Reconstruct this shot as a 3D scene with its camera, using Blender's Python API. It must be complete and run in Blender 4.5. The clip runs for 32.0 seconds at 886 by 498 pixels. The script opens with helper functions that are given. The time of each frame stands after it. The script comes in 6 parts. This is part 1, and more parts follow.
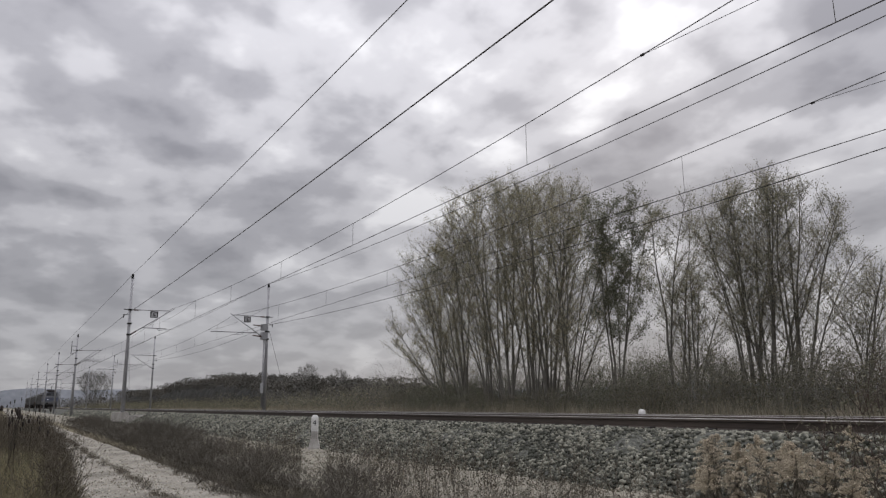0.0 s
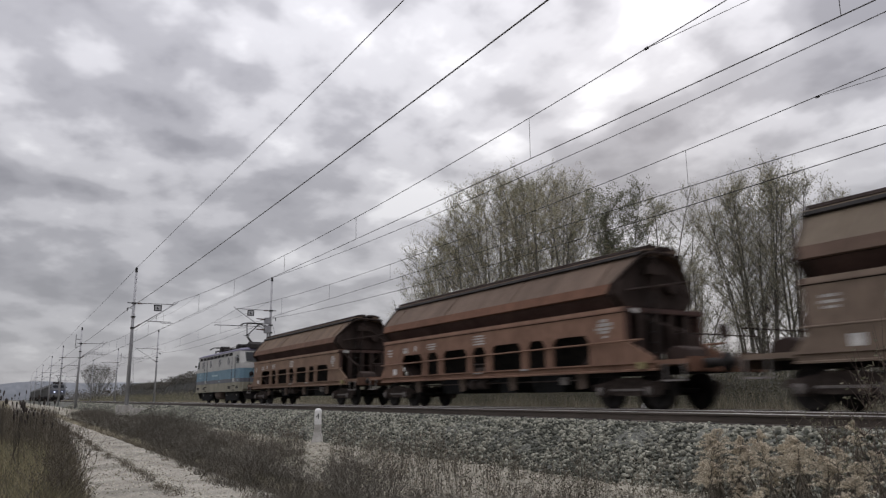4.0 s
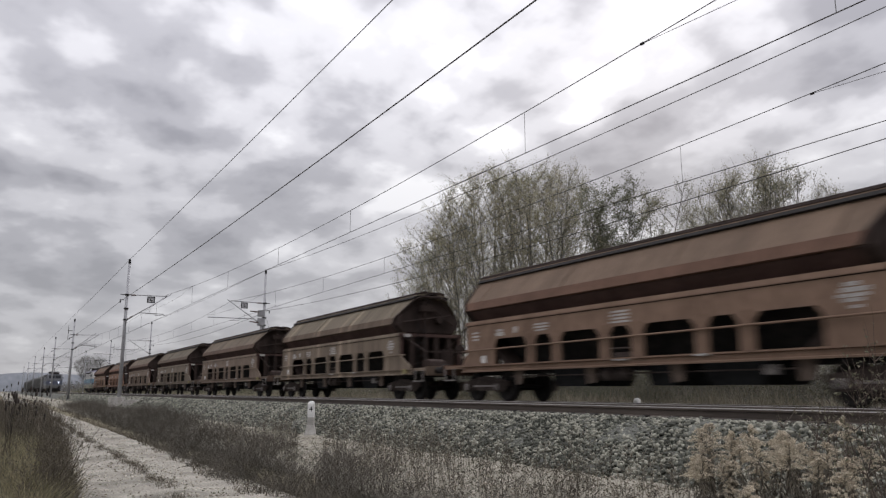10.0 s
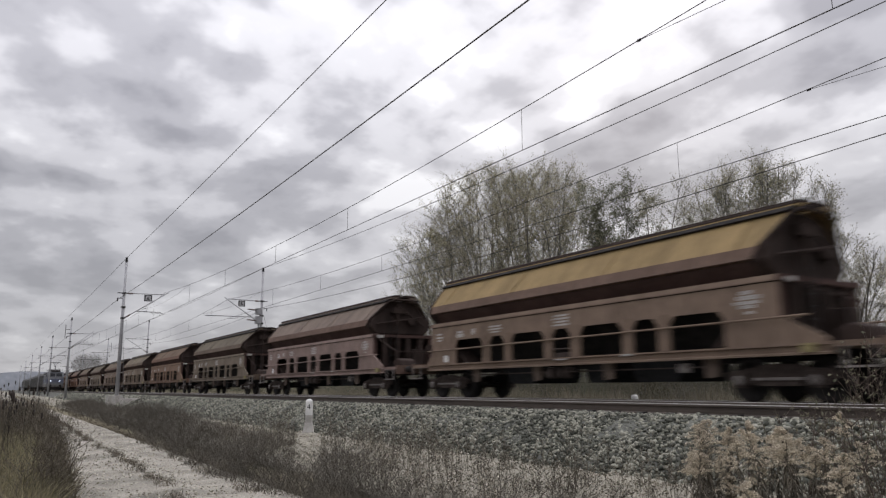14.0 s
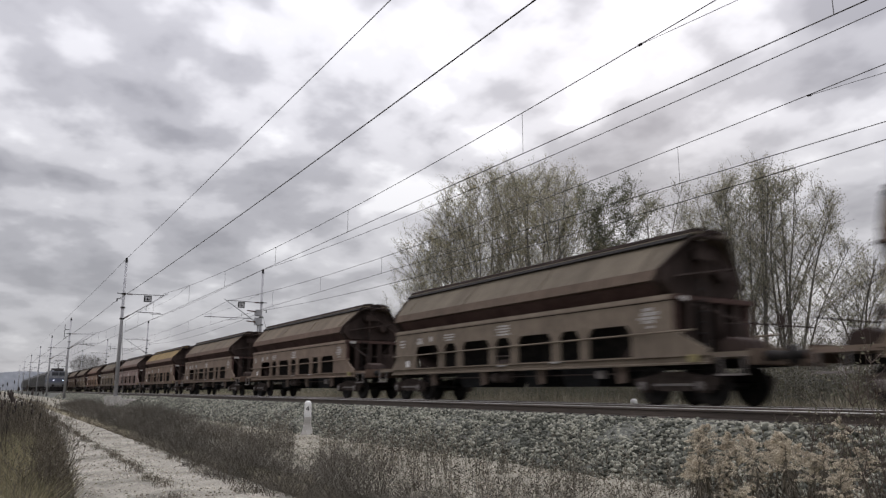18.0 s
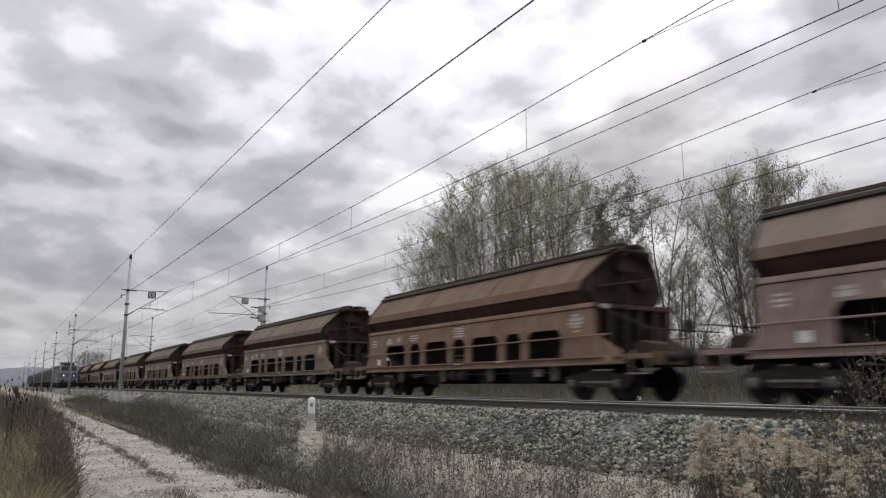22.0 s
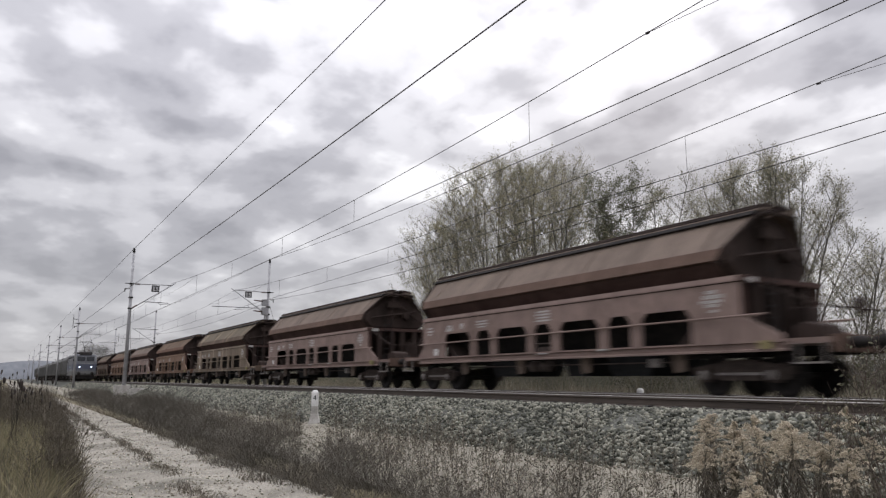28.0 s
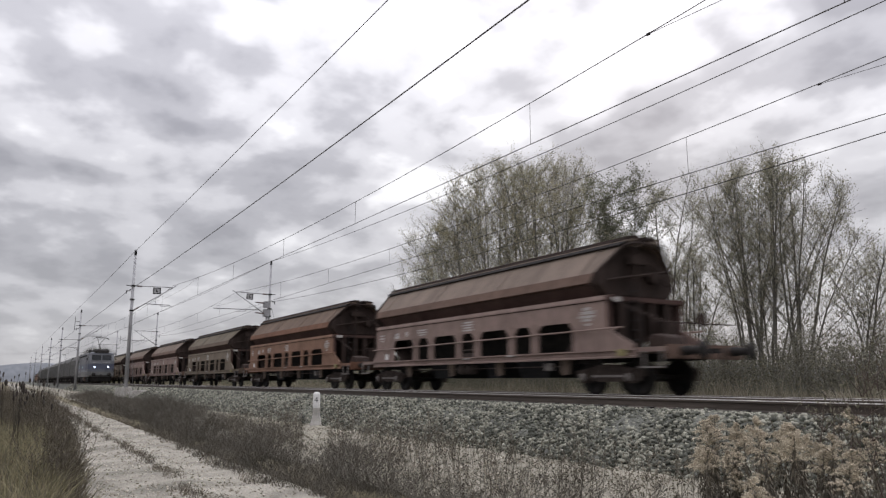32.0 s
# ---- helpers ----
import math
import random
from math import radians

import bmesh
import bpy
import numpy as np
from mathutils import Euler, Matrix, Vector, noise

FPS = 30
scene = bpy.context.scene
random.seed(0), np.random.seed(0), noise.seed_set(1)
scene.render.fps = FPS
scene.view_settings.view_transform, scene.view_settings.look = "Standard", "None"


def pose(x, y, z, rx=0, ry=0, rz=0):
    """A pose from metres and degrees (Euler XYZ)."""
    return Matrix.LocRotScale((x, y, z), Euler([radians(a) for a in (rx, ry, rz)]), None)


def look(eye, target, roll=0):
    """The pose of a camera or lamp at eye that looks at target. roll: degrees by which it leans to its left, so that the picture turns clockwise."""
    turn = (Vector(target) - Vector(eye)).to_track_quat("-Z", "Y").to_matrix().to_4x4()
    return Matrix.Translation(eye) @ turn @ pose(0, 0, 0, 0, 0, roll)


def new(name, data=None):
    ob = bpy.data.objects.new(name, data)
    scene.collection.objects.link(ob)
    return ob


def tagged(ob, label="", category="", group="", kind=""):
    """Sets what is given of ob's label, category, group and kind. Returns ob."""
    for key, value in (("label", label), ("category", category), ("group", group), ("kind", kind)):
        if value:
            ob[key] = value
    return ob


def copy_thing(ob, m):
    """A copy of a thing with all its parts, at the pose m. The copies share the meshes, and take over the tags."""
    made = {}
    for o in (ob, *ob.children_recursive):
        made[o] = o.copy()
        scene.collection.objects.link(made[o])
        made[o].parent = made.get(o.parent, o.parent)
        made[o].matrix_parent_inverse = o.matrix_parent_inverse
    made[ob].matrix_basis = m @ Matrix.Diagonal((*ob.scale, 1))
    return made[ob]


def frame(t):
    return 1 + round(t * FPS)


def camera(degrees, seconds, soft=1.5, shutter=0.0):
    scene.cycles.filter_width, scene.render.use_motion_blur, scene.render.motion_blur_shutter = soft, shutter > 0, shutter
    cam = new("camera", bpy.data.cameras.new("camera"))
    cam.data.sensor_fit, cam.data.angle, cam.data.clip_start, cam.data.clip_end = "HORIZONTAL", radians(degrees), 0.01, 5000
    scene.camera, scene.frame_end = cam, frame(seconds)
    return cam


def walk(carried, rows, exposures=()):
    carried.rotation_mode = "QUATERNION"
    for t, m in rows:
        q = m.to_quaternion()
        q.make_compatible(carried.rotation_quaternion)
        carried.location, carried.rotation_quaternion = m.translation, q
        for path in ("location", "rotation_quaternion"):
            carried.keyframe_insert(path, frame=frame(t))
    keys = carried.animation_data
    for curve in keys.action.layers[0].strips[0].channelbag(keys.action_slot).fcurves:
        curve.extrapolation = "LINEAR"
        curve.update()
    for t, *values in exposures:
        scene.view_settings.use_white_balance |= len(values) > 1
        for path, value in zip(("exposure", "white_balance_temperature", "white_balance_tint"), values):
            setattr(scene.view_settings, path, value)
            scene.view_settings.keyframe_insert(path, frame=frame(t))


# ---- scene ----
cam = camera(62.33, 32.0, soft=1.3, shutter=0.6)
EYE = (0.0, 0.0, 0.281)


def head(yaw, tilt, lean):
    """The camera's pose: its heading from +Y towards -X, its tilt up and its lean, in degrees."""
    return pose(*EYE, 90 + tilt, 0, yaw) @ pose(0, 0, 0, 0, 0, lean)


walk(cam, [
    (0.0, head(59.364, 11.853, -0.607)),
    (0.5, head(59.376, 11.854, -0.576)),
    (1.0, head(59.391, 11.852, -0.545)),
    (1.5, head(59.414, 11.828, -0.547)),
    (2.0, head(59.453, 11.764, -0.545)),
    (2.5, head(59.499, 11.674, -0.507)),
    (3.0, head(59.549, 11.563, -0.483)),
    (3.5, head(59.589, 11.474, -0.494)),
    (5.5, head(59.638, 11.171, -0.337)),
    (6.0, head(59.622, 11.149, -0.312)),
    (6.5, head(59.584, 11.116, -0.235)),
    (7.0, head(59.531, 11.083, -0.133)),
    (7.5, head(59.469, 11.048, -0.081)),
    (8.0, head(59.399, 11.015, -0.095)),
    (8.5, head(59.328, 10.987, -0.123)),
    (9.0, head(59.266, 10.960, -0.116)),
    (9.5, head(59.211, 10.929, -0.102)),
    (10.0, head(59.163, 10.895, -0.153)),
    (10.5, head(59.129, 10.865, -0.234)),
    (11.0, head(59.101, 10.834, -0.276)),
    (11.5, head(59.074, 10.793, -0.288)),
    (12.0, head(59.046, 10.753, -0.289)),
    (12.5, head(59.024, 10.722, -0.310)),
    (13.0, head(59.008, 10.699, -0.377)),
    (13.5, head(58.986, 10.688, -0.426)),
    (14.0, head(58.955, 10.687, -0.381)),
    (14.5, head(58.935, 10.687, -0.315)),
    (16.5, head(58.889, 10.848, 0.037)),
    (17.0, head(58.905, 10.871, 0.053)),
    (17.5, head(58.929, 10.895, 0.037)),
    (18.0, head(58.955, 10.901, 0.015)),
    (18.5, head(58.991, 10.894, 0.047)),
    (19.0, head(59.036, 10.887, 0.113)),
    (19.5, head(59.081, 10.886, 0.161)),
    (20.0, head(59.118, 10.876, 0.152)),
    (20.5, head(59.150, 10.841, 0.129)),
    (21.0, head(59.182, 10.781, 0.161)),
    (21.5, head(59.209, 10.709, 0.177)),
    (22.0, head(59.230, 10.636, 0.103)),
    (22.5, head(59.240, 10.565, 0.026)),
    (23.0, head(59.238, 10.497, 0.024)),
    (23.5, head(59.240, 10.430, 0.044)),
    (24.0, head(59.254, 10.359, 0.009)),
    (24.5, head(59.278, 10.291, -0.080)),
    (25.0, head(59.303, 10.240, -0.140)),
    (25.5, head(59.313, 10.216, -0.142)),
    (27.5, head(59.451, 10.103, 0.014)),
    (28.0, head(59.460, 10.100, 0.047)),
    (28.5, head(59.485, 10.105, 0.099)),
    (29.0, head(59.511, 10.117, 0.131)),
    (29.5, head(59.523, 10.139, 0.135)),
    (30.0, head(59.522, 10.176, 0.147)),
    (30.5, head(59.518, 10.215, 0.130)),
    (31.0, head(59.528, 10.237, 0.049)),
    (31.5, head(59.549, 10.231, -0.025)),
    (32.0, head(59.561, 10.219, -0.048)),
], exposures=[(0.0, 0.0), (1.5, 0.0), (5.5, 0.22), (10.0, 0.3), (20.0, 0.36), (32.0, 0.45)])

# ---- plan: tracks run along X, the near one at y = NEAR, the far one at y = FAR; z = 0 is the top of the rails ----
NEAR, FAR = 10.15, 15.32
FAR_Z = -0.10  # the far track lies a little lower
MAST_NEAR, MAST_FAR = 7.36, 18.1

# ---- world and sun ----
SUN_DIR = Vector((-0.62, 0.66, 0.42)).normalized()
world = bpy.data.worlds.new("overcast_sky")
scene.world = world
world.use_nodes = True
wn, wl = world.node_tree.nodes, world.node_tree.links
wn.clear()


def wnode(kind, **values):
    n = wn.new(kind)
    for k, v in values.items():
        n.inputs[k].default_value = v
    return n


def wmath(op, a, b=None, clamp=False):
    n = wn.new("ShaderNodeMath")
    n.operation, n.use_clamp = op, clamp
    for i, v in enumerate((a, b)):
        if v is None:
            continue
        if isinstance(v, (int, float)):
            n.inputs[i].default_value = v
        else:
            wl.new(v, n.inputs[i])
    return n.outputs[0]


w_coord = wn.new("ShaderNodeTexCoord")
w_sep = wn.new("ShaderNodeSeparateXYZ")
wl.new(w_coord.outputs["Generated"], w_sep.inputs[0])
up = wmath("MAXIMUM", w_sep.outputs[2], 0.0)
rise = wmath("ADD", up, 0.3)
w_flat = wn.new("ShaderNodeCombineXYZ")
wl.new(wmath("DIVIDE", w_sep.outputs[0], rise), w_flat.inputs[0])
wl.new(wmath("DIVIDE", w_sep.outputs[1], rise), w_flat.inputs[1])
w_flat.inputs[2].default_value = 3.7
cloud_big = wnode("ShaderNodeTexNoise", Scale=3.0, Detail=5.0, Roughness=0.47, Distortion=0.15)
cloud_small = wnode("ShaderNodeTexNoise", Scale=7.0, Detail=4.0, Roughness=0.45, Distortion=0.1)
wl.new(w_flat.outputs[0], cloud_big.inputs["Vector"])
wl.new(w_flat.outputs[0], cloud_small.inputs["Vector"])
cloud = wmath("ADD", wmath("MULTIPLY", cloud_big.outputs["Fac"], 0.6), wmath("MULTIPLY", cloud_small.outputs["Fac"], 0.4))
# the cloud is thin and bright round the hidden sun
w_dot = wn.new("ShaderNodeVectorMath")
w_dot.operation = "DOT_PRODUCT"
wl.new(w_coord.outputs["Generated"], w_dot.inputs[0])
w_dot.inputs[1].default_value = SUN_DIR
glow = wmath("POWER", wmath("MAXIMUM", w_dot.outputs["Value"], 0.0), 4.0)
level = wmath("ADD", cloud, wmath("ADD", wmath("MULTIPLY", glow, 0.02), 0.012))
w_ramp = wn.new("ShaderNodeValToRGB")
w_ramp.color_ramp.interpolation = "EASE"
for place, colour in ((0.37, (0.262, 0.26, 0.291)), (0.47, (0.365, 0.362, 0.396)), (0.565, (0.545, 0.54, 0.577)), (0.67, (0.80, 0.795, 0.825))):
    e = w_ramp.color_ramp.elements.new(place)
    e.color = (*colour, 1)
w_ramp.color_ramp.elements.remove(w_ramp.color_ramp.elements[0])
w_ramp.color_ramp.elements.remove(w_ramp.color_ramp.elements[-1])
wl.new(level, w_ramp.inputs[0])
# towards the horizon the layers merge into a pale even grey
w_low = wmath("SUBTRACT", 1.0, wmath("MULTIPLY", up, 3.0), True)
w_mix = wn.new("ShaderNodeMix")
w_mix.data_type = "RGBA"
wl.new(wmath("MULTIPLY", w_low, 0.7), w_mix.inputs[0])
wl.new(w_ramp.outputs[0], w_mix.inputs[6])
w_mix.inputs[7].default_value = (0.285, 0.284, 0.298, 1)
w_sky = wn.new("ShaderNodeTexSky")
w_sky.sky_type, w_sky.sun_disc = "NISHITA", False
w_sky.sun_elevation, w_sky.sun_rotation = math.asin(SUN_DIR.z), math.atan2(SUN_DIR.x, SUN_DIR.y)
w_back, w_veil, w_sum = wn.new("ShaderNodeBackground"), wn.new("ShaderNodeBackground"), wn.new("ShaderNodeAddShader")
w_out = wn.new("ShaderNodeOutputWorld")
wl.new(w_mix.outputs[2], w_back.inputs[0])
wl.new(w_sky.outputs[0], w_veil.inputs[0])
# an overcast sky is brightest overhead
zenith = wmath("MULTIPLY", wmath("MULTIPLY", wmath("SUBTRACT", up, 0.6), 2.5, True), 2.1)
slope = wmath("MULTIPLY", wmath("SUBTRACT", up, 0.27), 2.1, True)
wl.new(wmath("ADD", wmath("ADD", zenith, 1.0), slope), w_back.inputs[1])
w_veil.inputs[1].default_value = 0.003
wl.new(w_back.outputs[0], w_sum.inputs[0])
wl.new(w_veil.outputs[0], w_sum.inputs[1])
wl.new(w_sum.outputs[0], w_out.inputs[0])

sun = new("sun", bpy.data.lights.new("sun", "SUN"))
sun.data.energy, sun.data.angle, sun.data.color = 0.5, radians(25), (1.0, 0.97, 0.92)
sun.matrix_basis = look(SUN_DIR * 50, (0, 0, 0))


# ---- materials ----
def material(name, colours, scale=4.0, rough=0.8, metal=0.0, bump=0.2, fine=40.0, stretch=(1, 1, 1), island=0.0, thing=0.0, spec=0.3, fleck=0.15, thin=0.0):
    """A worn surface: colours blend by a coarse noise, a fine noise adds grain and relief; island and thing vary it piece by piece."""
    m = bpy.data.materials.new(name)
    m.use_nodes = True
    n, l = m.node_tree.nodes, m.node_tree.links
    s = n["Principled BSDF"]
    s.inputs["Roughness"].default_value, s.inputs["Metallic"].default_value = rough, metal
    s.inputs["Specular IOR Level"].default_value = spec
    c = n.new("ShaderNodeTexCoord")
    mp = n.new("ShaderNodeMapping")
    mp.inputs["Scale"].default_value = stretch
    l.new(c.outputs["Object"], mp.inputs[0])
    t1, t2 = n.new("ShaderNodeTexNoise"), n.new("ShaderNodeTexNoise")
    t1.inputs["Scale"].default_value, t1.inputs["Detail"].default_value = scale, 5
    t1.inputs["Roughness"].default_value = 0.62
    t2.inputs["Scale"].default_value, t2.inputs["Detail"].default_value = fine, 3
    l.new(mp.outputs[0], t1.inputs["Vector"])
    l.new(mp.outputs[0], t2.inputs["Vector"])
    ramp = n.new("ShaderNodeValToRGB")
    k = len(colours)
    ramp.color_ramp.elements[0].position, ramp.color_ramp.elements[-1].position = 0.32, 0.68
    for i in range(1, k - 1):
        ramp.color_ramp.elements.new(0.32 + 0.36 * i / (k - 1))
    for e, col in zip(ramp.color_ramp.elements, colours):
        e.color = (*col, 1)
    last = t1.outputs["Fac"]
    if island or thing:
        add = n.new("ShaderNodeMath")
        add.operation = "MULTIPLY_ADD"
        if island:
            g = n.new("ShaderNodeNewGeometry")
            l.new(g.outputs["Random Per Island"], add.inputs[0])
        else:
            g = n.new("ShaderNodeObjectInfo")
            l.new(g.outputs["Random"], add.inputs[0])
        add.inputs[1].default_value = island or thing
        sub = n.new("ShaderNodeMath")
        sub.operation = "SUBTRACT"
        l.new(t1.outputs["Fac"], sub.inputs[0])
        sub.inputs[1].default_value = (island or thing) / 2
        l.new(sub.outputs[0], add.inputs[2])
        last = add.outputs[0]
    l.new(last, ramp.inputs[0])
    hsv = n.new("ShaderNodeHueSaturation")
    l.new(ramp.outputs[0], hsv.inputs["Color"])
    v = n.new("ShaderNodeMapRange")
    v.inputs["From Min"].default_value, v.inputs["From Max"].default_value = 0.3, 0.7
    v.inputs["To Min"].default_value, v.inputs["To Max"].default_value = 1 - fleck, 1 + fleck
    l.new(t2.outputs["Fac"], v.inputs["Value"])
    l.new(v.outputs[0], hsv.inputs["Value"])
    l.new(hsv.outputs[0], s.inputs["Base Color"])
    if bump:
        b = n.new("ShaderNodeBump")
        b.inputs["Strength"].default_value, b.inputs["Distance"].default_value = bump, 0.02
        l.new(t2.outputs["Fac"], b.inputs["Height"])
        l.new(b.outputs[0], s.inputs["Normal"])
    if thin:
        tr, mx = n.new("ShaderNodeBsdfTranslucent"), n.new("ShaderNodeMixShader")
        mx.inputs[0].default_value = thin
        l.new(hsv.outputs[0], tr.inputs[0])
        l.new(s.outputs[0], mx.inputs[1])
        l.new(tr.outputs[0], mx.inputs[2])
        l.new(mx.outputs[0], n["Material Output"].inputs[0])
    return m


def glowing(name, colour, strength):
    m = bpy.data.materials.new(name)
    m.use_nodes = True
    s = m.node_tree.nodes["Principled BSDF"]
    s.inputs["Base Color"].default_value = (*colour, 1)
    s.inputs["Emission Color"].default_value = (*colour, 1)
    s.inputs["Emission Strength"].default_value = strength
    return m


M_SOIL = material("field_soil_and_grass", ((0.07, 0.06, 0.04), (0.12, 0.10, 0.06), (0.16, 0.14, 0.08)), 0.35, 0.95, fine=9, bump=0.5)
M_ROAD = material("pale_dirt_track", ((0.125, 0.116, 0.096), (0.235, 0.219, 0.184), (0.325, 0.303, 0.258)), 1.1, 0.95, fine=38, bump=0.8, fleck=0.3)
M_VERGE = material("pale_gravel", ((0.15, 0.138, 0.108), (0.26, 0.24, 0.192)), 2.5, 0.95, fine=30, bump=0.9, fleck=0.35)
M_BED = material("ballast_bed", ((0.05, 0.05, 0.043), (0.11, 0.112, 0.096)), 6.0, 0.95, fine=22, bump=1.0, fleck=0.5)
M_STONE = material("ballast_stone", ((0.045, 0.046, 0.036), (0.105, 0.107, 0.085), (0.24, 0.234, 0.188)), 1.2, 0.85, fine=25, bump=0.15, island=0.62)
M_PEBBLE = material("track_pebble", ((0.20, 0.178, 0.143), (0.325, 0.295, 0.24), (0.47, 0.432, 0.365)), 1.2, 0.9, fine=25, bump=0.3, island=0.36)
M_RAIL = material("rusty_rail", ((0.045, 0.036, 0.03), (0.08, 0.064, 0.053)), 3, 0.75, fine=40, stretch=(0.1, 1, 1))
M_RAILTOP = material("worn_rail_head", ((0.24, 0.225, 0.21), (0.34, 0.32, 0.305)), 3, 0.42, 0.75, fine=30, bump=0.05, stretch=(0.05, 1, 1))
M_SLEEPER = material("grey_concrete_sleeper", ((0.16, 0.15, 0.14), (0.26, 0.25, 0.23)), 3, 0.9, thing=0.2)
M_POLE = material("galvanised_mast_steel", ((0.25, 0.25, 0.26), (0.37, 0.37, 0.38)), 1.6, 0.6, 0.3, fine=30)
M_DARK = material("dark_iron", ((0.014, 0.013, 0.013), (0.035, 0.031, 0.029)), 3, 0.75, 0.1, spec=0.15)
M_WIRE = material("weathered_copper_wire", ((0.07, 0.066, 0.064), (0.10, 0.095, 0.09)), 2, 0.7, 0.0, bump=0, spec=0.1)
M_INSUL = material("brown_insulator", ((0.06, 0.03, 0.025), (0.10, 0.055, 0.04)), 5, 0.35)
M_FADED = material("faded_white_stencil", ((0.25, 0.235, 0.22), (0.47, 0.45, 0.425)), 5, 0.85, fine=30, fleck=0.3)
M_FADED_BLUE = material("faded_pale_blue_lettering", ((0.24, 0.33, 0.36), (0.36, 0.45, 0.48)), 5, 0.7)
M_SIGN = material("grey_sign_plate", ((0.30, 0.30, 0.31), (0.40, 0.40, 0.41)), 6, 0.6)
M_WHITE = material("weathered_white_paint", ((0.55, 0.54, 0.52), (0.72, 0.71, 0.69)), 6, 0.75, fine=60)
M_CONCRETE = material("bare_concrete", ((0.30, 0.285, 0.26), (0.44, 0.42, 0.39)), 4, 0.9, fine=50, bump=0.4)
M_BLACK = material("black_paint", ((0.01, 0.01, 0.011), (0.022, 0.022, 0.022)), 5, 0.8, spec=0.1)
M_BARK = material("grey_willow_bark", ((0.10, 0.095, 0.083), (0.18, 0.168, 0.147)), 3, 0.95, fine=25, bump=0.6, stretch=(1, 1, 0.3))
M_TWIG = material("dry_twig", ((0.115, 0.109, 0.092), (0.20, 0.187, 0.157)), 2, 0.95, bump=0, island=0.3)
M_LEAF = material("late_autumn_willow_leaf", ((0.21, 0.206, 0.138), (0.315, 0.295, 0.196), (0.43, 0.38, 0.25)), 0.5, 0.75, bump=0, island=0.3, thin=0.45)
M_LEAF_GREEN = material("dark_green_leaf", ((0.12, 0.125, 0.085), (0.195, 0.195, 0.135)), 0.5, 0.75, bump=0, island=0.3, thin=0.4)
M_LEAF_PALE = material("pale_thin_leaf", ((0.19, 0.187, 0.13), (0.295, 0.28, 0.197), (0.39, 0.357, 0.26)), 0.5, 0.75, bump=0, island=0.3, thin=0.45)
M_SCRUB = material("brown_scrub_leaf", ((0.08, 0.08, 0.055), (0.138, 0.132, 0.091), (0.205, 0.185, 0.13)), 0.4, 0.9, bump=0, island=0.35, thin=0.3)
M_BRAMBLE = material("dead_bramble", ((0.062, 0.055, 0.043), (0.125, 0.11, 0.086), (0.215, 0.186, 0.145)), 0.8, 0.95, bump=0, island=0.35, thin=0.2)
M_OLIVE_GRASS = material("yellow_olive_grass", ((0.13, 0.118, 0.068), (0.20, 0.178, 0.105), (0.29, 0.255, 0.158)), 0.6, 0.9, bump=0, island=0.4, thin=0.3)
M_WEED = material("withered_brown_weed", ((0.06, 0.052, 0.04), (0.10, 0.086, 0.066), (0.15, 0.128, 0.096)), 0.8, 0.95, bump=0, island=0.25, thin=0.2)
M_THICKET = material("grey_brown_thicket", ((0.07, 0.063, 0.052), (0.10, 0.09, 0.074), (0.14, 0.125, 0.102)), 0.6, 0.95, bump=0, island=0.2, thin=0.2)
M_GRASS = material("dry_grass_blade", ((0.075, 0.072, 0.044), (0.125, 0.115, 0.068), (0.20, 0.175, 0.105)), 0.6, 0.9, bump=0, island=0.4, thin=0.3)
M_GRASS_FAR = material("pale_verge_grass", ((0.14, 0.127, 0.093), (0.225, 0.204, 0.152), (0.33, 0.30, 0.23)), 0.5, 0.9, bump=0, island=0.4, thin=0.3)
M_PLUME = material("faded_goldenrod_plume", ((0.30, 0.262, 0.205), (0.46, 0.404, 0.315), (0.65, 0.58, 0.455)), 3, 0.95, bump=0, island=0.35, thin=0.35)
M_SEED = material("black_seed_head", ((0.02, 0.017, 0.015), (0.05, 0.04, 0.034)), 6, 0.95, bump=0, island=0.3)
# leaf colours lightened for the haze of distance
M_FAR = material("hazed_distant_wood", ((0.06, 0.058, 0.05), (0.09, 0.085, 0.073), (0.125, 0.116, 0.098)), 0.08, 1.0, bump=0, island=0.16)
# core darker than the leaves: the wood's inner shade put into its colour
M_FAR_CORE = material("shade_dark_wood_core", ((0.03, 0.03, 0.027), (0.05, 0.049, 0.043)), 0.4, 1.0, bump=0)
# distance haze is painted into the far trees' pale leaf and bark colours
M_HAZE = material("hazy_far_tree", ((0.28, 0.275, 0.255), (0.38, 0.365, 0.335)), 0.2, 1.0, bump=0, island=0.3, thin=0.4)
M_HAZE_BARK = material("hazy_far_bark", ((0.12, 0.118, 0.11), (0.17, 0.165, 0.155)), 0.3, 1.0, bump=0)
# blue-grey of the hills is aerial haze put into their colour
M_HILL = material("hazed_distant_hill", ((0.15, 0.16, 0.175), (0.185, 0.193, 0.208)), 0.004, 1.0, bump=0, fine=0.05)
M_GLASS = material("dark_cab_glass", ((0.012, 0.013, 0.015), (0.022, 0.023, 0.026)), 2, 0.15, spec=0.12, bump=0)
# grey stands in for the pale reflection on the round panes
M_PORTHOLE = material("grey_reflection_porthole_glass", ((0.05, 0.05, 0.053), (0.12, 0.12, 0.122)), 4, 0.3, bump=0)
M_SAPLING = material("reddish_dark_sapling_bark", ((0.055, 0.042, 0.035), (0.10, 0.076, 0.062)), 3, 0.95, bump=0)
M_STEEL = material("bare_steel", ((0.20, 0.20, 0.20), (0.32, 0.32, 0.32)), 6, 0.4, 0.7)
M_LAMP = glowing("lit_headlamp", (0.74, 0.80, 1.0), 3.0)
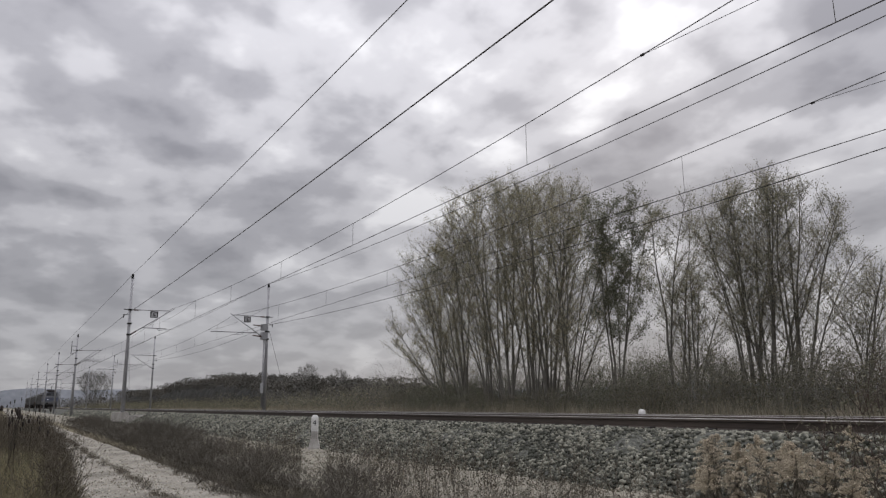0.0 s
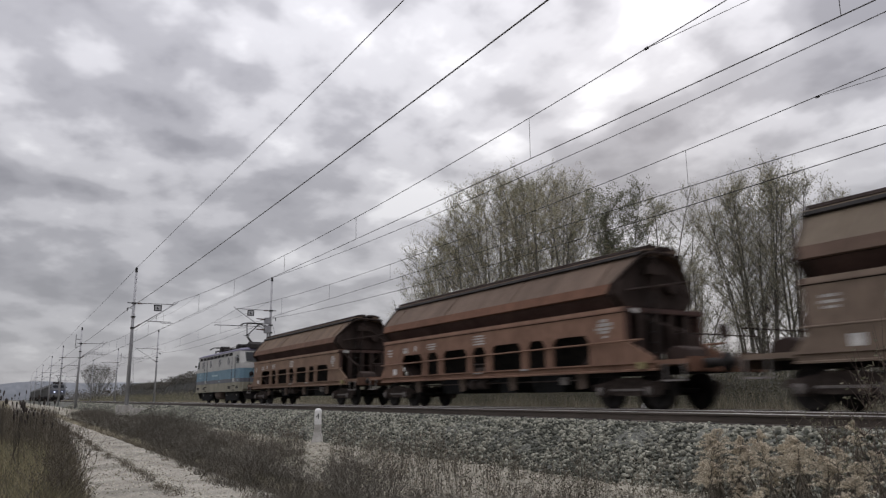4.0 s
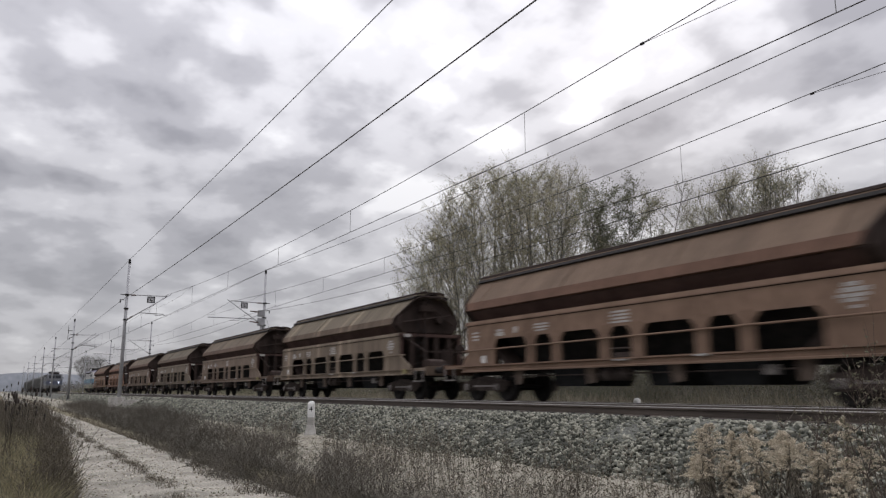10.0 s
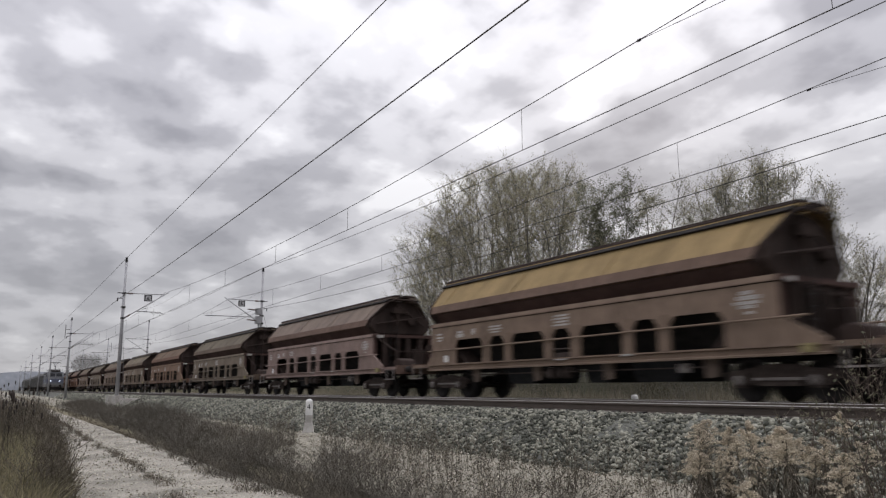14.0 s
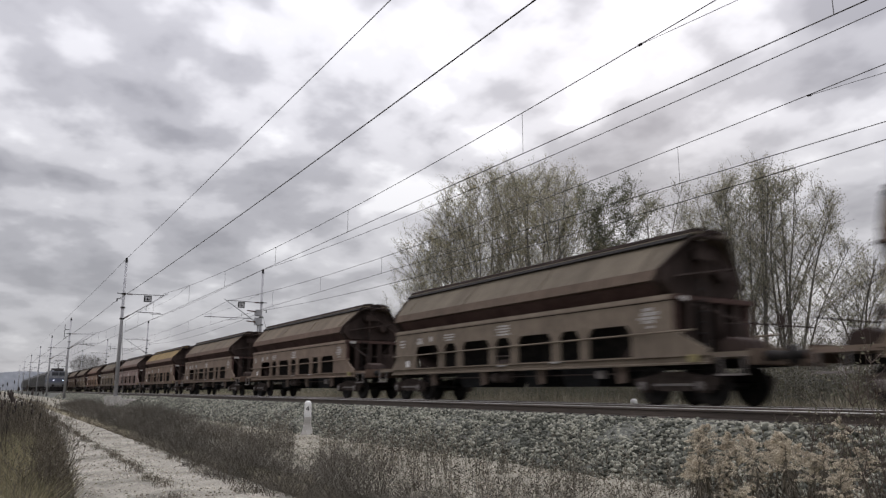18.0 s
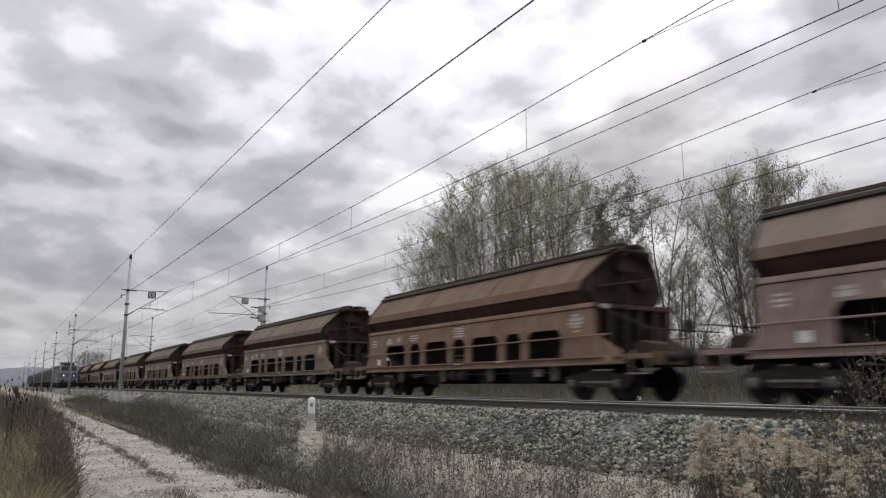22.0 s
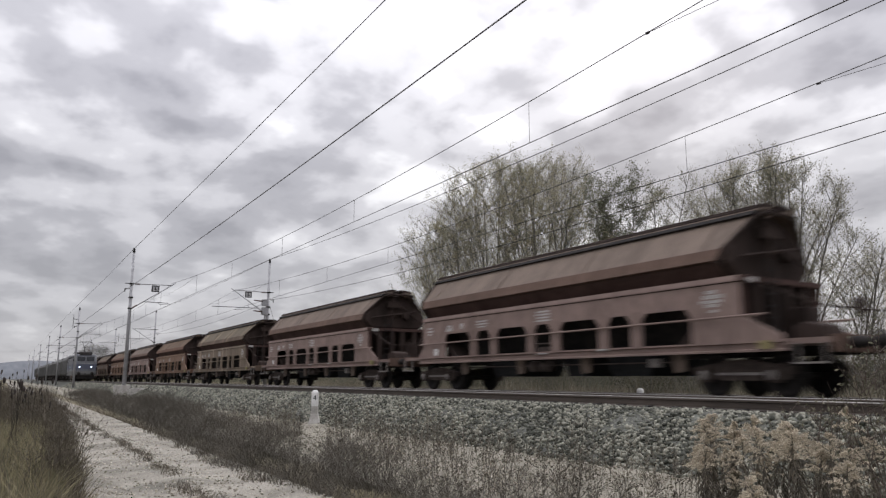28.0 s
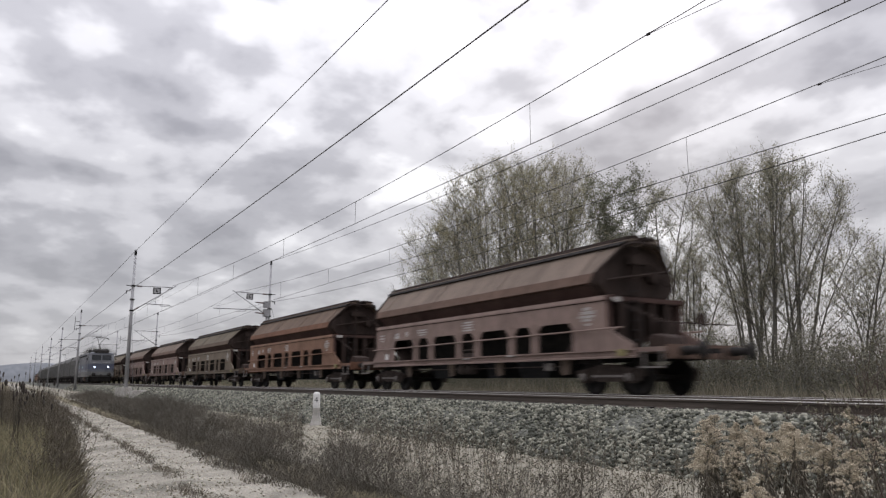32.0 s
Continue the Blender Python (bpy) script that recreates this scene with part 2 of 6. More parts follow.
M_GREY_UP = material("light_grey_engine_paint", ((0.30, 0.297, 0.285), (0.405, 0.40, 0.382)), 1.2, 0.6, fine=18, stretch=(0.6, 1, 1), bump=0.05, fleck=0.08)
M_BLUE = material("blue_engine_paint", ((0.105, 0.18, 0.232), (0.155, 0.245, 0.297)), 1.2, 0.65, fine=18, bump=0.05, fleck=0.08)
M_SLATE = material("slate_stripe_paint", ((0.08, 0.085, 0.10), (0.115, 0.12, 0.138)), 1.2, 0.5, fine=18, bump=0.05)
M_CREAM = material("dirty_cream_paint", ((0.17, 0.158, 0.118), (0.26, 0.242, 0.182)), 1.2, 0.6, fine=18, bump=0.05)
M_PURPLE = material("violet_roof_edge", ((0.095, 0.088, 0.135), (0.135, 0.126, 0.18)), 1.2, 0.55, fine=18, bump=0.05)
M_WAGON_GREY = material("faded_grey_wagon_paint", ((0.09, 0.09, 0.087), (0.135, 0.134, 0.13)), 0.8, 0.7, fine=10)
# dark brown for sooty steel, which also paints the shade at the wagon ends
M_SOOT_SHADE = material("sooty_shaded_brown_steel", ((0.022, 0.016, 0.014), (0.05, 0.036, 0.031)), 1.0, 0.85, fine=12, spec=0.12, stretch=(1, 1, 0.4))
M_DULL_UP = material("dull_grey_engine_paint", ((0.10, 0.103, 0.112), (0.145, 0.148, 0.158)), 1.2, 0.6, fine=18, bump=0.05, fleck=0.08)
M_DULL_BLUE = material("dull_blue_grey_engine_paint", ((0.065, 0.073, 0.105), (0.095, 0.105, 0.14)), 1.2, 0.6, fine=18, bump=0.05, fleck=0.08)
M_DULL_LOW = material("grimy_engine_skirt", ((0.10, 0.10, 0.10), (0.15, 0.148, 0.144)), 1.2, 0.7, fine=18, bump=0.05)
M_TAN = material("rusty_tan_flap", ((0.075, 0.056, 0.045), (0.13, 0.096, 0.075)), 3, 0.85)
# maroon darkened for grime and for the shade under the roof edge
M_BIN = material("grimy_shaded_maroon_steel", ((0.055, 0.034, 0.03), (0.085, 0.054, 0.047)), 1.0, 0.85, fine=12, spec=0.12, stretch=(1, 1, 0.4))
M_BOGIE = material("dusty_brown_bogie_steel", ((0.04, 0.03, 0.027), (0.085, 0.068, 0.06)), 4, 0.85, fine=20, spec=0.15)
M_TREAD = material("pale_bare_steel", ((0.16, 0.14, 0.13), (0.27, 0.245, 0.23)), 5, 0.7, 0.2)
M_YELLOW = material("yellow_handle_paint", ((0.20, 0.17, 0.08), (0.27, 0.23, 0.11)), 5, 0.6)


def paint_set(name, side, roof, flange, streak=False):
    def shade(c, k):
        return tuple(v * k for v in c)
    if streak:
        # pale run-off stains down the roof and the walls
        return [material(name + part_name, (shade(c, 0.75), c, shade(c, 1.15), shade(c, 2.0)), 1.0, 0.8, spec=0.15, fine=9, stretch=(1.5, 0.12, 0.12), bump=0.08, fleck=0.16)
                for part_name, c in (("_side", side), ("_roof", roof), ("_flange", flange))]
    return [material(name + part_name, (shade(c, 0.8), c, shade(c, 1.16)), 0.9, 0.8, spec=0.15, fine=9, stretch=(1.6, 0.35, 0.3) if part_name == "_roof" else (1.0, 1.0, 0.45), bump=0.08, fleck=0.16)
            for part_name, c in (("_side", side), ("_roof", roof), ("_flange", flange))]


# ---- building helpers ----
def part(name, bm, mat, parent=None, label=""):
    """Links a bmesh as one mesh object under a thing or a part."""
    me = bpy.data.meshes.new(name)
    bm.to_mesh(me)
    bm.free()
    me.materials.append(mat)
    ob = new(name, me)
    if parent:
        ob.parent = parent
    return tagged(ob, label)


def piece(name, me, parent, m):
    """One more object on a mesh that is shared."""
    ob = new(name, me)
    ob.parent = parent
    ob.matrix_basis = m
    return ob


def thing(name, label, category, m=None, group="", kind=""):
    ob = new(name)
    ob.empty_display_size = 0.3
    if m:
        ob.matrix_basis = m
    return tagged(ob, label, category, group, kind)


def box(bm, x0, x1, y0, y1, z0, z1):
    v = [bm.verts.new((x, y, z)) for x in (x0, x1) for y in (y0, y1) for z in (z0, z1)]
    for f in ((0, 1, 3, 2), (4, 6, 7, 5), (0, 4, 5, 1), (2, 3, 7, 6), (0, 2, 6, 4), (1, 5, 7, 3)):
        bm.faces.new([v[i] for i in f])


def prism(bm, outline, a, b, axis="x"):
    """An outline of two coordinates, drawn out from a to b along an axis."""
    def at(p, q, s):
        return {"x": (s, p, q), "y": (p, s, q), "z": (p, q, s)}[axis]
    lo = [bm.verts.new(at(p, q, a)) for p, q in outline]
    hi = [bm.verts.new(at(p, q, b)) for p, q in outline]
    k = len(outline)
    for i in range(k):
        bm.faces.new((lo[i], lo[(i + 1) % k], hi[(i + 1) % k], hi[i]))
    bm.faces.new(lo[::-1])
    bm.faces.new(hi)


def rod(bm, p, q, r0, r1=None, sides=8):
    """A round bar from p to q."""
    r1 = r0 if r1 is None else r1
    p, q = Vector(p), Vector(q)
    turn = (q - p).to_track_quat("Z", "Y").to_matrix()
    rings = []
    for c, r in ((p, r0), (q, r1)):
        rings.append([bm.verts.new(c + turn @ Vector((r * math.cos(2 * math.pi * i / sides), r * math.sin(2 * math.pi * i / sides), 0))) for i in range(sides)])
    for i in range(sides):
        f = bm.faces.new((rings[0][i], rings[0][(i + 1) % sides], rings[1][(i + 1) % sides], rings[1][i]))
        f.smooth = sides > 6
    bm.faces.new(rings[0][::-1])
    bm.faces.new(rings[1])


def lathe(bm, profile, centre, axis="z", sides=16):
    """A turned body: profile of (radius, height) along an axis."""
    rings = []
    for r, h in profile:
        ring = []
        for i in range(sides):
            a = 2 * math.pi * i / sides
            u, w = r * math.cos(a), r * math.sin(a)
            v = {"z": (u, w, h), "y": (u, h, w), "x": (h, u, w)}[axis]
            ring.append(bm.verts.new(Vector(centre) + Vector(v)))
        rings.append(ring)
    for lo, hi in zip(rings, rings[1:]):
        for i in range(sides):
            f = bm.faces.new((lo[i], lo[(i + 1) % sides], hi[(i + 1) % sides], hi[i]))
            f.smooth = True
    bm.faces.new(rings[0][::-1])
    bm.faces.new(rings[-1])
    bmesh.ops.recalc_face_normals(bm, faces=bm.faces)


def soften(bm, width=0.015, segments=2):
    bmesh.ops.bevel(bm, geom=[e for e in bm.edges if e.calc_length() > width * 3], offset=width, segments=segments, affect="EDGES", clamp_overlap=True)


def sheet(name, verts, faces, mat, parent=None, smooth=False):
    """A mesh from numpy arrays: verts (n, 3), faces (m, 3 or 4)."""
    verts, faces = np.asarray(verts, dtype=np.float32), np.asarray(faces, dtype=np.int32)
    m, k = faces.shape
    me = bpy.data.meshes.new(name)
    me.vertices.add(len(verts))
    me.vertices.foreach_set("co", verts.ravel())
    me.loops.add(m * k)
    me.loops.foreach_set("vertex_index", faces.ravel())
    me.polygons.add(m)
    me.polygons.foreach_set("loop_start", np.arange(0, m * k, k, dtype=np.int32))
    me.polygons.foreach_set("loop_total", np.full(m, k, dtype=np.int32))
    if smooth:
        me.polygons.foreach_set("use_smooth", np.ones(m, dtype=bool))
    me.update(calc_edges=True)
    me.materials.append(mat)
    ob = new(name, me)
    if parent:
        ob.parent = parent
    return ob


def tubes(paths, radii, sides=4):
    """Round strands along paths (n, k, 3) with radii (n, k), as verts and quads."""
    paths, radii = np.asarray(paths, float), np.asarray(radii, float)
    n, k, _ = paths.shape
    way = np.gradient(paths, axis=1)
    way /= np.linalg.norm(way, axis=2, keepdims=True) + 1e-9
    side = np.cross(way, np.array([0.31, 0.87, 0.12]))
    side /= np.linalg.norm(side, axis=2, keepdims=True) + 1e-9
    over = np.cross(way, side)
    a = np.arange(sides) * 2 * np.pi / sides
    v = paths[:, :, None] + radii[:, :, None, None] * (np.cos(a)[:, None] * side[:, :, None] + np.sin(a)[:, None] * over[:, :, None])
    i = np.arange(n)[:, None, None] * (k * sides)
    j = np.arange(k - 1)[None, :, None] * sides
    s = np.arange(sides)[None, None, :]
    t = (s + 1) % sides
    f = np.stack([i + j + s, i + j + t, i + j + sides + t, i + j + sides + s], axis=-1)
    return v.reshape(-1, 3), f.reshape(-1, 4)


def leaves(rng, centres, size, flat=0.0):
    """Small folded rhombs at centres, turned at random, as verts and quads."""
    n = len(centres)
    a = rng.normal(size=(n, 3))
    a[:, 2] *= 1 - flat
    a /= np.linalg.norm(a, axis=1, keepdims=True)
    b = np.cross(a, rng.normal(size=(n, 3)))
    b /= np.linalg.norm(b, axis=1, keepdims=True) + 1e-9
    s = (size * rng.uniform(0.6, 1.4, n))[:, None]
    c = np.asarray(centres)
    v = np.stack([c - a * s, c + b * s * 0.42, c + a * s, c - b * s * 0.42], axis=1).reshape(-1, 3)
    return v, np.arange(n * 4).reshape(n, 4)


def joined(*pairs):
    vs, fs, k = [], [], 0
    for v, f in pairs:
        vs.append(v)
        fs.append(f + k)
        k += len(v)
    return np.concatenate(vs), np.concatenate(fs)


def blades(rng, roots, height, width, lean, bend=0.4):
    """Grass blades: bent tapering strips rising from roots, as verts and quads."""
    n = len(roots)
    h = height * rng.uniform(0.55, 1.25, n)
    a = rng.uniform(0, 2 * np.pi, n)
    out = np.stack([np.cos(a), np.sin(a), np.zeros(n)], axis=1) * (lean * rng.uniform(0.2, 1.3, n) * h)[:, None]
    t = np.array([0, 0.45, 0.8, 1.0])
    mid = roots[:, None] + out[:, None] * (t ** (1 + bend * 2))[None, :, None]
    mid[:, :, 2] += h[:, None] * t[None] * (1 - 0.15 * t[None])
    b = rng.uniform(0, 2 * np.pi, n)
    side = np.stack([np.cos(b), np.sin(b), np.zeros(n)], axis=1)[:, None] * (width * rng.uniform(0.6, 1.4, n))[:, None, None] * np.array([1, 0.8, 0.5, 0.08])[None, :, None]
    v = np.stack([mid - side, mid + side], axis=2).reshape(-1, 3)
    i = np.arange(n)[:, None] * 8 + np.arange(3)[None] * 2
    f = np.stack([i, i + 1, i + 3, i + 2], axis=-1).reshape(-1, 4)
    return v, f


def stones(rng, centres, size):
    """Angular broken stones, eight corners each, as verts and quads."""
    n = len(centres)
    corner = np.array([(x, y, z) for x in (-1, 1) for y in (-1, 1) for z in (-1, 1)], float)
    s = (size * rng.uniform(0.55, 1.5, n))[:, None, None] * rng.uniform(0.55, 1.1, (n, 1, 3))
    s[:, :, 2] *= 0.72
    v = corner[None] * s * rng.uniform(0.55, 1.1, (n, 8, 3))
    q = rng.normal(size=(n, 4)) * [0.3, 0.28, 0.28, 1.0] + [0.5, 0, 0, 0]
    q /= np.linalg.norm(q, axis=1, keepdims=True)
    w, x, y, z = q.T
    r = np.stack([1 - 2 * (y * y + z * z), 2 * (x * y - z * w), 2 * (x * z + y * w), 2 * (x * y + z * w), 1 - 2 * (x * x + z * z), 2 * (y * z - x * w),
                  2 * (x * z - y * w), 2 * (y * z + x * w), 1 - 2 * (x * x + y * y)], axis=1).reshape(n, 3, 3)
    v = np.einsum("nij,nkj->nki", r, v) + np.asarray(centres)[:, None]
    f = np.array([(0, 1, 3, 2), (4, 6, 7, 5), (0, 4, 5, 1), (2, 3, 7, 6), (0, 2, 6, 4), (1, 5, 7, 3)])
    return v.reshape(-1, 3), (np.arange(n)[:, None, None] * 8 + f[None]).reshape(-1, 4)


# ---- ground ----
PROFILE = ((-4000, -1.1), (-40, -1.1), (-6, -1.12), (-1.5, -1.05), (0.3, -1.1), (0.95, -1.22), (1.2, -1.34), (3.9, -1.34), (4.25, -1.2), (4.7, -1.24), (5.6, -1.1), (6.3, -1.03),
           (7.3, -0.97), (8.4, -0.75), (17.2, -0.7), (18.4, -0.5), (24, -0.45), (60, -0.6), (400, -0.9), (4000, -1.1))


def lie(x, y):
    """The ground's height, with small humps."""
    z = np.interp(y, [p[0] for p in PROFILE], [p[1] for p in PROFILE])
    rough = np.where((y > 1.0) & (y < 4.0), 0.15, 1.0)
    return z + rough * (0.03 * np.sin(x * 1.7 + y * 2.1) + 0.02 * np.sin(x * 3.9 - y * 1.3) + 0.03 * np.sin(x * 0.43 + 1.0))


def ground_sheet():
    xs = np.unique(np.concatenate([[-4000, -2500, -1500, -1000, -700], np.arange(-500, -100, 20), np.arange(-100, -40, 2.5), np.arange(-40, 14, 0.5), np.arange(15, 60, 5), [100, 300, 1000, 4000]]))
    ys = np.unique(np.concatenate([[p[0] for p in PROFILE], np.arange(-6, 9, 0.4), np.arange(18, 32, 1.0), [45, 90, 150, 800]]))
    gx, gy = np.meshgrid(xs, ys, indexing="ij")
    v = np.stack([gx, gy, lie(gx, gy)], axis=-1).reshape(-1, 3)
    i, j = np.meshgrid(np.arange(len(xs) - 1), np.arange(len(ys) - 1), indexing="ij")
    k = i * len(ys) + j
    f = np.stack([k, k + len(ys), k + len(ys) + 1, k + 1], axis=-1).reshape(-1, 4)
    tagged(sheet("ground", v, f, M_SOIL, smooth=True), "flat brown autumn field with rough grass", "ground", kind="structure")


def strip(name, section, mat, label, category, x0, x1, step, ripple):
    """A long bed with a cross section of (y, z), gently uneven along X."""
    xs = np.concatenate([np.arange(x0, -120, 30), np.arange(-120, x1 + step, step)])
    sec = np.array(section)
    rng = np.random.default_rng(5)
    v = np.zeros((len(xs), len(sec), 3))
    v[:, :, 0] = xs[:, None]
    v[:, :, 1] = sec[None, :, 0] + ripple * 1.6 * rng.normal(size=v.shape[:2])
    v[:, :, 2] = sec[None, :, 1] + ripple * rng.normal(size=v.shape[:2])
    n = len(sec)
    i, j = np.meshgrid(np.arange(len(xs) - 1), np.arange(n - 1), indexing="ij")
    k = i * n + j
    f = np.stack([k, k + n, k + n + 1, k + 1], axis=-1).reshape(-1, 4)
    return tagged(sheet(name, v.reshape(-1, 3), f, mat, smooth=True), label, category, kind="structure")


ROAD_Y = (0.85, 1.05, 1.35, 1.65, 1.95, 2.2, 2.42, 2.65, 2.95, 3.3, 3.7, 4.05)
ROAD_H = (-1.32, -1.21, -1.215, -1.25, -1.22, -1.18, -1.165, -1.185, -1.235, -1.215, -1.19, -1.32)



def road_and_beds():
    strip("dirt_road", list(zip(ROAD_Y, ROAD_H)), M_ROAD, "pale dirt farm track with two worn wheel ruts", "road", -900, 30, 0.35, 0.008)
    strip("gravel_verge", [(4.7, -1.2), (5.0, -1.07), (5.6, -0.985), (6.2, -0.91), (6.6, -0.885), (7.0, -0.86), (7.5, -0.85)], M_VERGE, "pale gravel verge at the foot of the ballast", "verge", -900, 40, 0.4, 0.012)
    strip("ballast_bed", [(6.9, -0.95), (7.15, -0.86), (7.6, -0.62), (8.1, -0.36), (8.5, -0.19), (9.0, -0.20), (10.15, -0.21), (11.4, -0.20), (12.7, -0.24), (14.0, -0.20),
                          (15.3, -0.21), (16.9, -0.2), (17.4, -0.32), (18.3, -0.75)], M_BED, "grey-green crushed stone railway ballast bed", "ballast", -1500, 60, 0.5, 0.012)
    rng = np.random.default_rng(11)

    def slope(n, x0, x1, ys, zs):
        x = x1 - (x1 - x0) * rng.uniform(0, 1, n) ** 1.35
        y = rng.uniform(ys[0], ys[-1], n)
        return np.stack([x, y, np.interp(y, ys, zs) + rng.uniform(-0.02, 0.02, n)], axis=1)
    near = slope(60000, -46, 4, (7.05, 7.6, 8.1, 8.5, 9.3), (-0.89, -0.62, -0.36, -0.19, -0.2))
    v, f = stones(rng, near, 0.031)
    tagged(sheet("ballast_stones", v, f, M_STONE), "loose angular grey-green ballast stones", "ballast", kind="stuff")
    mid = slope(9000, -120, -46, (7.05, 7.6, 8.1, 8.5, 9.0), (-0.89, -0.62, -0.36, -0.19, -0.2))
    v, f = stones(rng, mid, 0.055)
    tagged(sheet("ballast_stones", v, f, M_STONE), "loose angular grey-green ballast stones", "ballast", kind="stuff")
    # pale pebbles on the verge and on the track
    a = slope(12000, -32, 3, (5.0, 5.6, 6.6, 7.2), (-1.07, -0.985, -0.885, -0.86))
    x = -8 - 40 * rng.uniform(0, 1, 5000) ** 1.6
    y = rng.uniform(1.1, 3.8, 5000)
    b = np.stack([x, y, np.interp(y, ROAD_Y, ROAD_H)], axis=1)
    v, f = stones(rng, np.concatenate([a, b]), 0.015)
    tagged(sheet("pale_pebbles", v, f, M_PEBBLE), "scattered pale pebbles on the track and verge", "pebbles", kind="stuff")
    x = -7 - 34 * rng.uniform(0, 1, 1500) ** 1.5
    y = rng.uniform(1.2, 3.7, 1500)
    v, f = leaves(rng, np.stack([x, y, np.interp(y, ROAD_Y, ROAD_H) + 0.012], axis=1), 0.022, 0.85)
    tagged(sheet("road_litter", v, f, M_SCRUB), "dead leaves and bits of stalk on the dirt road", "leaf litter", kind="stuff")
    c = slope(6500, -34, 3, (4.9, 5.6, 6.6, 7.3), (-1.05, -0.965, -0.87, -0.83))
    v, f = leaves(rng, c, 0.02, 0.8)
    tagged(sheet("leaf_litter", v, f, M_SCRUB), "withered brown leaves lying on the gravel verge", "leaf litter", kind="stuff")


RAIL_PROFILE = ((-0.07, -0.172), (0.07, -0.172), (0.07, -0.16), (0.012, -0.14), (0.009, -0.05), (0.035, -0.04), (0.036, -0.012), (-0.036, -0.012), (-0.035, -0.04), (-0.009, -0.05), (-0.012, -0.14), (-0.07, -0.16))


def railway(y, name, label, rise_z=0.0):
    track = thing("railway_track", label, "railway track", pose(0, y, rise_z), kind="structure")
    for side in (-0.753, 0.753):
        bm = bmesh.new()
        prism(bm, [(p + side, q) for p, q in RAIL_PROFILE], -1500, 80)
        part("rail", bm, M_RAIL, track, "rusty steel rail with a worn bright head")
        bm = bmesh.new()
        prism(bm, [(side - 0.034, -0.0118), (side + 0.034, -0.0118), (side + 0.031, -0.002), (side + 0.022, 0.0), (side - 0.022, 0.0), (side - 0.031, -0.002)], -1500, 80)
        part("rail_head", bm, M_RAILTOP, track, "polished rail running surface")
    bm = bmesh.new()
    prism(bm, [(-1.3, -0.36), (1.3, -0.36), (1.3, -0.2), (0.9, -0.172), (0.55, -0.172), (0.3, -0.2), (-0.3, -0.2), (-0.55, -0.172), (-0.9, -0.172), (-1.3, -0.2)], -0.13, 0.13)
    first = part("sleeper", bm, M_SLEEPER, track)
    first.matrix_basis = pose(4, 0, 0)
    for i in range(1, 120):
        piece("sleeper", first.data, track, pose(4 - 0.62 * i, 0, 0))
    bm = bmesh.new()
    prism(bm, [(-0.1, 0), (0.1, 0), (0.06, 0.03), (-0.06, 0.03)], -0.06, 0.06)
    clip = part("rail_clip", bm, M_DARK, track)
    clip.matrix_basis = pose(4, -0.753 - 0.09, -0.172)
    for i in range(1, 70):
        piece("rail_clip", clip.data, track, pose(4 - 0.62 * i, -0.753 - 0.09, -0.172))
    return track


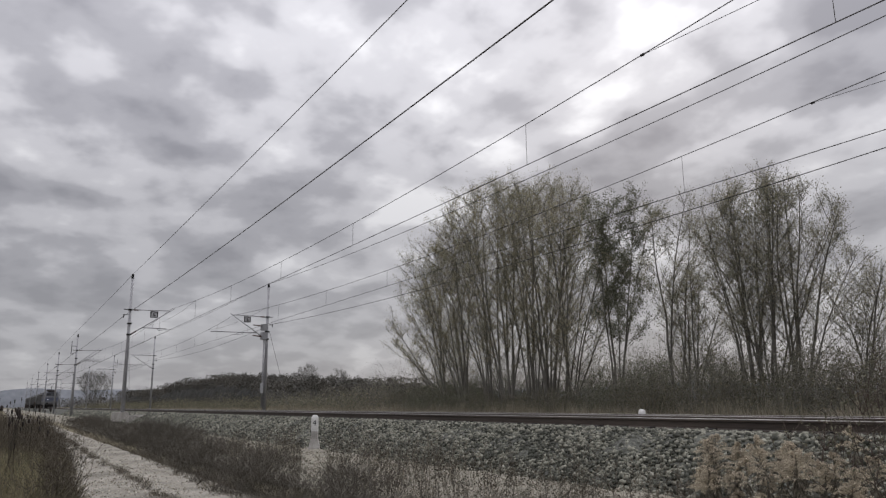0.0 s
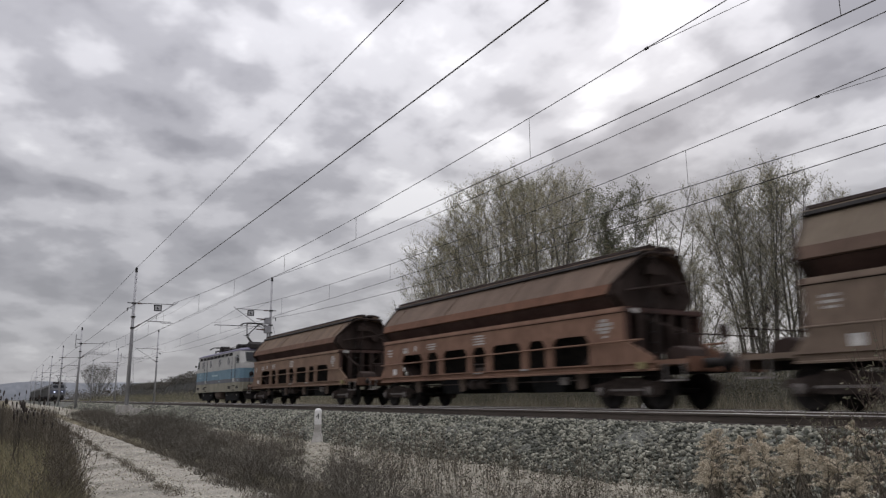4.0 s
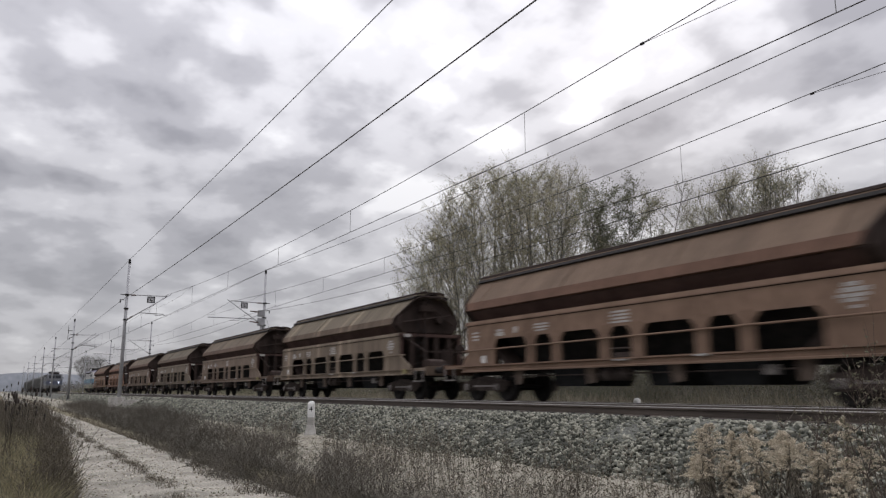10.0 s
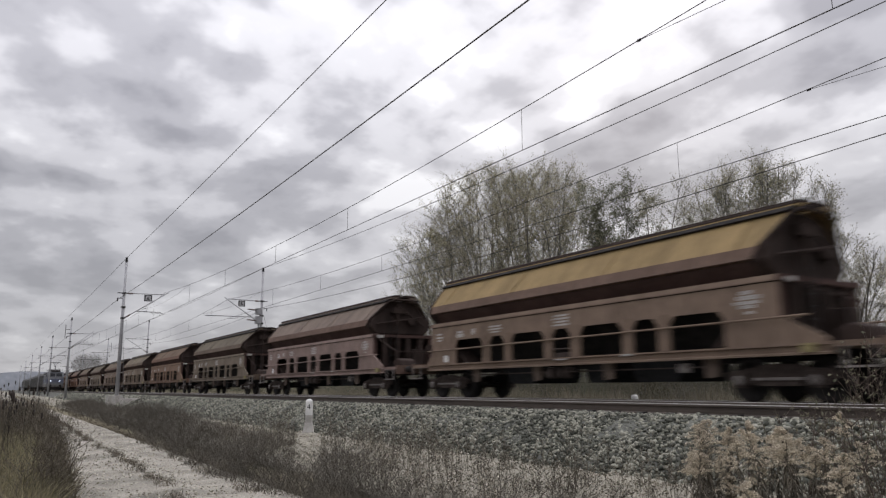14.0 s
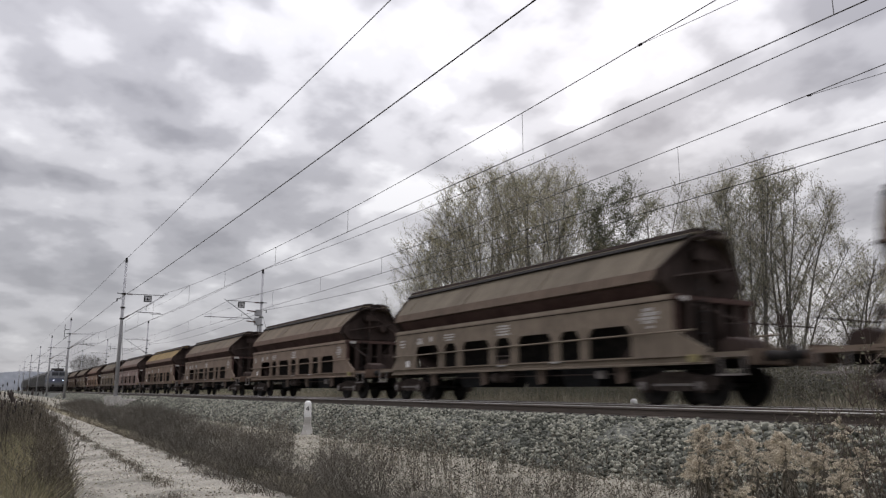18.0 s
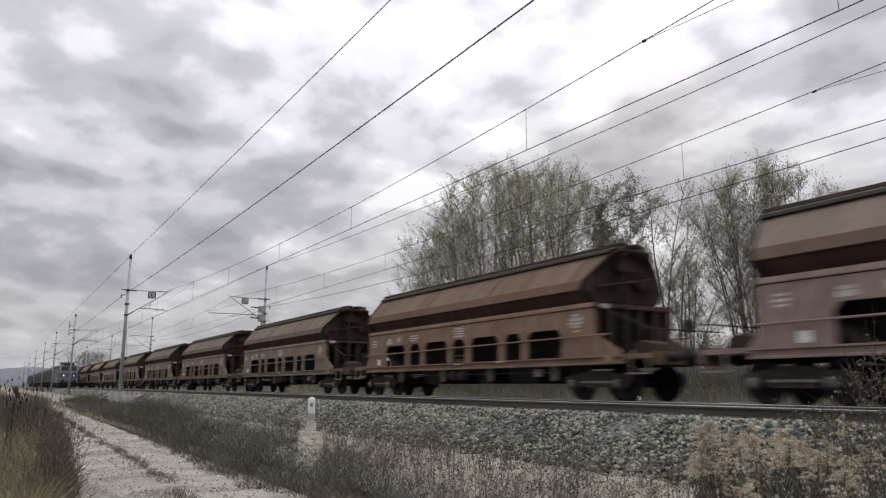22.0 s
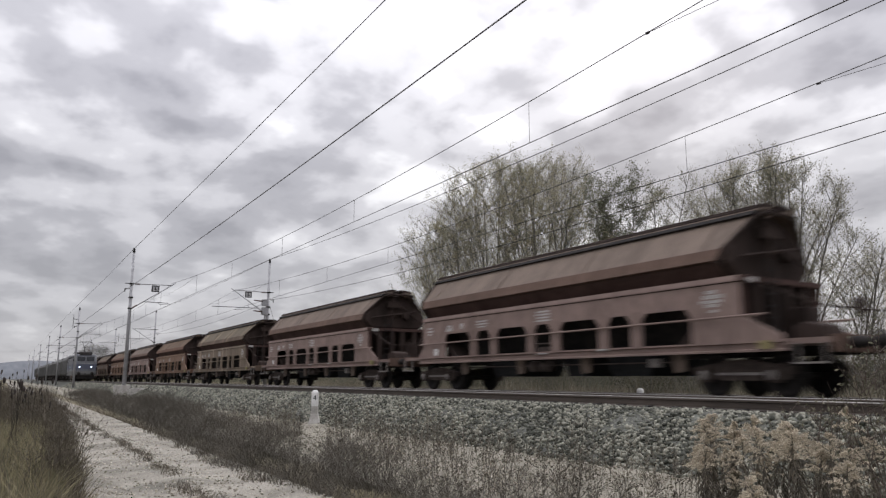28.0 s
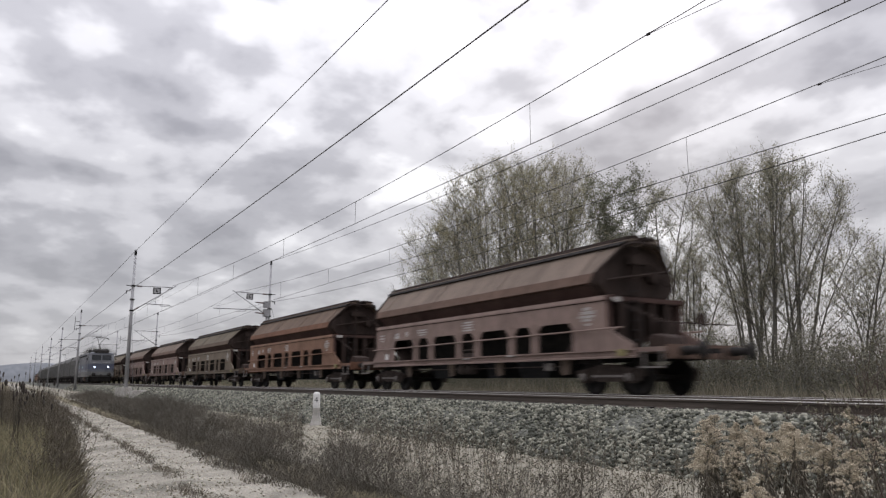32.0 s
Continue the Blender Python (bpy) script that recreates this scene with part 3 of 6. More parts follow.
# ---- overhead line ----
def mast(x, y, top, toward, label, extras="", low=False):
    """A catenary mast with its cantilever; toward is +1 or -1 along Y, to its track."""
    m = thing("catenary_mast", label, "catenary mast", pose(x, y, 0), group="masts along the line")
    s = toward
    bm = bmesh.new()
    rod(bm, (0, 0, -0.75), (0, 0, top - 0.35), 0.15, 0.085, 10)
    part("pole", bm, M_POLE, m)
    bm = bmesh.new()
    lathe(bm, [(0.09, top - 0.35), (0.11, top - 0.3), (0.085, top - 0.25), (0.085, top - 0.06), (0.04, top)], (0, 0, 0), sides=8)
    part("cap", bm, M_BLACK, m, "black pole cap holding the top wire")
    tie, foot, tip_y, tip_z = 7.1 + 0.2 * (s < 0), 5.3 + 0.2 * (s < 0), 3.05, 7.34 + 0.12 * (s < 0)
    bm = bmesh.new()
    rod(bm, (0, 0.05 * s, tie), (0, 2.75 * s, tie + 0.05), 0.022)
    rod(bm, (0, -0.45 * s, tie + 0.02), (0, 0.05 * s, tie), 0.03)
    part("tie_rod", bm, M_DARK, m)
    bm = bmesh.new()
    rod(bm, (0, 0.1 * s, foot), (0, tip_y * s, tip_z), 0.035)
    part("strut", bm, M_POLE, m, "slanting steel cantilever strut")
    reg = 5.82 + 0.14 * (s < 0)
    far_end = 2.6 if s > 0 else 4.5
    bm = bmesh.new()
    rod(bm, (0, 0.85 * s, reg + 0.02), (0, far_end * s, reg), 0.024)
    rod(bm, (0, 1.9 * s, reg), (0, 2.0 * s, reg - 0.12), 0.015)
    rod(bm, (0, 2.0 * s, reg - 0.12), (0, 2.75 * s, 5.76), 0.014)
    rod(bm, (0, 1.6 * s, 6.35), (0, 1.6 * s, reg), 0.008)
    part("registration_arm", bm, M_DARK, m)
    for a, b in (((0, 0.25 * s, tie), (0, 0.6 * s, tie)), ((0, 0.16 * s, foot + 0.05), (0, 0.5 * s, foot + 0.29))):
        bm = bmesh.new()
        for i in range(5):
            p = Vector(a).lerp(Vector(b), i / 5)
            q = Vector(a).lerp(Vector(b), (i + 0.55) / 5)
            rod(bm, p, q, 0.07, 0.055, 10)
        rod(bm, a, b, 0.03)
        part("insulator", bm, M_INSUL, m, "ribbed brown insulator")
    for z in (tie, foot, 6.1):
        bm = bmesh.new()
        box(bm, -0.15, 0.15, -0.14, 0.14, z - 0.05, z + 0.05)
        part("clamp", bm, M_DARK, m)
    # bracket for the line wire on the field side
    bm = bmesh.new()
    rod(bm, (0, 0, 6.72), (0, -0.42 * s, 6.74), 0.02)
    rod(bm, (0, -0.42 * s, 6.74), (0, -0.42 * s, 6.5), 0.045, 0.03)
    part("wire_bracket", bm, M_DARK, m)
    if "sign" in extras:
        y0 = 1.65 * s
        bm = bmesh.new()
        box(bm, -0.03, 0.0, y0 - 0.27, y0 + 0.27, tie - 0.5, tie - 0.03)
        plate = part("sign_plate", bm, M_BLACK, m, "square hanging sign with a dark rim")
        bm = bmesh.new()
        box(bm, 0.0, 0.012, y0 - 0.2, y0 + 0.2, tie - 0.44, tie - 0.1)
        part("sign_face", bm, M_SIGN, plate)
        bm = bmesh.new()
        box(bm, 0.014, 0.02, y0 - 0.02, y0 + 0.1, tie - 0.36, tie - 0.3)
        box(bm, 0.014, 0.02, y0 - 0.06, y0 - 0.0, tie - 0.36, tie - 0.16)
        part("sign_bar", bm, M_BLACK, plate)
    if "boxes" in extras:
        for z, w in ((6.45, 0.5), (5.75, 0.6)):
            bm = bmesh.new()
            box(bm, -0.2, 0.25, -0.5, -0.05, z - w / 2, z + w / 2)
            soften(bm, 0.02)
            part("switch_box", bm, M_POLE, m, "grey metal switch box")
        for z in (6.55, 5.7):
            bm = bmesh.new()
            rod(bm, (0.1, -0.5, z), (0.1, -1.2, z + 0.05), 0.06, 0.04, 8)
            part("insulator", bm, M_INSUL, m)
        bm = bmesh.new()
        rod(bm, (0.0, -0.22, 0.1), (0.0, -0.22, 5.5), 0.07)
        part("cable_duct", bm, M_POLE, m)
        bm = bmesh.new()
        rod(bm, (0.6, 0, 6.1), (6.2, 0, -0.3), 0.014, sides=5)
        part("guy_wire", bm, M_WIRE, m)
        bm = bmesh.new()
        box(bm, -0.12, 0.12, -0.36, -0.16, 1.2, 2.0)
        part("meter_box", bm, M_SIGN, m)
    if "base" in extras:
        bm = bmesh.new()
        box(bm, -0.7, 0.7, -0.62, 0.35, -1.15, -0.14)
        soften(bm, 0.05)
        part("foundation", bm, M_CONCRETE, m, "pale concrete foundation block")
        bm = bmesh.new()
        box(bm, 3.2, 4.6, -0.2, 0.85, -1.1, -0.3)
        soften(bm, 0.08)
        part("anchor_block", bm, M_CONCRETE, m)
        bm = bmesh.new()
        rod(bm, (0.3, 0.0, 5.2), (3.4, 0, -0.3), 0.012, sides=5)
        part("guy_wire", bm, M_WIRE, m)
    if "second" in extras:
        bm = bmesh.new()
        rod(bm, (0.0, -0.6 * s, top - 2.6), (0.0, -0.6 * s, top - 0.9), 0.03)
        rod(bm, (0, 0, top - 1.5), (0, -0.6 * s, top - 1.5), 0.03)
        part("side_post", bm, M_DARK, m)
        bm = bmesh.new()
        rod(bm, (1.2, 0.1 * s, foot + 0.1), (1.2, (tip_y - 0.6) * s, tip_z), 0.035)
        rod(bm, (1.2, 0.85 * s, reg + 0.1), (1.2, (far_end + 0.3) * s, reg + 0.1), 0.022)
        rod(bm, (0, 0.1 * s, foot + 0.1), (1.2, 0.1 * s, foot + 0.1), 0.03)
        part("second_cantilever", bm, M_POLE, m)
    return m


MASTS_NEAR = (-1.2, -56.9, -101.5, -137.0, -172.0, -215.0, -262.0, -312.0)
MASTS_FAR = (-1.0, -58.9, -112.2, -157.0, -205.0, -255.0, -306.0)


DROPS_NEAR = (-5.6, -13.2, -23.4, -31.3, -39.8, -48.5)
DROPS_FAR = (-5.2, -13.05, -22.4, -31.15, -38.97, -47.5)


def line_wire(name, label, y, spans, radius, steps=44):
    """One wire from support to support: spans of (x0, z0, x1, z1, sag)."""
    paths = []
    for x0, z0, x1, z1, sag in spans:
        t = np.linspace(0, 1, steps)[:-1]
        paths.append(np.stack([x0 + (x1 - x0) * t, np.full(len(t), y), z0 + (z1 - z0) * t - 4 * sag * t * (1 - t)], axis=1))
    paths.append(np.array([[spans[-1][2], y, spans[-1][3]]]))
    way = np.concatenate(paths)
    v, f = tubes([way], np.full((1, len(way)), radius), 5)
    return tagged(sheet(name, v, f, M_WIRE, smooth=True), label, "wire")


def overhead():
    for i, x in enumerate(MASTS_NEAR):
        extras = "sign base" if i == 1 else "second" if i == 2 else ""
        top = 9.74 if i < 2 else 9.1
        mast(x, MAST_NEAR, top, 1, "tapered grey steel catenary mast beside the track", extras)
    for i, x in enumerate(MASTS_FAR):
        extras = "sign boxes" if i == 1 else "second" if i == 3 else ""
        mast(x, MAST_FAR, 10.1, -1, "tapered grey steel catenary mast behind the tracks" + (" with switch boxes" if i == 1 else ""), extras)

    def spans(xs, z, sag, right=40):
        out = [(right, z, xs[0], z, sag * 0.6)]
        for a, b in zip(xs, xs[1:]):
            out.append((a, z, b, z, sag * min(1, ((a - b) / 55) ** 2)))
        return out
    line_wire("earth_wire", "thin dark wire along the mast tops", MAST_NEAR, spans(MASTS_NEAR, 9.7, 0.1), 0.014)
    line_wire("feeder_wire", "thick dark line wire beside the masts", MAST_NEAR - 0.42, spans(MASTS_NEAR, 6.62, 0.2), 0.016)
    line_wire("earth_wire", "thin dark wire along the mast tops", MAST_FAR, [(40, 9.8, -1, 9.85, 0.1), (-1.0, 9.85, -58.9, 10.05, 0.52)] + spans(MASTS_FAR[1:], 10.05, 0.2)[1:], 0.014)
    line_wire("feeder_wire", "dark line wire behind the masts", MAST_FAR + 0.42, spans(MASTS_FAR, 6.75, 0.62), 0.013)
    for y, xs, name in ((NEAR, MASTS_NEAR, "near"), (FAR, MASTS_FAR, "far")):
        line_wire("contact_wire", "dark copper contact wire over the track", y, [(40, 5.76, -60, 5.76, 0), (-60, 5.76, -200, 5.76, 0), (-200, 5.76, -600, 5.76, 0)], 0.0105)
        line_wire("messenger_wire", "dark sagging messenger wire over the track", y, spans(xs, 7.3, 0.78), 0.0105)
        for k, (a, b) in enumerate(zip(xs[:4], xs[1:5])):
            length = a - b
            places = (DROPS_NEAR if name == "near" else DROPS_FAR) if k == 0 else [a - (j + 0.6) / 6.2 * length for j in range(6)]
            for x in places:
                t = (a - x) / length
                z = 7.3 - 4 * 0.78 * min(1, (length / 55) ** 2) * t * (1 - t)
                bm = bmesh.new()
                rod(bm, (0, 0, 5.76), (0, 0, z), 0.007, sides=4)
                d = part("dropper", bm, M_WIRE)
                d.matrix_basis = pose(x, y, 0)
                tagged(d, "thin vertical dropper wire between messenger and contact wire", "dropper", "droppers")
        # stitch wire at the support, clamped to the messenger
        for x in xs[:2]:
            for s in (-1, 1):
                t = 8.2 / 55
                z = 7.3 - 4 * 0.78 * t * (1 - t)
                bm = bmesh.new()
                rod(bm, (s * 8.2, 0, z), (s * 4.5, 0, z - 0.22), 0.006, sides=5)
                rod(bm, (s * 4.5, 0, z - 0.22), (0, 0, z - 0.28), 0.006, sides=5)
                st = part("stitch_wire", bm, M_WIRE)
                st.matrix_basis = pose(x, y, 0)
                tagged(st, "thin stitch wire under the messenger near the mast", "wire", "stitch wires")
                bm = bmesh.new()
                box(bm, s * 8.2 - 0.045, s * 8.2 + 0.045, -0.016, 0.016, z - 0.022, z + 0.022)
                part("clamp", bm, M_DARK, st)


# ---- trains ----
WINDOWS = ((-5.66, -3.98), (-3.54, -2.75), (-2.33, -0.72), (-0.32, 0.47), (0.88, 2.5), (2.88, 3.72), (4.1, 5.68))
WHEEL_R = 0.48


def wheelset(parent, x, r, name="wheelset"):
    """Two flanged wheels on an axle, turning about Y."""
    bm = bmesh.new()
    for s in (-1, 1):
        lathe(bm, [(0.1, s * 0.68), (r * 0.82, s * 0.685), (r + 0.03, s * 0.69), (r + 0.03, s * 0.715), (r, s * 0.72), (r, s * 0.82), (r * 0.84, s * 0.825), (r * 0.78, s * 0.79), (0.16, s * 0.79), (0.12, s * 0.86)], (0, 0, 0), "y", 20)
    rod(bm, (0, -0.95, 0), (0, 0.95, 0), 0.075, sides=8)
    w = part(name, bm, M_DARK, parent, "dark steel wheels on an axle")
    w.matrix_basis = pose(x, 0, r)
    return w


RIDE = 0.08  # bodies ride this much above the height at which their wheels were drawn


def bogie(parent, x, base=1.8, r=WHEEL_R, mat=None):
    mat = mat or M_DARK
    bm = bmesh.new()
    h = base / 2
    for s in (-1, 1):
        y0, y1 = sorted((s * 0.93, s * 1.06))
        prism(bm, [(-h - 0.42, 0.5), (-h - 0.42, 0.66), (-h + 0.3, 0.76), (-0.35, 0.82), (0.35, 0.82), (h - 0.3, 0.76), (h + 0.42, 0.66), (h + 0.42, 0.5), (h - 0.25, 0.56), (0.5, 0.36), (-0.5, 0.36), (-h + 0.25, 0.56)], y0, y1, "y")
    box(bm, -0.3, 0.3, -1.0, 1.0, 0.5, 0.74)
    b = part("bogie", bm, mat, parent, "dark two-axle bogie frame")
    b.matrix_basis = pose(x, 0, -RIDE)
    for ax in (-h, h):
        wheelset(b, ax, r)
        for s in (-1, 1):
            bm = bmesh.new()
            box(bm, ax - 0.16, ax + 0.16, s * 1.1 - 0.1, s * 1.1 + 0.1, r - 0.16, r + 0.17)
            soften(bm, 0.03)
            part("axle_box", bm, mat, b)
            bm = bmesh.new()
            lathe(bm, [(0.11, s * 1.2), (0.11, s * 1.23), (0.06, s * 1.245)], (ax, 0, r), "y", 12)
            part("axle_cover", bm, M_TREAD, b, "pale round axle box cover")
            bm = bmesh.new()
            lathe(bm, [(0.03, r - 0.1)] + [(0.05 if i % 2 else 0.085, r - 0.09 + i * 0.036) for i in range(10)] + [(0.03, r + 0.28)], (ax + 0.27, s * 1.08, 0), "z", 8)
            part("spring", bm, mat, b, "coil spring beside the axle box")
    for s in (-1, 1):
        bm = bmesh.new()
        box(bm, -h + 0.32, h - 0.32, *sorted((s * 1.07, s * 1.12)), 0.48, 0.54)
        part("frame_strip", bm, M_TREAD, b, "pale strip along the bogie frame")
    return b


def buffers(parent, x_end, s):
    for y in (-0.875, 0.875):
        bm = bmesh.new()
        lathe(bm, [(0.12, 0), (0.12, s * 0.3), (0.085, s * 0.32), (0.085, s * 0.56), (0.2, s * 0.58), (0.23, s * 0.6), (0.22, s * 0.64), (0.05, s * 0.65)], (0, 0, 0), "x", 14)
        b = part("buffer", bm, M_DARK, parent)
        b.matrix_basis = pose(x_end, y, 1.04)
    bm = bmesh.new()
    box(bm, min(0, s * 0.4), max(0, s * 0.4), -0.05, 0.05, 0.98, 1.1)
    rod(bm, (s * 0.42, 0, 1.08), (s * 0.5, 0, 0.72), 0.03)
    c = part("coupling", bm, M_DARK, parent)
    c.matrix_basis = pose(x_end, 0, 0)


def sloped(bm, outline, ends):
    """An outline of (y, z) drawn out along X between ends that slope with height: ends = (x low, x high) at each end, for z = 2.97 and z = 4.15."""
    def at(y, z, pair):
        u = min(max((z - 2.97) / 1.18, 0.0), 1.0)
        return bm.verts.new((pair[0] + (pair[1] - pair[0]) * u, y, z))
    lo = [at(y, z, ends[0]) for y, z in outline]
    hi = [at(y, z, ends[1]) for y, z in outline]
    k = len(outline)
    for i in range(k):
        bm.faces.new((lo[i], lo[(i + 1) % k], hi[(i + 1) % k], hi[i]))
    bm.faces.new(lo[::-1])
    bm.faces.new(hi)
    bmesh.ops.recalc_face_normals(bm, faces=bm.faces)


ROOF_ENDS = ((-7.3, -7.66), (6.6, 7.14))
BOGIES = (-6.9, 6.62)


def hopper_wagon(label, paints, marks=True, group="hopper wagons of the goods train"):
    """A four-axle self-discharging wagon with a swing roof; x is along it, 19.5 m over its buffers."""
    side_m, roof_m, flange_m = paints
    w = thing("hopper_wagon", label, "freight wagon", group=group)
    # side walls: bands, posts between openings, chamfered corners, gussets at the ends
    for s in (-1, 1):
        y0, y1 = sorted((s * 1.44, s * 1.5))
        bm = bmesh.new()
        box(bm, -7.3, 7.06, y0, y1, 1.94, 2.44)
        edges = [-7.3] + [v for ab in WINDOWS for v in ab] + [7.06]
        for a, b in zip(edges[::2], edges[1::2]):
            box(bm, a, b, y0, y1, 1.12, 1.94)
        for a, b in WINDOWS:
            for c, d in ((a, 1), (b, -1)):
                prism(bm, [(c, 1.94), (c + d * 0.16, 1.94), (c, 1.76)], y0, y1, "y")
        prism(bm, [(7.06, 1.72), (8.05, 1.22), (8.05, 1.12), (7.06, 1.12)], y0, y1, "y")
        prism(bm, [(-7.3, 1.5), (-7.62, 1.16), (-7.62, 1.12), (-7.3, 1.12)], y0, y1, "y")
        part("side_wall", bm, side_m, w)
        bm = bmesh.new()
        prism(bm, [(s * 1.42, 0.89), (s * 1.53, 0.89), (s * 1.53, 0.93), (s * 1.47, 0.95), (s * 1.47, 1.06), (s * 1.54, 1.08), (s * 1.54, 1.12), (s * 1.42, 1.12)], -7.62, 8.1)
        part("sill", bm, side_m, w)
        # top flange of the side wall above a dark groove
        bm = bmesh.new()
        prism(bm, [(s * 1.3, 2.465), (s * 1.53, 2.465), (s * 1.53, 2.5), (s * 1.505, 2.6), (s * 1.2, 2.62)], -7.3, 7.06)
        part("ledge", bm, side_m, w)
        bm = bmesh.new()
        box(bm, -7.28, 7.04, *sorted((s * 1.4, s * 1.475)), 2.44, 2.465)
        part("groove", bm, M_DARK, w, "dark groove under the upper flange")
        # ribs of the side posts
        for a, b in ((edges[2 * i], edges[2 * i + 1]) for i in range(1, 7)):
            c = (a + b) / 2
            bm = bmesh.new()
            prism(bm, [(c - 0.13, s * 1.5), (c + 0.13, s * 1.5), (c + 0.08, s * 1.55), (c - 0.08, s * 1.55)], 1.12, 2.0, "z")
            part("post", bm, side_m, w)
        bm = bmesh.new()
        rod(bm, (-7.4, s * 1.6, 1.6), (7.75, s * 1.6, 1.68), 0.026, sides=8)
        for x in (-7.0, -3.76, -0.52, 2.7, 5.9, 7.4):
            rod(bm, (x, s * 1.5, 1.64), (x, s * 1.6, 1.64), 0.018, sides=6)
        part("handrail", bm, side_m, w)
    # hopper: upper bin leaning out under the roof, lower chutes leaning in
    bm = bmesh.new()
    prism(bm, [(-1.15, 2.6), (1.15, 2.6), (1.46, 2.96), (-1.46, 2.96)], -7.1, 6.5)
    part("upper_bin", bm, M_BIN, w, "grimy hopper wall painted darker for the shade under the roof edge")
    # dark colour stands for the shade seen through the side openings
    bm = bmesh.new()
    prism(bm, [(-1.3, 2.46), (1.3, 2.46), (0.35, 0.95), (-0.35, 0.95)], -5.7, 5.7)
    part("chute", bm, M_DARK, w, "sloping hopper floor painted dark for the shade inside")
    # end slopes get the dark brown as painted shade in the recess
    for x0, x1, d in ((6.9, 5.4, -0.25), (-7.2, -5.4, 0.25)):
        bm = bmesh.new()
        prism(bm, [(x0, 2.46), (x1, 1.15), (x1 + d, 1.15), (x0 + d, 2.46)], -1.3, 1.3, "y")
        part("end_slope", bm, M_SOOT_SHADE, w)
    # roof: two swinging shells with a folded lower edge, a two-railed ridge and hollow ends
    for s in (-1, 1):
        bm = bmesh.new()
        sloped(bm, [(s * 1.47, 3.26), (s * 0.74, 4.06), (s * 0.1, 4.17), (s * 0.1, 4.12), (s * 0.71, 4.01), (s * 1.42, 3.23)], ROOF_ENDS)
        part("roof_shell", bm, roof_m, w)
        bm = bmesh.new()
        sloped(bm, [(s * 1.475, 3.263), (s * 1.56, 2.99), (s * 1.5, 2.965), (s * 1.47, 3.0), (s * 1.5, 3.0), (s * 1.43, 3.225)], ROOF_ENDS)
        part("roof_flange", bm, flange_m, w)
        bm = bmesh.new()
        sloped(bm, [(s * 0.8, 4.03), (s * 0.84, 4.06), (s * 0.78, 4.15), (s * 0.7, 4.17), (s * 0.68, 4.08)], ROOF_ENDS)
        lower = part("ridge_rail", bm, M_DARK, w, "dark lower ridge rail")
        bm = bmesh.new()
        sloped(bm, [(s * 0.68, 4.17), (s * 0.64, 4.22), (s * 0.3, 4.26), (s * 0.3, 4.2)], ROOF_ENDS)
        part("ridge_plate", bm, roof_m, lower)
        bm = bmesh.new()
        sloped(bm, [(s * 0.66, 4.225), (s * 0.62, 4.31), (s * 0.36, 4.36), (s * 0.1, 4.36), (s * 0.1, 4.27), (s * 0.34, 4.25)], ROOF_ENDS)
        part("ridge_cap", bm, M_SOOT_SHADE, lower, "sooty ridge cap")
        for x in (-6.5, -2.3, 1.9, 6.1):
            bm = bmesh.new()
            prism(bm, [(s * 1.49, 3.25), (s * 0.74, 4.06), (s * 0.75, 4.075), (s * 1.5, 3.262)], x - 0.02, x + 0.02)
            part("roof_rib", bm, roof_m, w)
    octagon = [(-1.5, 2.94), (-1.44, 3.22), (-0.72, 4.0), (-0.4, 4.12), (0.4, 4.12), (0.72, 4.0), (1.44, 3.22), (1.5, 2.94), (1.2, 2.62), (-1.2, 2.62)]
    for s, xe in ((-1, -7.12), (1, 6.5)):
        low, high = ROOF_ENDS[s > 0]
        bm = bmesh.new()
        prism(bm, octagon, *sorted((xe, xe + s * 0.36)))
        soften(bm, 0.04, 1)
        part("end_wall", bm, M_SOOT_SHADE, w, "dark brown drum-shaped end plate under the roof")
        bm = bmesh.new()
        rim = [(y * 1.04, z + 0.02) for y, z in octagon]
        k = len(rim)
        for i in range(k):
            (a, b), (c, d) = rim[i], rim[(i + 1) % k]
            ends = [low + (high - low) * min(max((z - 2.97) / 1.18, 0), 1) for z in (b, d)]
            rod(bm, (ends[0], a, b), (ends[1], c, d), 0.055, sides=6)
        part("end_rim", bm, M_SOOT_SHADE, w)
        # swing arms, shaft and cylinder that open the roof
        bm = bmesh.new()
        xg = xe + s * 0.5
        rod(bm, (xg, -1.25, 3.05), (xg, 0.95, 3.4), 0.05, sides=6)
        rod(bm, (xg, 1.1, 3.0), (xg + s * 0.06, -0.2, 3.85), 0.045, sides=6)
        rod(bm, (xg, -0.25, 2.5), (xg + s * 0.06, -0.25, 3.95), 0.05, sides=6)
        rod(bm, (xe + s * 0.4, 0.45, 3.2), (xe + s * 0.62, 0.45, 3.2), 0.17, sides=12)
        box(bm, *sorted((xe + s * 0.4, xe + s * 0.58)), -0.5, 0.15, 3.55, 3.8)
        part("roof_gear", bm, M_SOOT_SHADE, w)
        # posts and beam painted darker for the shade below the hood
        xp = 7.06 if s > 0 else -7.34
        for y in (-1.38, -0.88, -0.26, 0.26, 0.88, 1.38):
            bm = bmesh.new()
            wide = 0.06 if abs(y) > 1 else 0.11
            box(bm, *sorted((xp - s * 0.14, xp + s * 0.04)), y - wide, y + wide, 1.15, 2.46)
            part("end_post", bm, M_BIN if abs(y) > 1.0 else M_SOOT_SHADE, w)
        bm = bmesh.new()
        box(bm, *sorted((xp - s * 0.12, xp + s * 0.08)), -1.5, 1.5, 2.462, 2.59)
        part("end_beam", bm, M_BIN, w)
        bm = bmesh.new()
        box(bm, *sorted((xp + s * 0.08, xp + s * 0.1)), -1.3, -1.0, 2.44, 2.56)
        part("data_plate", bm, M_FADED, w, "pale enamel plate on the end beam")
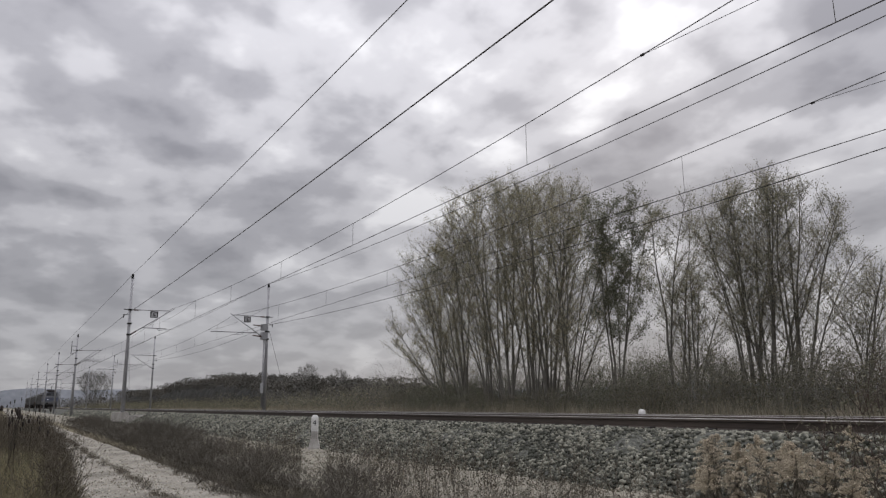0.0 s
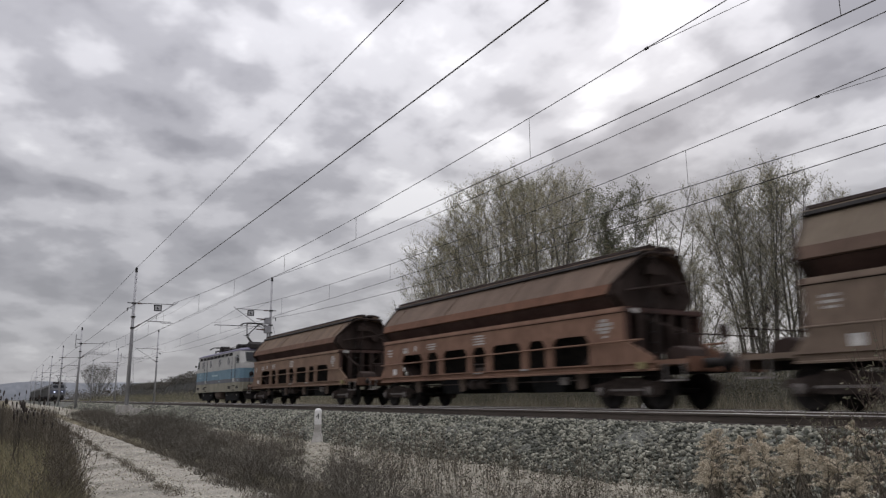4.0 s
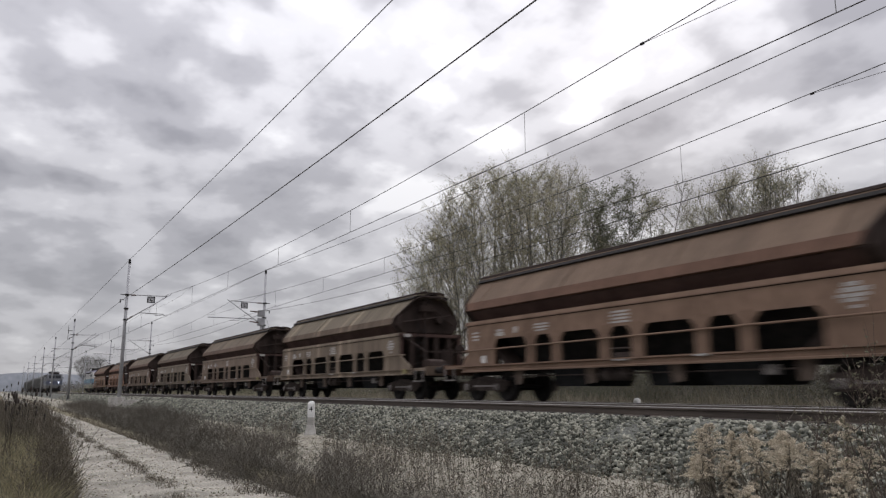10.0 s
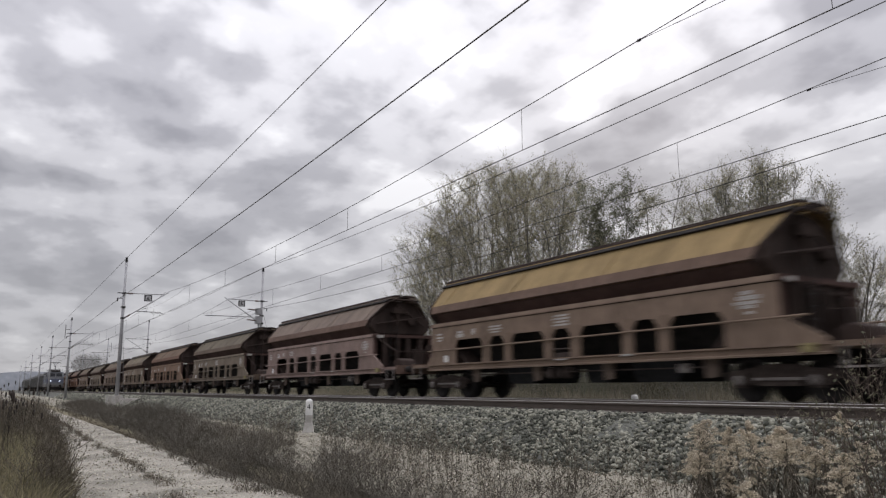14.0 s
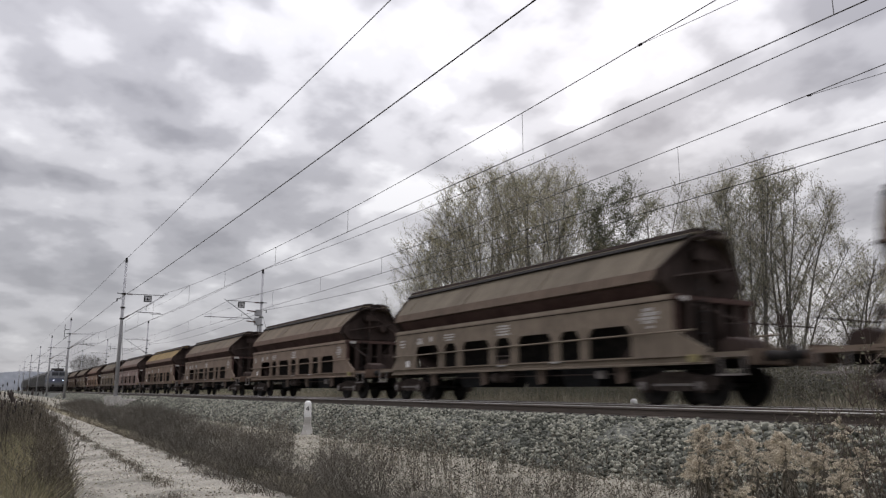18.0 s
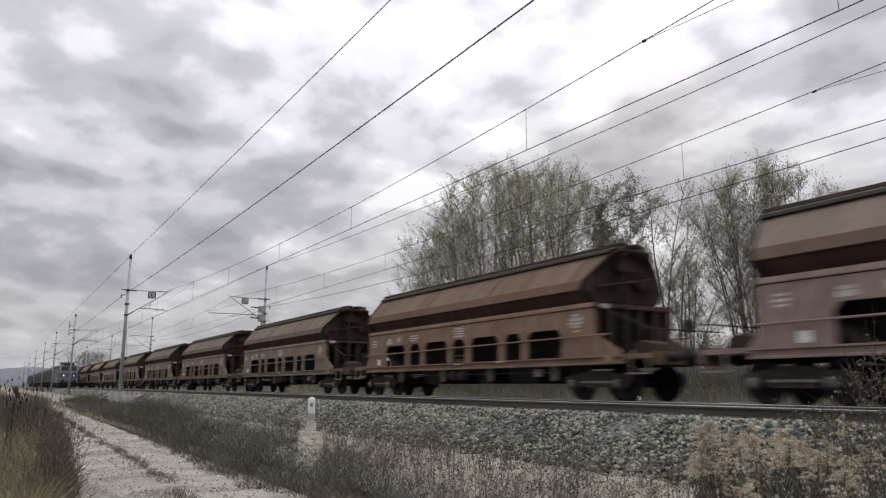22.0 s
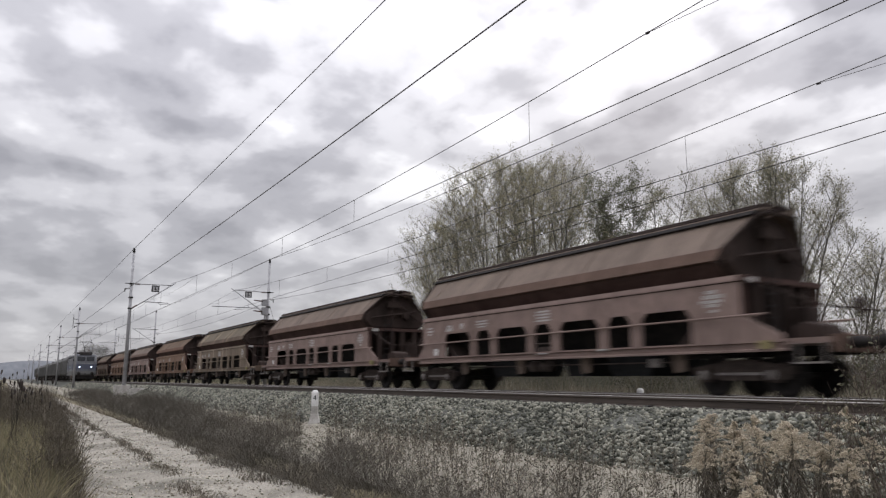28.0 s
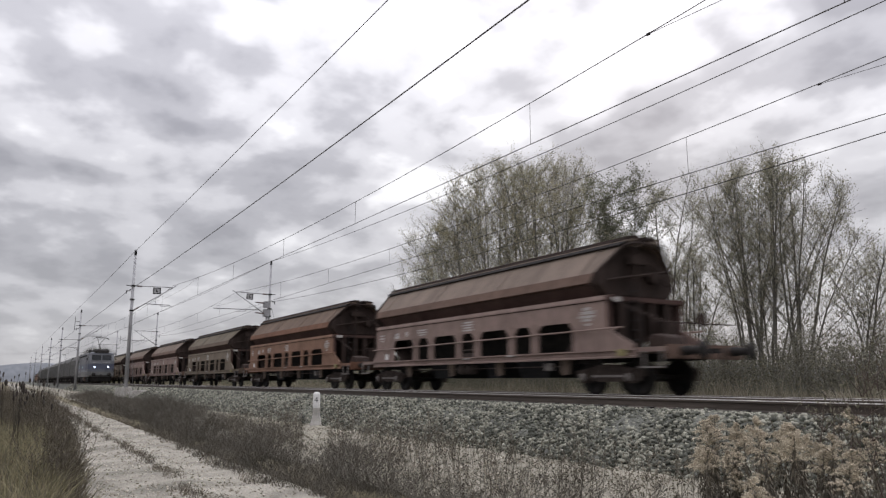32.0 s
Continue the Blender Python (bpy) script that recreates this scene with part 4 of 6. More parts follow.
        bm = bmesh.new()
        box(bm, *sorted((xp + s * 0.06, xp + s * 0.4)), 0.3, 0.85, 1.15, 1.95)
        soften(bm, 0.02, 1)
        part("end_cabinet", bm, M_SOOT_SHADE, w)
        bm = bmesh.new()
        for y in (-0.72, -0.4):
            rod(bm, (xp + s * 0.16, y, 1.15), (xp + s * 0.2, y, 3.0), 0.018, sides=6)
        for i in range(6):
            rod(bm, (xp + s * 0.17, -0.72, 1.4 + i * 0.27), (xp + s * 0.17, -0.4, 1.4 + i * 0.27), 0.014, sides=6)
        part("ladder", bm, M_DARK, w)
        bm = bmesh.new()
        box(bm, *sorted((s * 6.9, s * 9.05)), -1.36, 1.36, 1.03, 1.15)
        part("platform", bm, side_m, w)
        bm = bmesh.new()
        box(bm, *sorted((s * 9.0, s * 9.12)), -1.38, 1.38, 0.84, 1.2)
        soften(bm, 0.02)
        part("headstock", bm, flange_m, w)
        bm = bmesh.new()
        for y in (-1.3, 1.3):
            rod(bm, (s * 9.0, y, 1.15), (s * 9.0, y, 1.75), 0.02, sides=6)
        rod(bm, (s * 9.0, -1.3, 1.75), (s * 9.0, 1.3, 1.75), 0.02, sides=6)
        rod(bm, (s * 9.0, -1.3, 1.75), (xp + s * 0.04, -1.38, 2.5), 0.02, sides=6)
        part("shunter_rail", bm, M_SOOT_SHADE, w)
        bm = bmesh.new()
        prism(bm, [(s * 7.9, 1.15), (s * 8.7, 1.15), (s * 8.6, 1.42), (s * 8.2, 1.52), (s * 7.9, 1.4)], -0.9, -0.2, "y")
        soften(bm, 0.03, 1)
        part("valve_case", bm, M_SOOT_SHADE, w)
        bm = bmesh.new()
        rod(bm, (s * 8.6, 0.5, 1.15), (s * 8.6, 0.5, 1.9), 0.03, sides=6)
        rod(bm, (s * 8.57, 0.5, 1.9), (s * 8.63, 0.5, 1.9), 0.2, sides=12)
        part("brake_wheel", bm, M_SOOT_SHADE, w)
        bm = bmesh.new()
        box(bm, *sorted((s * 8.25, s * 8.95)), -1.5, -1.38, 0.62, 0.66)
        for x in (8.3, 8.9):
            box(bm, *sorted((s * x, s * (x + 0.03))), -1.44, -1.4, 0.66, 1.05)
        part("footstep", bm, M_TREAD, w, "pale worn footstep below the corner")
        buffers(w, s * 9.12, s)
    for x in BOGIES:
        bogie(w, x, mat=M_BOGIE)
    bm = bmesh.new()
    box(bm, 7.55, 7.8, -1.6, -1.5, 0.94, 1.12)
    part("release_box", bm, M_YELLOW, w, "yellow release handle box")
    # underframe
    bm = bmesh.new()
    box(bm, -9.0, 9.0, -0.17, 0.17, 0.82, 1.1)
    part("centre_sill", bm, M_DARK, w)
    for x, half in ((-2.6, 0.85), (0.9, 0.5), (3.1, 0.9)):
        bm = bmesh.new()
        prism(bm, [(x - half, 0.98), (x + half, 0.98), (x + half * 0.9, 0.6), (x + half * 0.7, 0.4), (x - half * 0.7, 0.4), (x - half * 0.9, 0.6)], -0.9, 0.9, "y")
        part("discharge_chute", bm, M_BLACK, w)
    for x in (-1.3, 1.75, 5.1, -4.6):
        bm = bmesh.new()
        prism(bm, [(x - 0.22, 0.96), (x + 0.22, 0.96), (x + 0.2, 0.5), (x - 0.12, 0.46)], -1.34, -1.28, "y")
        part("flap", bm, M_TAN, w, "rusty tan hanging flap")
    bm = bmesh.new()
    box(bm, 4.1, 4.42, -1.3, -1.15, 0.6, 0.82)
    soften(bm, 0.015, 1)
    part("battery_box", bm, M_TREAD, w, "pale grey equipment box under the sill")
    for x in (-0.15, -0.75):
        bm = bmesh.new()
        lathe(bm, [(0.12, -0.22), (0.17, -0.18), (0.17, 0.18), (0.12, 0.22)], (x, -1.15, 0.7), "x", 12)
        part("brake_cylinder", bm, M_BOGIE, w)
    bm = bmesh.new()
    rod(bm, (-5.2, -1.2, 0.72), (5.0, -1.2, 0.72), 0.022, sides=6)
    part("brake_rod", bm, M_BOGIE, w)
    # markings: plain bars where the lettering cannot be read
    if marks:
        for name, bars in (("stencil", [(-6.75, 2.2, 0.36, 0.06), (-6.75, 2.08, 0.42, 0.06), (-6.75, 1.97, 0.3, 0.05)]), ("stencil", [(-5.35, 2.2, 0.34, 0.08), (-5.35, 2.08, 0.42, 0.12)]), ("stencil", [(-4.5, 2.16, 0.18, 0.2)]),
                           ("stencil", [(-3.2, 2.25, 0.62, 0.05), (-3.2, 2.16, 0.68, 0.05), (-3.2, 2.07, 0.5, 0.05)]),
                           ("stencil", [(0.1, 2.32, 0.62, 0.05), (0.1, 2.23, 0.7, 0.05), (0.1, 2.14, 0.62, 0.05), (0.1, 2.05, 0.7, 0.05)]),
                           ("stencil", [(0.1, 1.06, 0.5, 0.04)]), ("stencil", [(2.7, 1.08, 0.4, 0.05)]), ("stencil", [(6.35, 1.84, 0.2, 0.06)]),
                           ("number_plate", [(-6.3, 1.3, 0.26, 0.24)]), ("load_plate", [(6.3, 2.28, 0.3, 0.08), (6.36, 2.17, 0.56, 0.09), (6.3, 2.06, 0.62, 0.07), (6.3, 1.97, 0.4, 0.07)])):
            bm = bmesh.new()
            for x, z, dx, dz in bars:
                y = -1.546 if z < 1.1 else -1.506
                box(bm, x - dx / 2, x + dx / 2, y, y + 0.005, z - dz / 2, z + dz / 2)
            part(name, bm, M_WHITE if name == "number_plate" else M_FADED, w, "white plate" if name == "number_plate" else "faded white painted marking bars")
        bm = bmesh.new()
        box(bm, -0.22, 0.38, -1.46, -1.4, 1.14, 1.26)
        rod(bm, (-0.28, -1.5, 1.36), (0.42, -1.5, 1.36), 0.025, sides=6)
        part("control_panel", bm, M_BOGIE, w, "dusty control lever behind the small middle opening")
    return w


def plan_ring(half_l, half_w, cut, nose=0.0):
    """A plan outline with cut corners and a slightly pointed nose."""
    return [(-half_l - nose, 0), (-half_l, -half_w + cut), (-half_l + cut, -half_w), (half_l - cut, -half_w), (half_l, -half_w + cut), (half_l + nose, 0),
            (half_l, half_w - cut), (half_l - cut, half_w), (-half_l + cut, half_w), (-half_l, half_w - cut)]


def shell(bm, rings):
    """A body through rings of (z, outline)."""
    made = [[bm.verts.new((x, y, z)) for x, y in ring] for z, ring in rings]
    k = len(made[0])
    for lo, hi in zip(made, made[1:]):
        for i in range(k):
            bm.faces.new((lo[i], lo[(i + 1) % k], hi[(i + 1) % k], hi[i]))
    bm.faces.new(made[0][::-1])
    bm.faces.new(made[-1])


def locomotive(label, raised, lit, colours):
    """A four-axle electric locomotive, 15.5 m over its buffers; raised is the end (+1 or -1) whose pantograph is up."""
    e = thing("electric_locomotive", label, "locomotive")
    L = 7.0
    up_m, blue_m, slate_m, skirt_m, roof_m = colours
    for name, mat, z0, z1, w, note in (("skirt", skirt_m, 0.77, 1.41, 1.5, "dirty pale lower body band"), ("stripe", slate_m, 1.41, 1.68, 1.505, "slate blue stripe"),
                                       ("blue_band", blue_m, 1.68, 2.37, 1.51, "blue body band")):
        bm = bmesh.new()
        shell(bm, [(z0, plan_ring(L, w, 0.22, 0.12)), (z1, plan_ring(L, w, 0.22, 0.12))])
        part(name, bm, mat, e, note)
    bm = bmesh.new()
    shell(bm, [(2.37, plan_ring(L, 1.51, 0.22, 0.12)), (2.75, plan_ring(L - 0.06, 1.51, 0.22, 0.12)), (3.56, plan_ring(L - 0.45, 1.48, 0.25, 0.1)), (3.6, plan_ring(L - 0.48, 1.47, 0.25, 0.1))])
    part("upper_body", bm, up_m, e, "light grey upper body")
    bm = bmesh.new()
    shell(bm, [(3.6, plan_ring(L - 0.42, 1.5, 0.25, 0.1)), (3.69, plan_ring(L - 0.46, 1.46, 0.25, 0.1)), (3.8, plan_ring(L - 0.7, 1.2, 0.3, 0.1)), (3.86, plan_ring(L - 0.9, 0.8, 0.3, 0.1))])
    part("roof", bm, roof_m, e, "violet-grey roof with a curved edge")
    for s in (-1, 1):
        # cab front: windscreens, lamps, handrails, doors
        for y0, y1 in ((-1.12, -0.06), (0.06, 1.12)):
            bm = bmesh.new()
            d0, d1 = 0.035, 0.035
            nose = {y: 0.12 * (1 - abs(y) / 1.29) for y in (y0, y1)}
            quad = [(s * (L - 0.06 + d0 + nose[y]), y, 2.84) for y in (y0, y1)] + [(s * (L - 0.385 + d1 + nose[y]), y, 3.47) for y in (y1, y0)]
            back = [(x - s * 0.06, y, z) for x, y, z in quad]
            va, vb = [bm.verts.new(p) for p in quad], [bm.verts.new(p) for p in back]
            bm.faces.new(va)
            bm.faces.new(vb[::-1])
            for i in range(4):
                bm.faces.new((va[i], vb[i], vb[(i + 1) % 4], va[(i + 1) % 4]))
            bmesh.ops.recalc_face_normals(bm, faces=bm.faces)
            part("windscreen", bm, M_GLASS, e, "dark cab windscreen")
        for y in (-0.78, 0.78):
            bm = bmesh.new()
            lathe(bm, [(0.15, s * (L + 0.03)), (0.15, s * (L + 0.13)), (0.12, s * (L + 0.14))], (0, y, 1.98), "x", 14)
            lamp = part("lamp_housing", bm, M_DARK, e)
            bm = bmesh.new()
            lathe(bm, [(0.095, s * (L + 0.135)), (0.095, s * (L + 0.155)), (0.04, s * (L + 0.165))], (0, y, 1.98), "x", 14)
            part("headlamp", bm, M_LAMP if lit and s > 0 else M_GLASS, lamp, "headlamp lens" + (" shining bluish white" if lit and s > 0 else ""))
        bm = bmesh.new()
        rod(bm, (s * (L + 0.14), -1.0, 2.5), (s * (L + 0.14), 1.0, 2.5), 0.018, sides=6)
        for y in (-1.0, 0, 1.0):
            rod(bm, (s * (L - 0.02), y, 2.5), (s * (L + 0.14), y, 2.5), 0.015, sides=6)
        part("front_handrail", bm, M_STEEL, e)
        bm = bmesh.new()
        prism(bm, [(s * (L - 0.1), 0.95), (s * (L + 0.28), 0.95), (s * (L + 0.28), 1.38), (s * (L - 0.1), 1.38)], -1.35, 1.35, "y")
        part("headstock", bm, skirt_m, e)
        bm = bmesh.new()
        prism(bm, [(-1.1, 0.25), (1.1, 0.25), (1.3, 0.8), (-1.3, 0.8)], *sorted((s * (L - 0.1), s * (L + 0.02))))
        part("plough", bm, M_DARK, e)
        buffers(e, s * (L + 0.15), s)
        bogie(e, s * 3.85, 2.7, 0.62, M_BLACK)
        for f in (-1, 1):
            bm = bmesh.new()
            prism(bm, [(s * 3.85 - 1.95, 0.92), (s * 3.85 + 1.95, 0.92), (s * 3.85 + 1.9, 0.4), (s * 3.85 + 1.3, 0.14), (s * 3.85 - 1.3, 0.14), (s * 3.85 - 1.9, 0.4)], *sorted((f * 1.13, f * 1.24)), "y")
            soften(bm, 0.03, 1)
            part("bogie_skirt", bm, M_BLACK, e, "black bogie side beam")
            for x in (2.3, 5.4):
                bm = bmesh.new()
                box(bm, s * x - 0.2, s * x + 0.2, *sorted((f * 1.05, f * 1.2)), 0.12, 0.55)
                part("sand_box", bm, M_BLACK, e)
        # driver's side windows and doors, both flanks
        for f in (-1, 1):
            y0, y1 = sorted((f * 1.47, f * 1.525))
            bm = bmesh.new()
            prism(bm, [(s * 6.45, 2.72), (s * 5.85, 2.72), (s * 5.85, 3.3), (s * 6.3, 3.3)], y0, y1, "y")
            part("cab_window", bm, M_GLASS, e)
            bm = bmesh.new()
            x0, x1 = (4.9, 5.6) if s > 0 else (-3.7, -3.0)
            box(bm, x0, x1, *sorted((f * 1.5, f * 1.522)), 1.45, 3.28)
            soften(bm, 0.015, 1)
            door = part("door", bm, up_m, e, "narrow grey side door")
            bm = bmesh.new()
            box(bm, x0, x1, *sorted((f * 1.522, f * 1.526)), 1.7, 2.36)
            part("door_band", bm, blue_m, door)
            for x in (x0 - 0.1, x1 + 0.1):
                bm = bmesh.new()
                rod(bm, (x, f * 1.56, 1.5), (x, f * 1.56, 3.2), 0.018, sides=6)
                part("grab_rail", bm, M_SLATE, e)
            bm = bmesh.new()
            for z in (0.55, 0.85, 1.15):
                box(bm, x0 + 0.1, x1 - 0.1, *sorted((f * 1.42, f * 1.56)), z, z + 0.05)
            part("steps", bm, M_DARK, e)
            bm = bmesh.new()
            lathe(bm, [(0.02, s * 6.62), (0.09, s * 6.63), (0.09, s * 6.7), (0.02, s * 6.71)], (0, f * 1.64, 2.95), "x", 8)
            part("mirror", bm, M_DARK, e)
    for f in (-1, 1):
        for x in (3.65, 1.0, -1.9, -4.5):
            bm = bmesh.new()
            lathe(bm, [(0.27, f * 1.49), (0.27, f * 1.53), (0.24, f * 1.535), (0.235, f * 1.52)], (x, 0, 2.95), "y", 20)
            frame_ob = part("round_window", bm, M_SLATE, e, "round porthole window")
            bm = bmesh.new()
            lathe(bm, [(0.22, f * 1.52), (0.22, f * 1.528)], (x, 0, 2.95), "y", 20)
            part("pane", bm, M_PORTHOLE, frame_ob)
        for i in range(9):
            x = -5.2 + i * 1.17
            bm = bmesh.new()
            box(bm, x - 0.46, x + 0.46, *sorted((f * 1.46, f * 1.5)), 3.33, 3.54)
            grille = part("vent", bm, M_BLACK, e, "dark louvred vent")
            bm = bmesh.new()
            for j in range(4):
                box(bm, x - 0.45, x + 0.45, *sorted((f * 1.5, f * 1.508)), 3.355 + j * 0.05, 3.37 + j * 0.05)
            part("louvre", bm, M_DARK, grille)
        for x, dx, z, dz in ((-5.4, 0.3, 2.2, 0.16), (-5.3, 0.8, 1.96, 0.06), (-0.4, 1.9, 2.02, 0.12), (1.0, 0.4, 1.55, 0.08), (6.3, 0.3, 1.55, 0.08)):
            bm = bmesh.new()
            box(bm, x - dx / 2, x + dx / 2, *sorted((f * 1.512, f * 1.518)), z - dz / 2, z + dz / 2)
            part("lettering_bar", bm, M_FADED_BLUE, e, "faded pale lettering bar")
        for x in (-6.1, -4.0, 4.0, 6.1):
            bm = bmesh.new()
            box(bm, x - 0.3, x + 0.3, *sorted((f * 1.5, f * 1.51)), 0.98, 1.16)
            part("hatch", bm, M_DARK, e)
        bm = bmesh.new()
        lathe(bm, [(0.28, -0.9), (0.33, -0.85), (0.33, 0.85), (0.28, 0.9)], (0.3, f * 1.05, 0.55), "x", 14)
        part("air_tank", bm, M_TAN, e, "brown air reservoir")
        bm = bmesh.new()
        prism(bm, [(-1.85, 0.8), (-1.8, 0.22), (1.85, 0.22), (1.95, 0.8)], *sorted((f * 0.3, f * 0.95)), "y")
        part("equipment_case", bm, M_DARK, e)
    # roof gear
    for s in (-1, 1):
        base_x = s * 3.9
        bm = bmesh.new()
        for dx in (-0.8, 0.8):
            for y in (-0.5, 0.5):
                rod(bm, (base_x + dx, y, 3.8), (base_x + dx, y, 4.12), 0.07, 0.05, 8)
        for y in (-0.5, 0.5):
            rod(bm, (base_x - 0.9, y, 4.14), (base_x + 0.9, y, 4.14), 0.04, sides=6)
        for dx in (-0.8, 0.8):
            rod(bm, (base_x + dx, -0.55, 4.14), (base_x + dx, 0.55, 4.14), 0.04, sides=6)
        panto = part("pantograph", bm, M_DARK, e, "dark pantograph " + ("raised to the wire" if s == raised else "folded down"))
        up_now = s == raised
        knee = Vector((base_x - s * 1.2, 0, 4.95)) if up_now else Vector((base_x - s * 1.3, 0, 4.3))
        top = Vector((base_x + s * 0.35, 0, 5.7)) if up_now else Vector((base_x + s * 0.8, 0, 4.42))
        foot = Vector((base_x + s * 0.55, 0, 4.2))
        bm = bmesh.new()
        rod(bm, foot, knee, 0.075, 0.055, 8)
        rod(bm, foot + Vector((-0.25 * s, 0, -0.05)), knee + Vector((0, 0, -0.12)), 0.02, sides=6)
        part("lower_arm", bm, M_DARK, panto)
        bm = bmesh.new()
        for y in (-0.45, 0.45):
            rod(bm, knee, top + Vector((0, y, 0)), 0.038, 0.03, 6)
        rod(bm, knee + Vector((0, -0.2, 0)), knee + Vector((0, 0.2, 0)), 0.04, sides=6)
        part("upper_arm", bm, M_DARK, panto)
        for dx in (-0.22, 0.22):
            bm = bmesh.new()
            pts = [(-0.95, -0.16), (-0.75, 0.0), (-0.5, 0.04), (0.5, 0.04), (0.75, 0.0), (0.95, -0.16)]
            for (a, b), (c, d) in zip(pts, pts[1:]):
                rod(bm, top + Vector((dx, a, b)), top + Vector((dx, c, d)), 0.034, sides=6)
            part("collector_strip", bm, M_DARK, panto)
        bm = bmesh.new()
        for y in (-0.45, 0.45):
            rod(bm, top + Vector((-0.22, y, 0)), top + Vector((0.22, y, 0)), 0.018, sides=6)
        part("collector_link", bm, M_DARK, panto)
        bm = bmesh.new()
        k = 1.0 if s > 0 else 0.3
        prism(bm, [(s * 5.35, 3.78), (s * 6.7, 3.72), (s * 6.6, 3.75 + 0.3 * k), (s * 6.2, 3.75 + 0.5 * k), (s * 5.75, 3.78 + 0.34 * k), (s * 5.45, 3.78 + 0.12 * k)], -0.8, 0.8, "y")
        soften(bm, 0.06)
        part("roof_box", bm, M_DARK, e)
    for x, h in ((-1.6, 0.5), (-0.6, 0.36), (0.5, 0.55), (1.5, 0.34), (2.2, 0.42), (-2.3, 0.4)):
        bm = bmesh.new()
        lathe(bm, [(0.16, 3.8), (0.1, 3.86), (0.14, 3.8 + h * 0.4), (0.09, 3.8 + h * 0.5), (0.13, 3.8 + h * 0.75), (0.06, 3.8 + h)], (x, 0.1 * math.sin(x * 9), 0), "z", 10)
        part("roof_insulator", bm, M_INSUL, e)
    for x, dx, y, h in ((2.55, 0.45, -0.3, 0.52), (1.0, 0.35, 0.35, 0.42), (-0.9, 0.5, -0.35, 0.34), (-2.5, 0.4, 0.2, 0.46), (-1.75, 0.25, -0.5, 0.6)):
        bm = bmesh.new()
        prism(bm, [(x - dx, 3.78), (x + dx, 3.78), (x + dx * 0.9, 3.78 + h * 0.8), (x + dx * 0.5, 3.78 + h), (x - dx * 0.8, 3.78 + h * 0.9)], y - 0.35, y + 0.35, "y")
        soften(bm, 0.03, 1)
        part("roof_case", bm, M_DARK, e)
    bm = bmesh.new()
    rod(bm, (-3.2, 0.1, 4.3), (3.2, 0.1, 4.34), 0.02, sides=6)
    box(bm, -1.3, 0.2, -0.4, -0.05, 3.8, 4.15)
    part("roof_busbar", bm, M_DARK, e)
    return e


def covered_wagon(label):
    """A grey covered goods wagon with ribbed walls, 15 m over its buffers."""
    w = thing("covered_wagon", label, "freight wagon", group="covered wagons of the waiting train")
    bm = bmesh.new()
    prism(bm, [(-1.45, 1.05), (1.45, 1.05), (1.5, 1.2), (1.5, 3.3), (1.25, 3.85), (0.6, 4.1), (-0.6, 4.1), (-1.25, 3.85), (-1.5, 3.3), (-1.5, 1.2)], -6.4, 6.4)
    part("body", bm, M_WAGON_GREY, w)
    for i in range(9):
        x = -6.2 + i * 1.55
        for s in (-1, 1):
            bm = bmesh.new()
            box(bm, x - 0.06, x + 0.06, *sorted((s * 1.5, s * 1.56)), 1.1, 3.3)
            part("rib", bm, M_WAGON_GREY, w)
    bm = bmesh.new()
    box(bm, -6.9, 6.9, -1.4, 1.4, 0.85, 1.1)
    part("underframe", bm, M_DARK, w)
    for s in (-1, 1):
        bogie(w, s * 4.6)
        buffers(w, s * 6.85, s)
        bm = bmesh.new()
        box(bm, *sorted((s * 6.4, s * 6.46)), -1.3, 1.3, 1.1, 3.9)
        part("end_wall", bm, M_DARK, w)
    return w


PITCH = 19.52
RUST = paint_set("rust_brown", (0.188, 0.125, 0.090), (0.121, 0.084, 0.059), (0.126, 0.074, 0.053))
BROWN = paint_set("dull_brown", (0.178, 0.135, 0.105), (0.124, 0.098, 0.072), (0.112, 0.076, 0.058))
MAUVE = paint_set("faded_maroon", (0.218, 0.160, 0.140), (0.146, 0.113, 0.092), (0.121, 0.080, 0.063))
OLIVE = paint_set("dark_grimy_brown", (0.164, 0.133, 0.103), (0.111, 0.092, 0.068), (0.108, 0.080, 0.061))
OCHRE = paint_set("ochre_roofed", (0.182, 0.133, 0.101), (0.206, 0.146, 0.069), (0.130, 0.088, 0.068))
ORANGE = paint_set("orange_rust", (0.198, 0.118, 0.084), (0.113, 0.080, 0.060), (0.143, 0.075, 0.050))
STREAKED = paint_set("stained_brown", (0.165, 0.130, 0.099), (0.120, 0.098, 0.071), (0.107, 0.079, 0.059), True)
KINDS = {"streaked": (STREAKED, "brown steel hopper wagon with pale run-off stains on its roof"), "rust": (RUST, "rust-brown steel hopper wagon with a swing roof"), "brown": (BROWN, "dull brown steel hopper wagon with a swing roof"),
         "mauve": (MAUVE, "faded maroon steel hopper wagon with a swing roof"), "olive": (OLIVE, "dark grimy brown steel hopper wagon with a swing roof"),
         "ochre": (OCHRE, "brown steel hopper wagon with an ochre roof"), "orange": (ORANGE, "orange-rust steel hopper wagon with a swing roof")}
ORDER = "rust orange brown olive brown streaked rust olive mauve ochre brown brown olive brown brown rust mauve rust streaked mauve mauve olive orange mauve".split()


